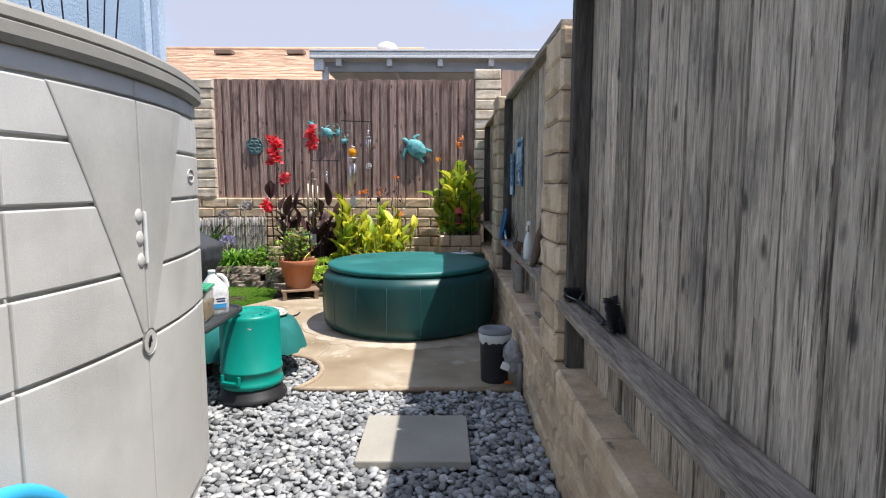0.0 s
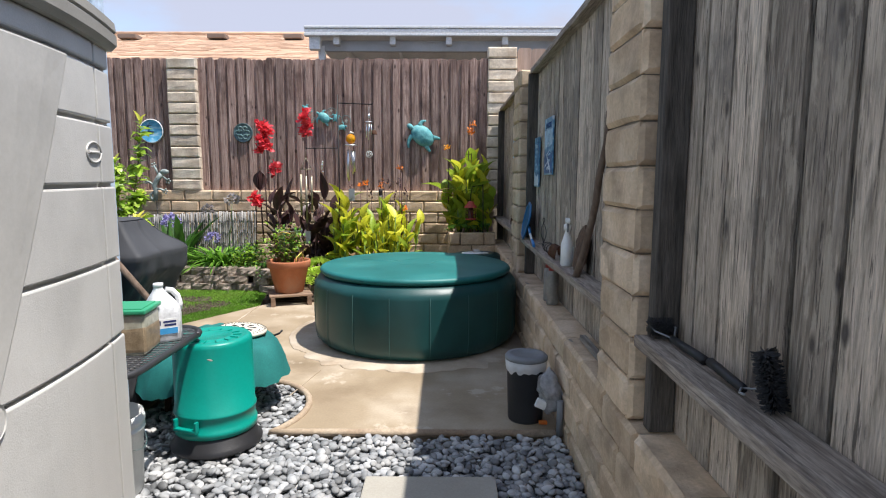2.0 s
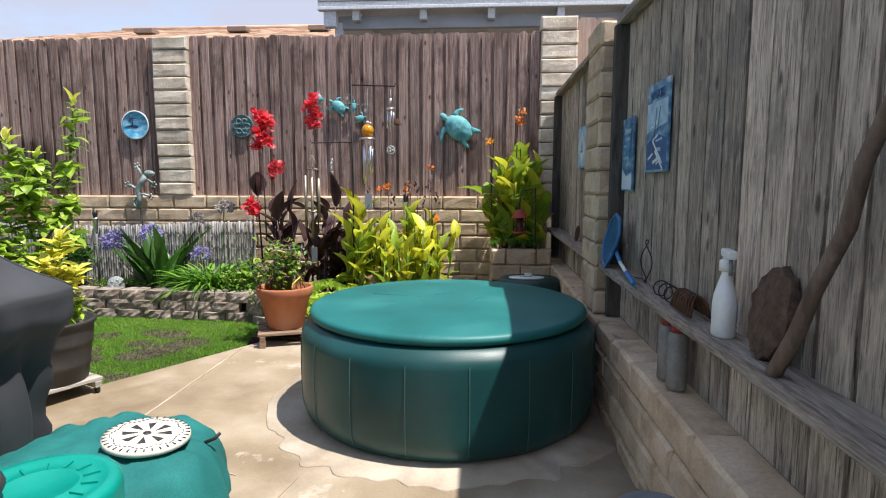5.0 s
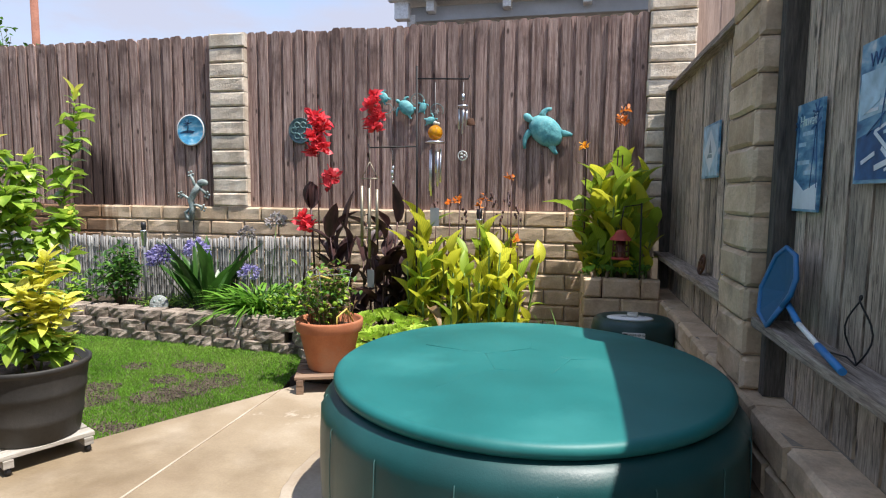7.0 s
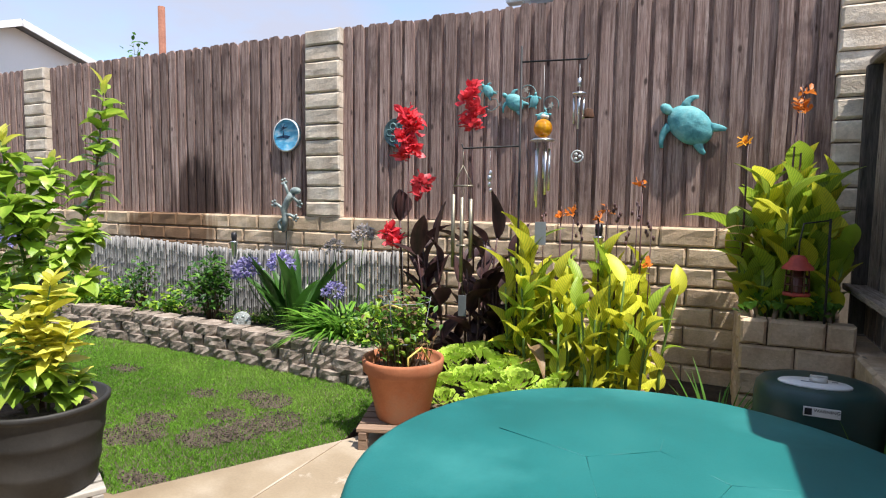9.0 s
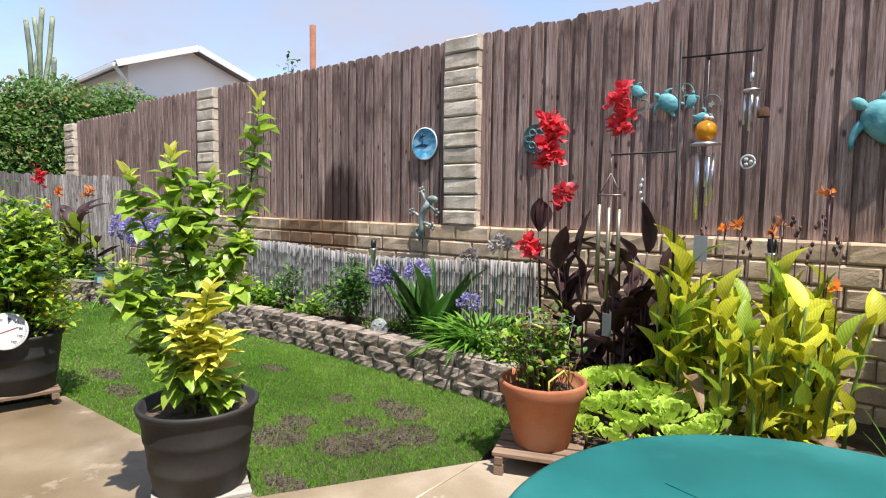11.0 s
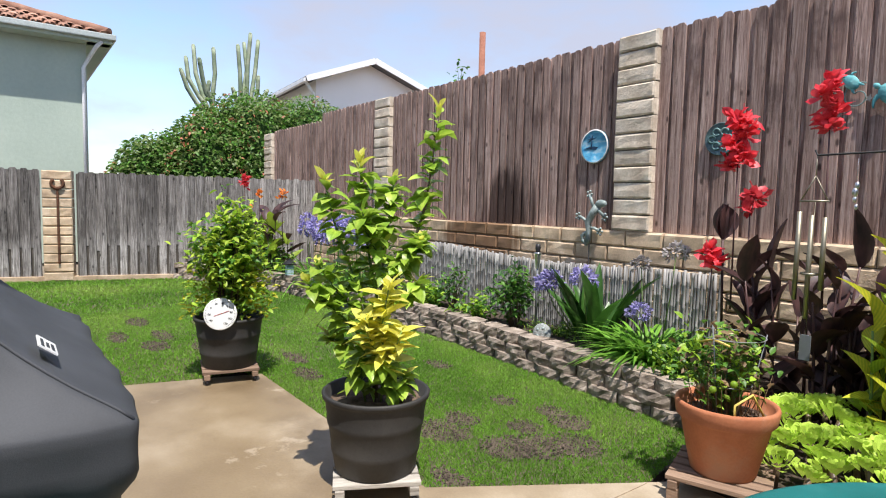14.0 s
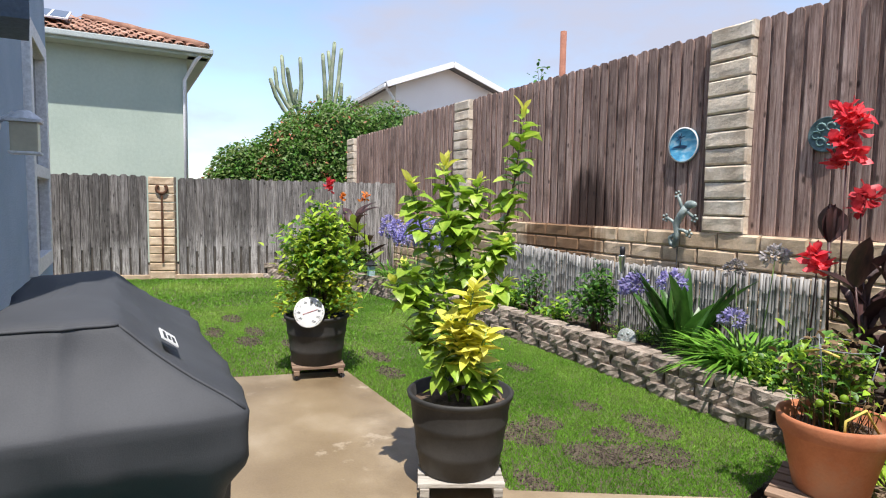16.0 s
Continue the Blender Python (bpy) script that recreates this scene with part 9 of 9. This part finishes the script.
def shingle_house():
    t = thing("shingle_house", "neighbour house with a long tan shingle roof", "house", Matrix.Translation((0, 0, 0)))
    x0, x1, ye, yr, ze, zr = -15.5, 4.6, 13.4, 18.8, 3.75, 5.6
    g = bmesh.new()
    box(g, ((x0 + x1) / 2, 18.8, 1.9), (x1 - x0 - 1.2, 10.0, 3.8))
    part("wall", g, plain("beige_stucco", (0.42, 0.34, 0.27), 0.95), t, "beige stucco wall")
    g = bmesh.new()
    v = [g.verts.new(p) for p in ((x0, ye, ze), (x1, ye, ze), (x1 - 5.2, yr, zr), (x0 + 5.2, yr, zr), (x0, 24.2, ze), (x1, 24.2, ze))]
    for q in ((0, 1, 2, 3), (1, 5, 2), (5, 4, 3, 2), (4, 0, 3), (0, 4, 5, 1)):
        g.faces.new([v[i] for i in q])
    bmesh.ops.recalc_face_normals(g, faces=g.faces[:])
    roof = part("roof", g, SHINGLE, t)
    dy, dz = yr - ye, zr - ze
    verts, faces = [], []
    r = random.Random(2)
    rows = 26
    for k in range(rows):
        a, b = k / rows, (k + 1.25) / rows
        b = min(b, 1)
        xa, xb = x0 + 5.2 * a, x1 - 5.2 * a
        x = xa
        while x < xb - 0.1:
            w = min(r.uniform(0.22, 0.5), xb - x)
            o = r.uniform(0.012, 0.03)
            i = len(verts)
            for xx_, u, up in ((x, a, o), (x + w - 0.01, a, o), (x + w - 0.01, b, 0.006), (x, b, 0.006)):
                verts.append((xx_, ye + dy * u, ze + dz * u + up))
            verts += [(x, ye + dy * a, ze + dz * a), (x + w - 0.01, ye + dy * a, ze + dz * a)]
            faces += [(i, i + 1, i + 2, i + 3), (i + 4, i + 5, i + 1, i)]
            x += w
    me = mesh_of("shingles", verts, faces, [SHINGLEI])
    tagged(shared("shingles", me, roof, Matrix.Identity(4)), "overlapping tan shingles", kind="stuff")
    g = bmesh.new()
    tube(g, [(x0 + 5.2, yr, zr + 0.02), (x1 - 5.2, yr, zr + 0.02)], 0.07, 6)
    part("ridge", g, SHINGLE, roof)
    for x, y in ((-8.8, 17.4), (-6.4, 17.5), (-4.3, 17.5)):
        g = bmesh.new()
        u = (y - ye) / dy
        box(g, (x, y, ze + dz * u + 0.08), (0.5, 0.35, 0.12), 0.02)
        part("roof_vent", g, plain("vent_brown", (0.2, 0.15, 0.12), 0.8), t, "low brown roof vent")
    g = bmesh.new()
    ball(g, (-1.75, 18.6, zr - 0.05), 0.34, 3, (1, 1, 0.75))
    part("skylight_dome", g, WHITEPAINT, t, "white domed roof vent")


SHINGLEI = mat("tan_shingle_pieces", [(0.42, 0.26, 0.17), (0.52, 0.34, 0.23), (0.58, 0.42, 0.30)], 2.5, stretch=(1, 6, 6), rough=0.95, bump=0.4, fine=18, island=0.14, grain=0.12)
shingle_house()


def patio_cover():
    t = thing("patio_cover", "white aluminium patio cover behind the back fence", "patio cover", Matrix.Translation((0, 0, 0)))
    g = bmesh.new()
    box(g, (1.15, 11.7, 3.58), (6.7, 3.4, 0.06))
    part("roof", g, GUTTER, t)
    for z, h, y in ((3.635, 0.035, 9.93), (3.585, 0.05, 9.95), (3.53, 0.045, 9.93)):
        g = bmesh.new()
        box(g, (1.15, y, z), (6.74, 0.1, h), 0.008)
        part("gutter", g, GUTTER, t, "white ribbed gutter")
    g = bmesh.new()
    box(g, (1.15, 10.12, 3.40), (6.3, 0.09, 0.16), 0.008)
    part("beam", g, plain("beam_grey", (0.42, 0.43, 0.45), 0.5), t, "grey cross beam")
    for k in range(7):
        g = bmesh.new()
        box(g, (-1.75 + k * 0.85, 10.9, 3.46), (0.09, 1.9, 0.13), 0.006, Matrix.Identity(4))
        part("rafter", g, GUTTER, t, "white rafter")
    for x in (-2.0, 4.2):
        g = bmesh.new()
        box(g, (x, 10.12, 1.7), (0.1, 0.1, 3.4), 0.006)
        part("post", g, GUTTER, t)
    g = bmesh.new()
    box(g, (-2.08, 10.0, 3.42), (0.16, 0.12, 0.2), 0.01)
    part("end_bracket", g, GUTTER, t)


patio_cover()
g = bmesh.new()
tube(g, [(-7.58, 10.5, 0), (-7.58, 10.5, 4.12)], 0.05, 10)
tagged(part("wooden_pole", g, mat("rust_pole", [(0.22, 0.09, 0.06), (0.32, 0.14, 0.09)], 4, rough=0.9)), "slim rust-brown pole behind the back fence", "pole")

# ---------------------------------------------------------------- lawn and pebbles
def inside(poly, x, y):
    r = np.zeros(len(x), bool)
    n = len(poly)
    for i in range(n):
        (x0, y0), (x1, y1) = poly[i], poly[(i + 1) % n]
        c = ((y0 > y) != (y1 > y)) & (x < (x1 - x0) * (y - y0) / (y1 - y0 + 1e-12) + x0)
        r ^= c
    return r


PATCH = [(-2.86, 6.80, .15, .13), (-2.76, 6.97, .15, .15), (-2.66, 7.16, .15, .14), (-2.92, 7.42, .12, .12), (-3.03, 7.11, .10, .09), (-3.27, 6.63, .16, .13), (-3.38, 6.86, .12, .09), (-3.12, 7.47, .10, .09), (-3.48, 7.34, .10, .07), (-2.72, 6.28, .14, .07),
         (-4.86, 6.41, .17, .08), (-5.37, 6.52, .18, .07), (-6.48, 5.56, .18, .10), (-6.9, 5.7, .2, .08), (-7.02, 5.31, .2, .08), (-7.73, 5.6, .22, .09), (-4.15, 6.9, .16, .08), (-4.5, 7.5, .12, .07), (-6.2, 5.9, .16, .06), (-7.3, 6.2, .2, .07)]
ng = np.random.default_rng(5)


def grass(name, x0, x1, y0, y1, per, h, w, label):
    n = int((x1 - x0) * (y1 - y0) * per)
    x, y = ng.uniform(x0, x1, n), ng.uniform(y0, y1, n)
    k = inside(LAWN, x, y)
    soil = np.zeros(n)
    for cx, cy, rx, ry in PATCH:
        d = ((x - cx) / rx) ** 2 + ((y - cy) / ry) ** 2 + 0.5 * np.sin(x * 31 + 7 * np.sin(y * 23)) * np.sin(y * 37)
        soil = np.maximum(soil, np.clip(1.8 - d, 0, 1))
    k &= ng.random(n) > soil * 0.84
    x, y = x[k], y[k]
    n = len(x)
    a = ng.uniform(0, 2 * np.pi, n)
    hh = h * ng.uniform(0.5, 1.25, n)
    lean = ng.uniform(0.1, 0.9, n) * hh
    la = ng.uniform(0, 2 * np.pi, n)
    ww = w * ng.uniform(0.7, 1.3, n)
    V = np.empty((n, 4, 3))
    z0 = -0.01
    V[:, 0] = np.stack([x - np.cos(a) * ww, y - np.sin(a) * ww, np.full(n, z0)], 1)
    V[:, 1] = np.stack([x + np.cos(a) * ww, y + np.sin(a) * ww, np.full(n, z0)], 1)
    V[:, 2] = np.stack([x + np.cos(a) * ww * .6 + np.cos(la) * lean * .4, y + np.sin(a) * ww * .6 + np.sin(la) * lean * .4, z0 + hh * .65], 1)
    V[:, 3] = np.stack([x + np.cos(la) * lean, y + np.sin(la) * lean, z0 + hh], 1)
    me = bpy.data.meshes.new(name)
    me.vertices.add(n * 4)
    me.vertices.foreach_set("co", V.reshape(-1))
    idx = np.arange(n)[:, None] * 4 + np.array([0, 1, 2, 0, 2, 3])[None]
    me.loops.add(n * 6)
    me.loops.foreach_set("vertex_index", idx.reshape(-1).astype(np.int32))
    me.polygons.add(n * 2)
    me.polygons.foreach_set("loop_start", np.arange(0, n * 6, 3, dtype=np.int32))
    me.materials.append(GRASS)
    me.update(calc_edges=True)
    return tagged(new(name, me), label, "grass", kind="stuff")


GRASS = leafmat("grass_blade", [(0.095, 0.235, 0.018), (0.17, 0.36, 0.034), (0.27, 0.44, 0.068)], 0.8, (1, 1, 1), 0.35, 0.0, 0.5, 0.35, 0.1)
grass("grass", -5.2, -2.0, 6.0, 8.2, 25000, 0.022, 0.0021, "short bright green lawn with bare brown patches")
grass("grass", -8.6, -5.2, 3.0, 8.2, 10500, 0.025, 0.0031, "short bright green lawn with bare brown patches")
grass("grass", -12.7, -8.6, 2.4, 8.2, 3000, 0.036, 0.0055, "short bright green lawn at the far fence")



def clods():
    """Loose crumbs of soil in the bare patches of the lawn."""
    V, F = [], []
    r = random.Random(31)
    oct_ = [(1, 0, 0), (-1, 0, 0), (0, 1, 0), (0, -1, 0), (0, 0, 1), (0, 0, -1)]
    tri = [(0, 2, 4), (2, 1, 4), (1, 3, 4), (3, 0, 4), (2, 0, 5), (1, 2, 5), (3, 1, 5), (0, 3, 5)]
    for cx, cy, rx, ry in PATCH:
        for k in range(int(12000 * rx * ry)):
            a, q = r.uniform(0, 6.28), math.sqrt(r.random()) * 1.25
            x, y, s = cx + rx * q * math.cos(a), cy + ry * q * math.sin(a), r.uniform(0.003, 0.009)
            b = len(V)
            if not inside(LAWN, np.array([x]), np.array([y]))[0]:
                continue
            for p in oct_:
                V.append((x + p[0] * s * r.uniform(.6, 1.3), y + p[1] * s * r.uniform(.6, 1.3), 0.004 + s + p[2] * s * r.uniform(.6, 1.2)))
            F += [tuple(i + b for i in t_) for t_ in tri]
    tagged(new("soil_crumbs", mesh_of("soil_crumbs", V, F, [mat("soil_crumb", [(0.05, 0.038, 0.03), (0.13, 0.10, 0.075)], 9, rough=1, island=0.5)])), "loose brown soil crumbs in bare lawn patches", "soil", kind="stuff")


clods()
PEB = mat("pebble", [(0.16, 0.166, 0.172), (0.27, 0.276, 0.28), (0.40, 0.397, 0.385)], 9, rough=0.62, bump=0.1, fine=60, island=0.5, grain=0.12)
PEBBED = [(-1.9, -0.7), (0.57, -0.7), (0.57, 3.93), (-0.92, 3.93)] + [(x - 0.02, y) for x, y in bay[::-1]] + [(-1.9, 4.78)]


def pebbles():
    r = random.Random(21)
    g = bmesh.new()
    bmesh.ops.create_icosphere(g, subdivisions=2, radius=1.0)
    g.verts.ensure_lookup_table()
    base = np.array([v.co for v in g.verts])
    tri = np.array([[v.index for v in f.verts] for f in g.faces])
    g.free()
    shapes = []
    for s in range(12):
        b = base.copy()
        for i in range(len(b)):
            b[i] *= 1 + 0.16 * noise.noise(Vector(base[i]) * 1.3 + Vector((s * 7.1, 0, 0)))
        shapes.append(b)
    V, F = [], []
    cnt = 0

    def put(x, y, z, near):
        nonlocal cnt
        L = r.uniform(0.018, 0.034)
        sc = np.array([L, L * r.uniform(0.6, 0.85), L * r.uniform(0.35, 0.55)])
        m = np.array((Matrix.Rotation(r.uniform(0, 6.28), 3, "Z") @ Matrix.Rotation(r.gauss(0, 0.28), 3, "X") @ Matrix.Rotation(r.gauss(0, 0.28), 3, "Y")))
        V.append((shapes[r.randrange(12)] * sc) @ m.T + np.array([x, y, z]))
        F.append(tri + cnt * len(base))
        cnt += 1

    step = 0.036
    for layer, (dz, keep) in enumerate(((-0.035, 1.0), (-0.012, 0.75))):
        y = -0.65
        while y < 4.8:
            x = -1.88
            while x < 0.56:
                px, py = x + r.uniform(-.018, .018), y + r.uniform(-.018, .018)
                if bool(inside(PEBBED, np.array([px]), np.array([py]))[0]) and r.random() < keep and not (abs(px + 0.155) < 0.31 and abs(py - 3.145) < 0.31) and not (px < -1.25 and py < 2.7) and py > 0.9:
                    put(px, py, dz + r.uniform(-.006, .008), 0)
                x += step
            y += step
    V, F = np.concatenate(V), np.concatenate(F)
    me = mesh_of("pebbles", V.tolist(), F.tolist(), [PEB], True)
    tagged(new("pebbles", me), "smooth grey and blue-grey river pebbles covering the path", "gravel", kind="stuff")
    g = bmesh.new()
    prism(g, PEBBED, -0.06, -0.045)
    bmesh.ops.triangulate(g, faces=g.faces[:])
    tagged(part("gravel_base", g, plain("dark_grit", (0.06, 0.06, 0.06), 0.95)), "dark grit under the pebbles", "ground", kind="structure")


pebbles()
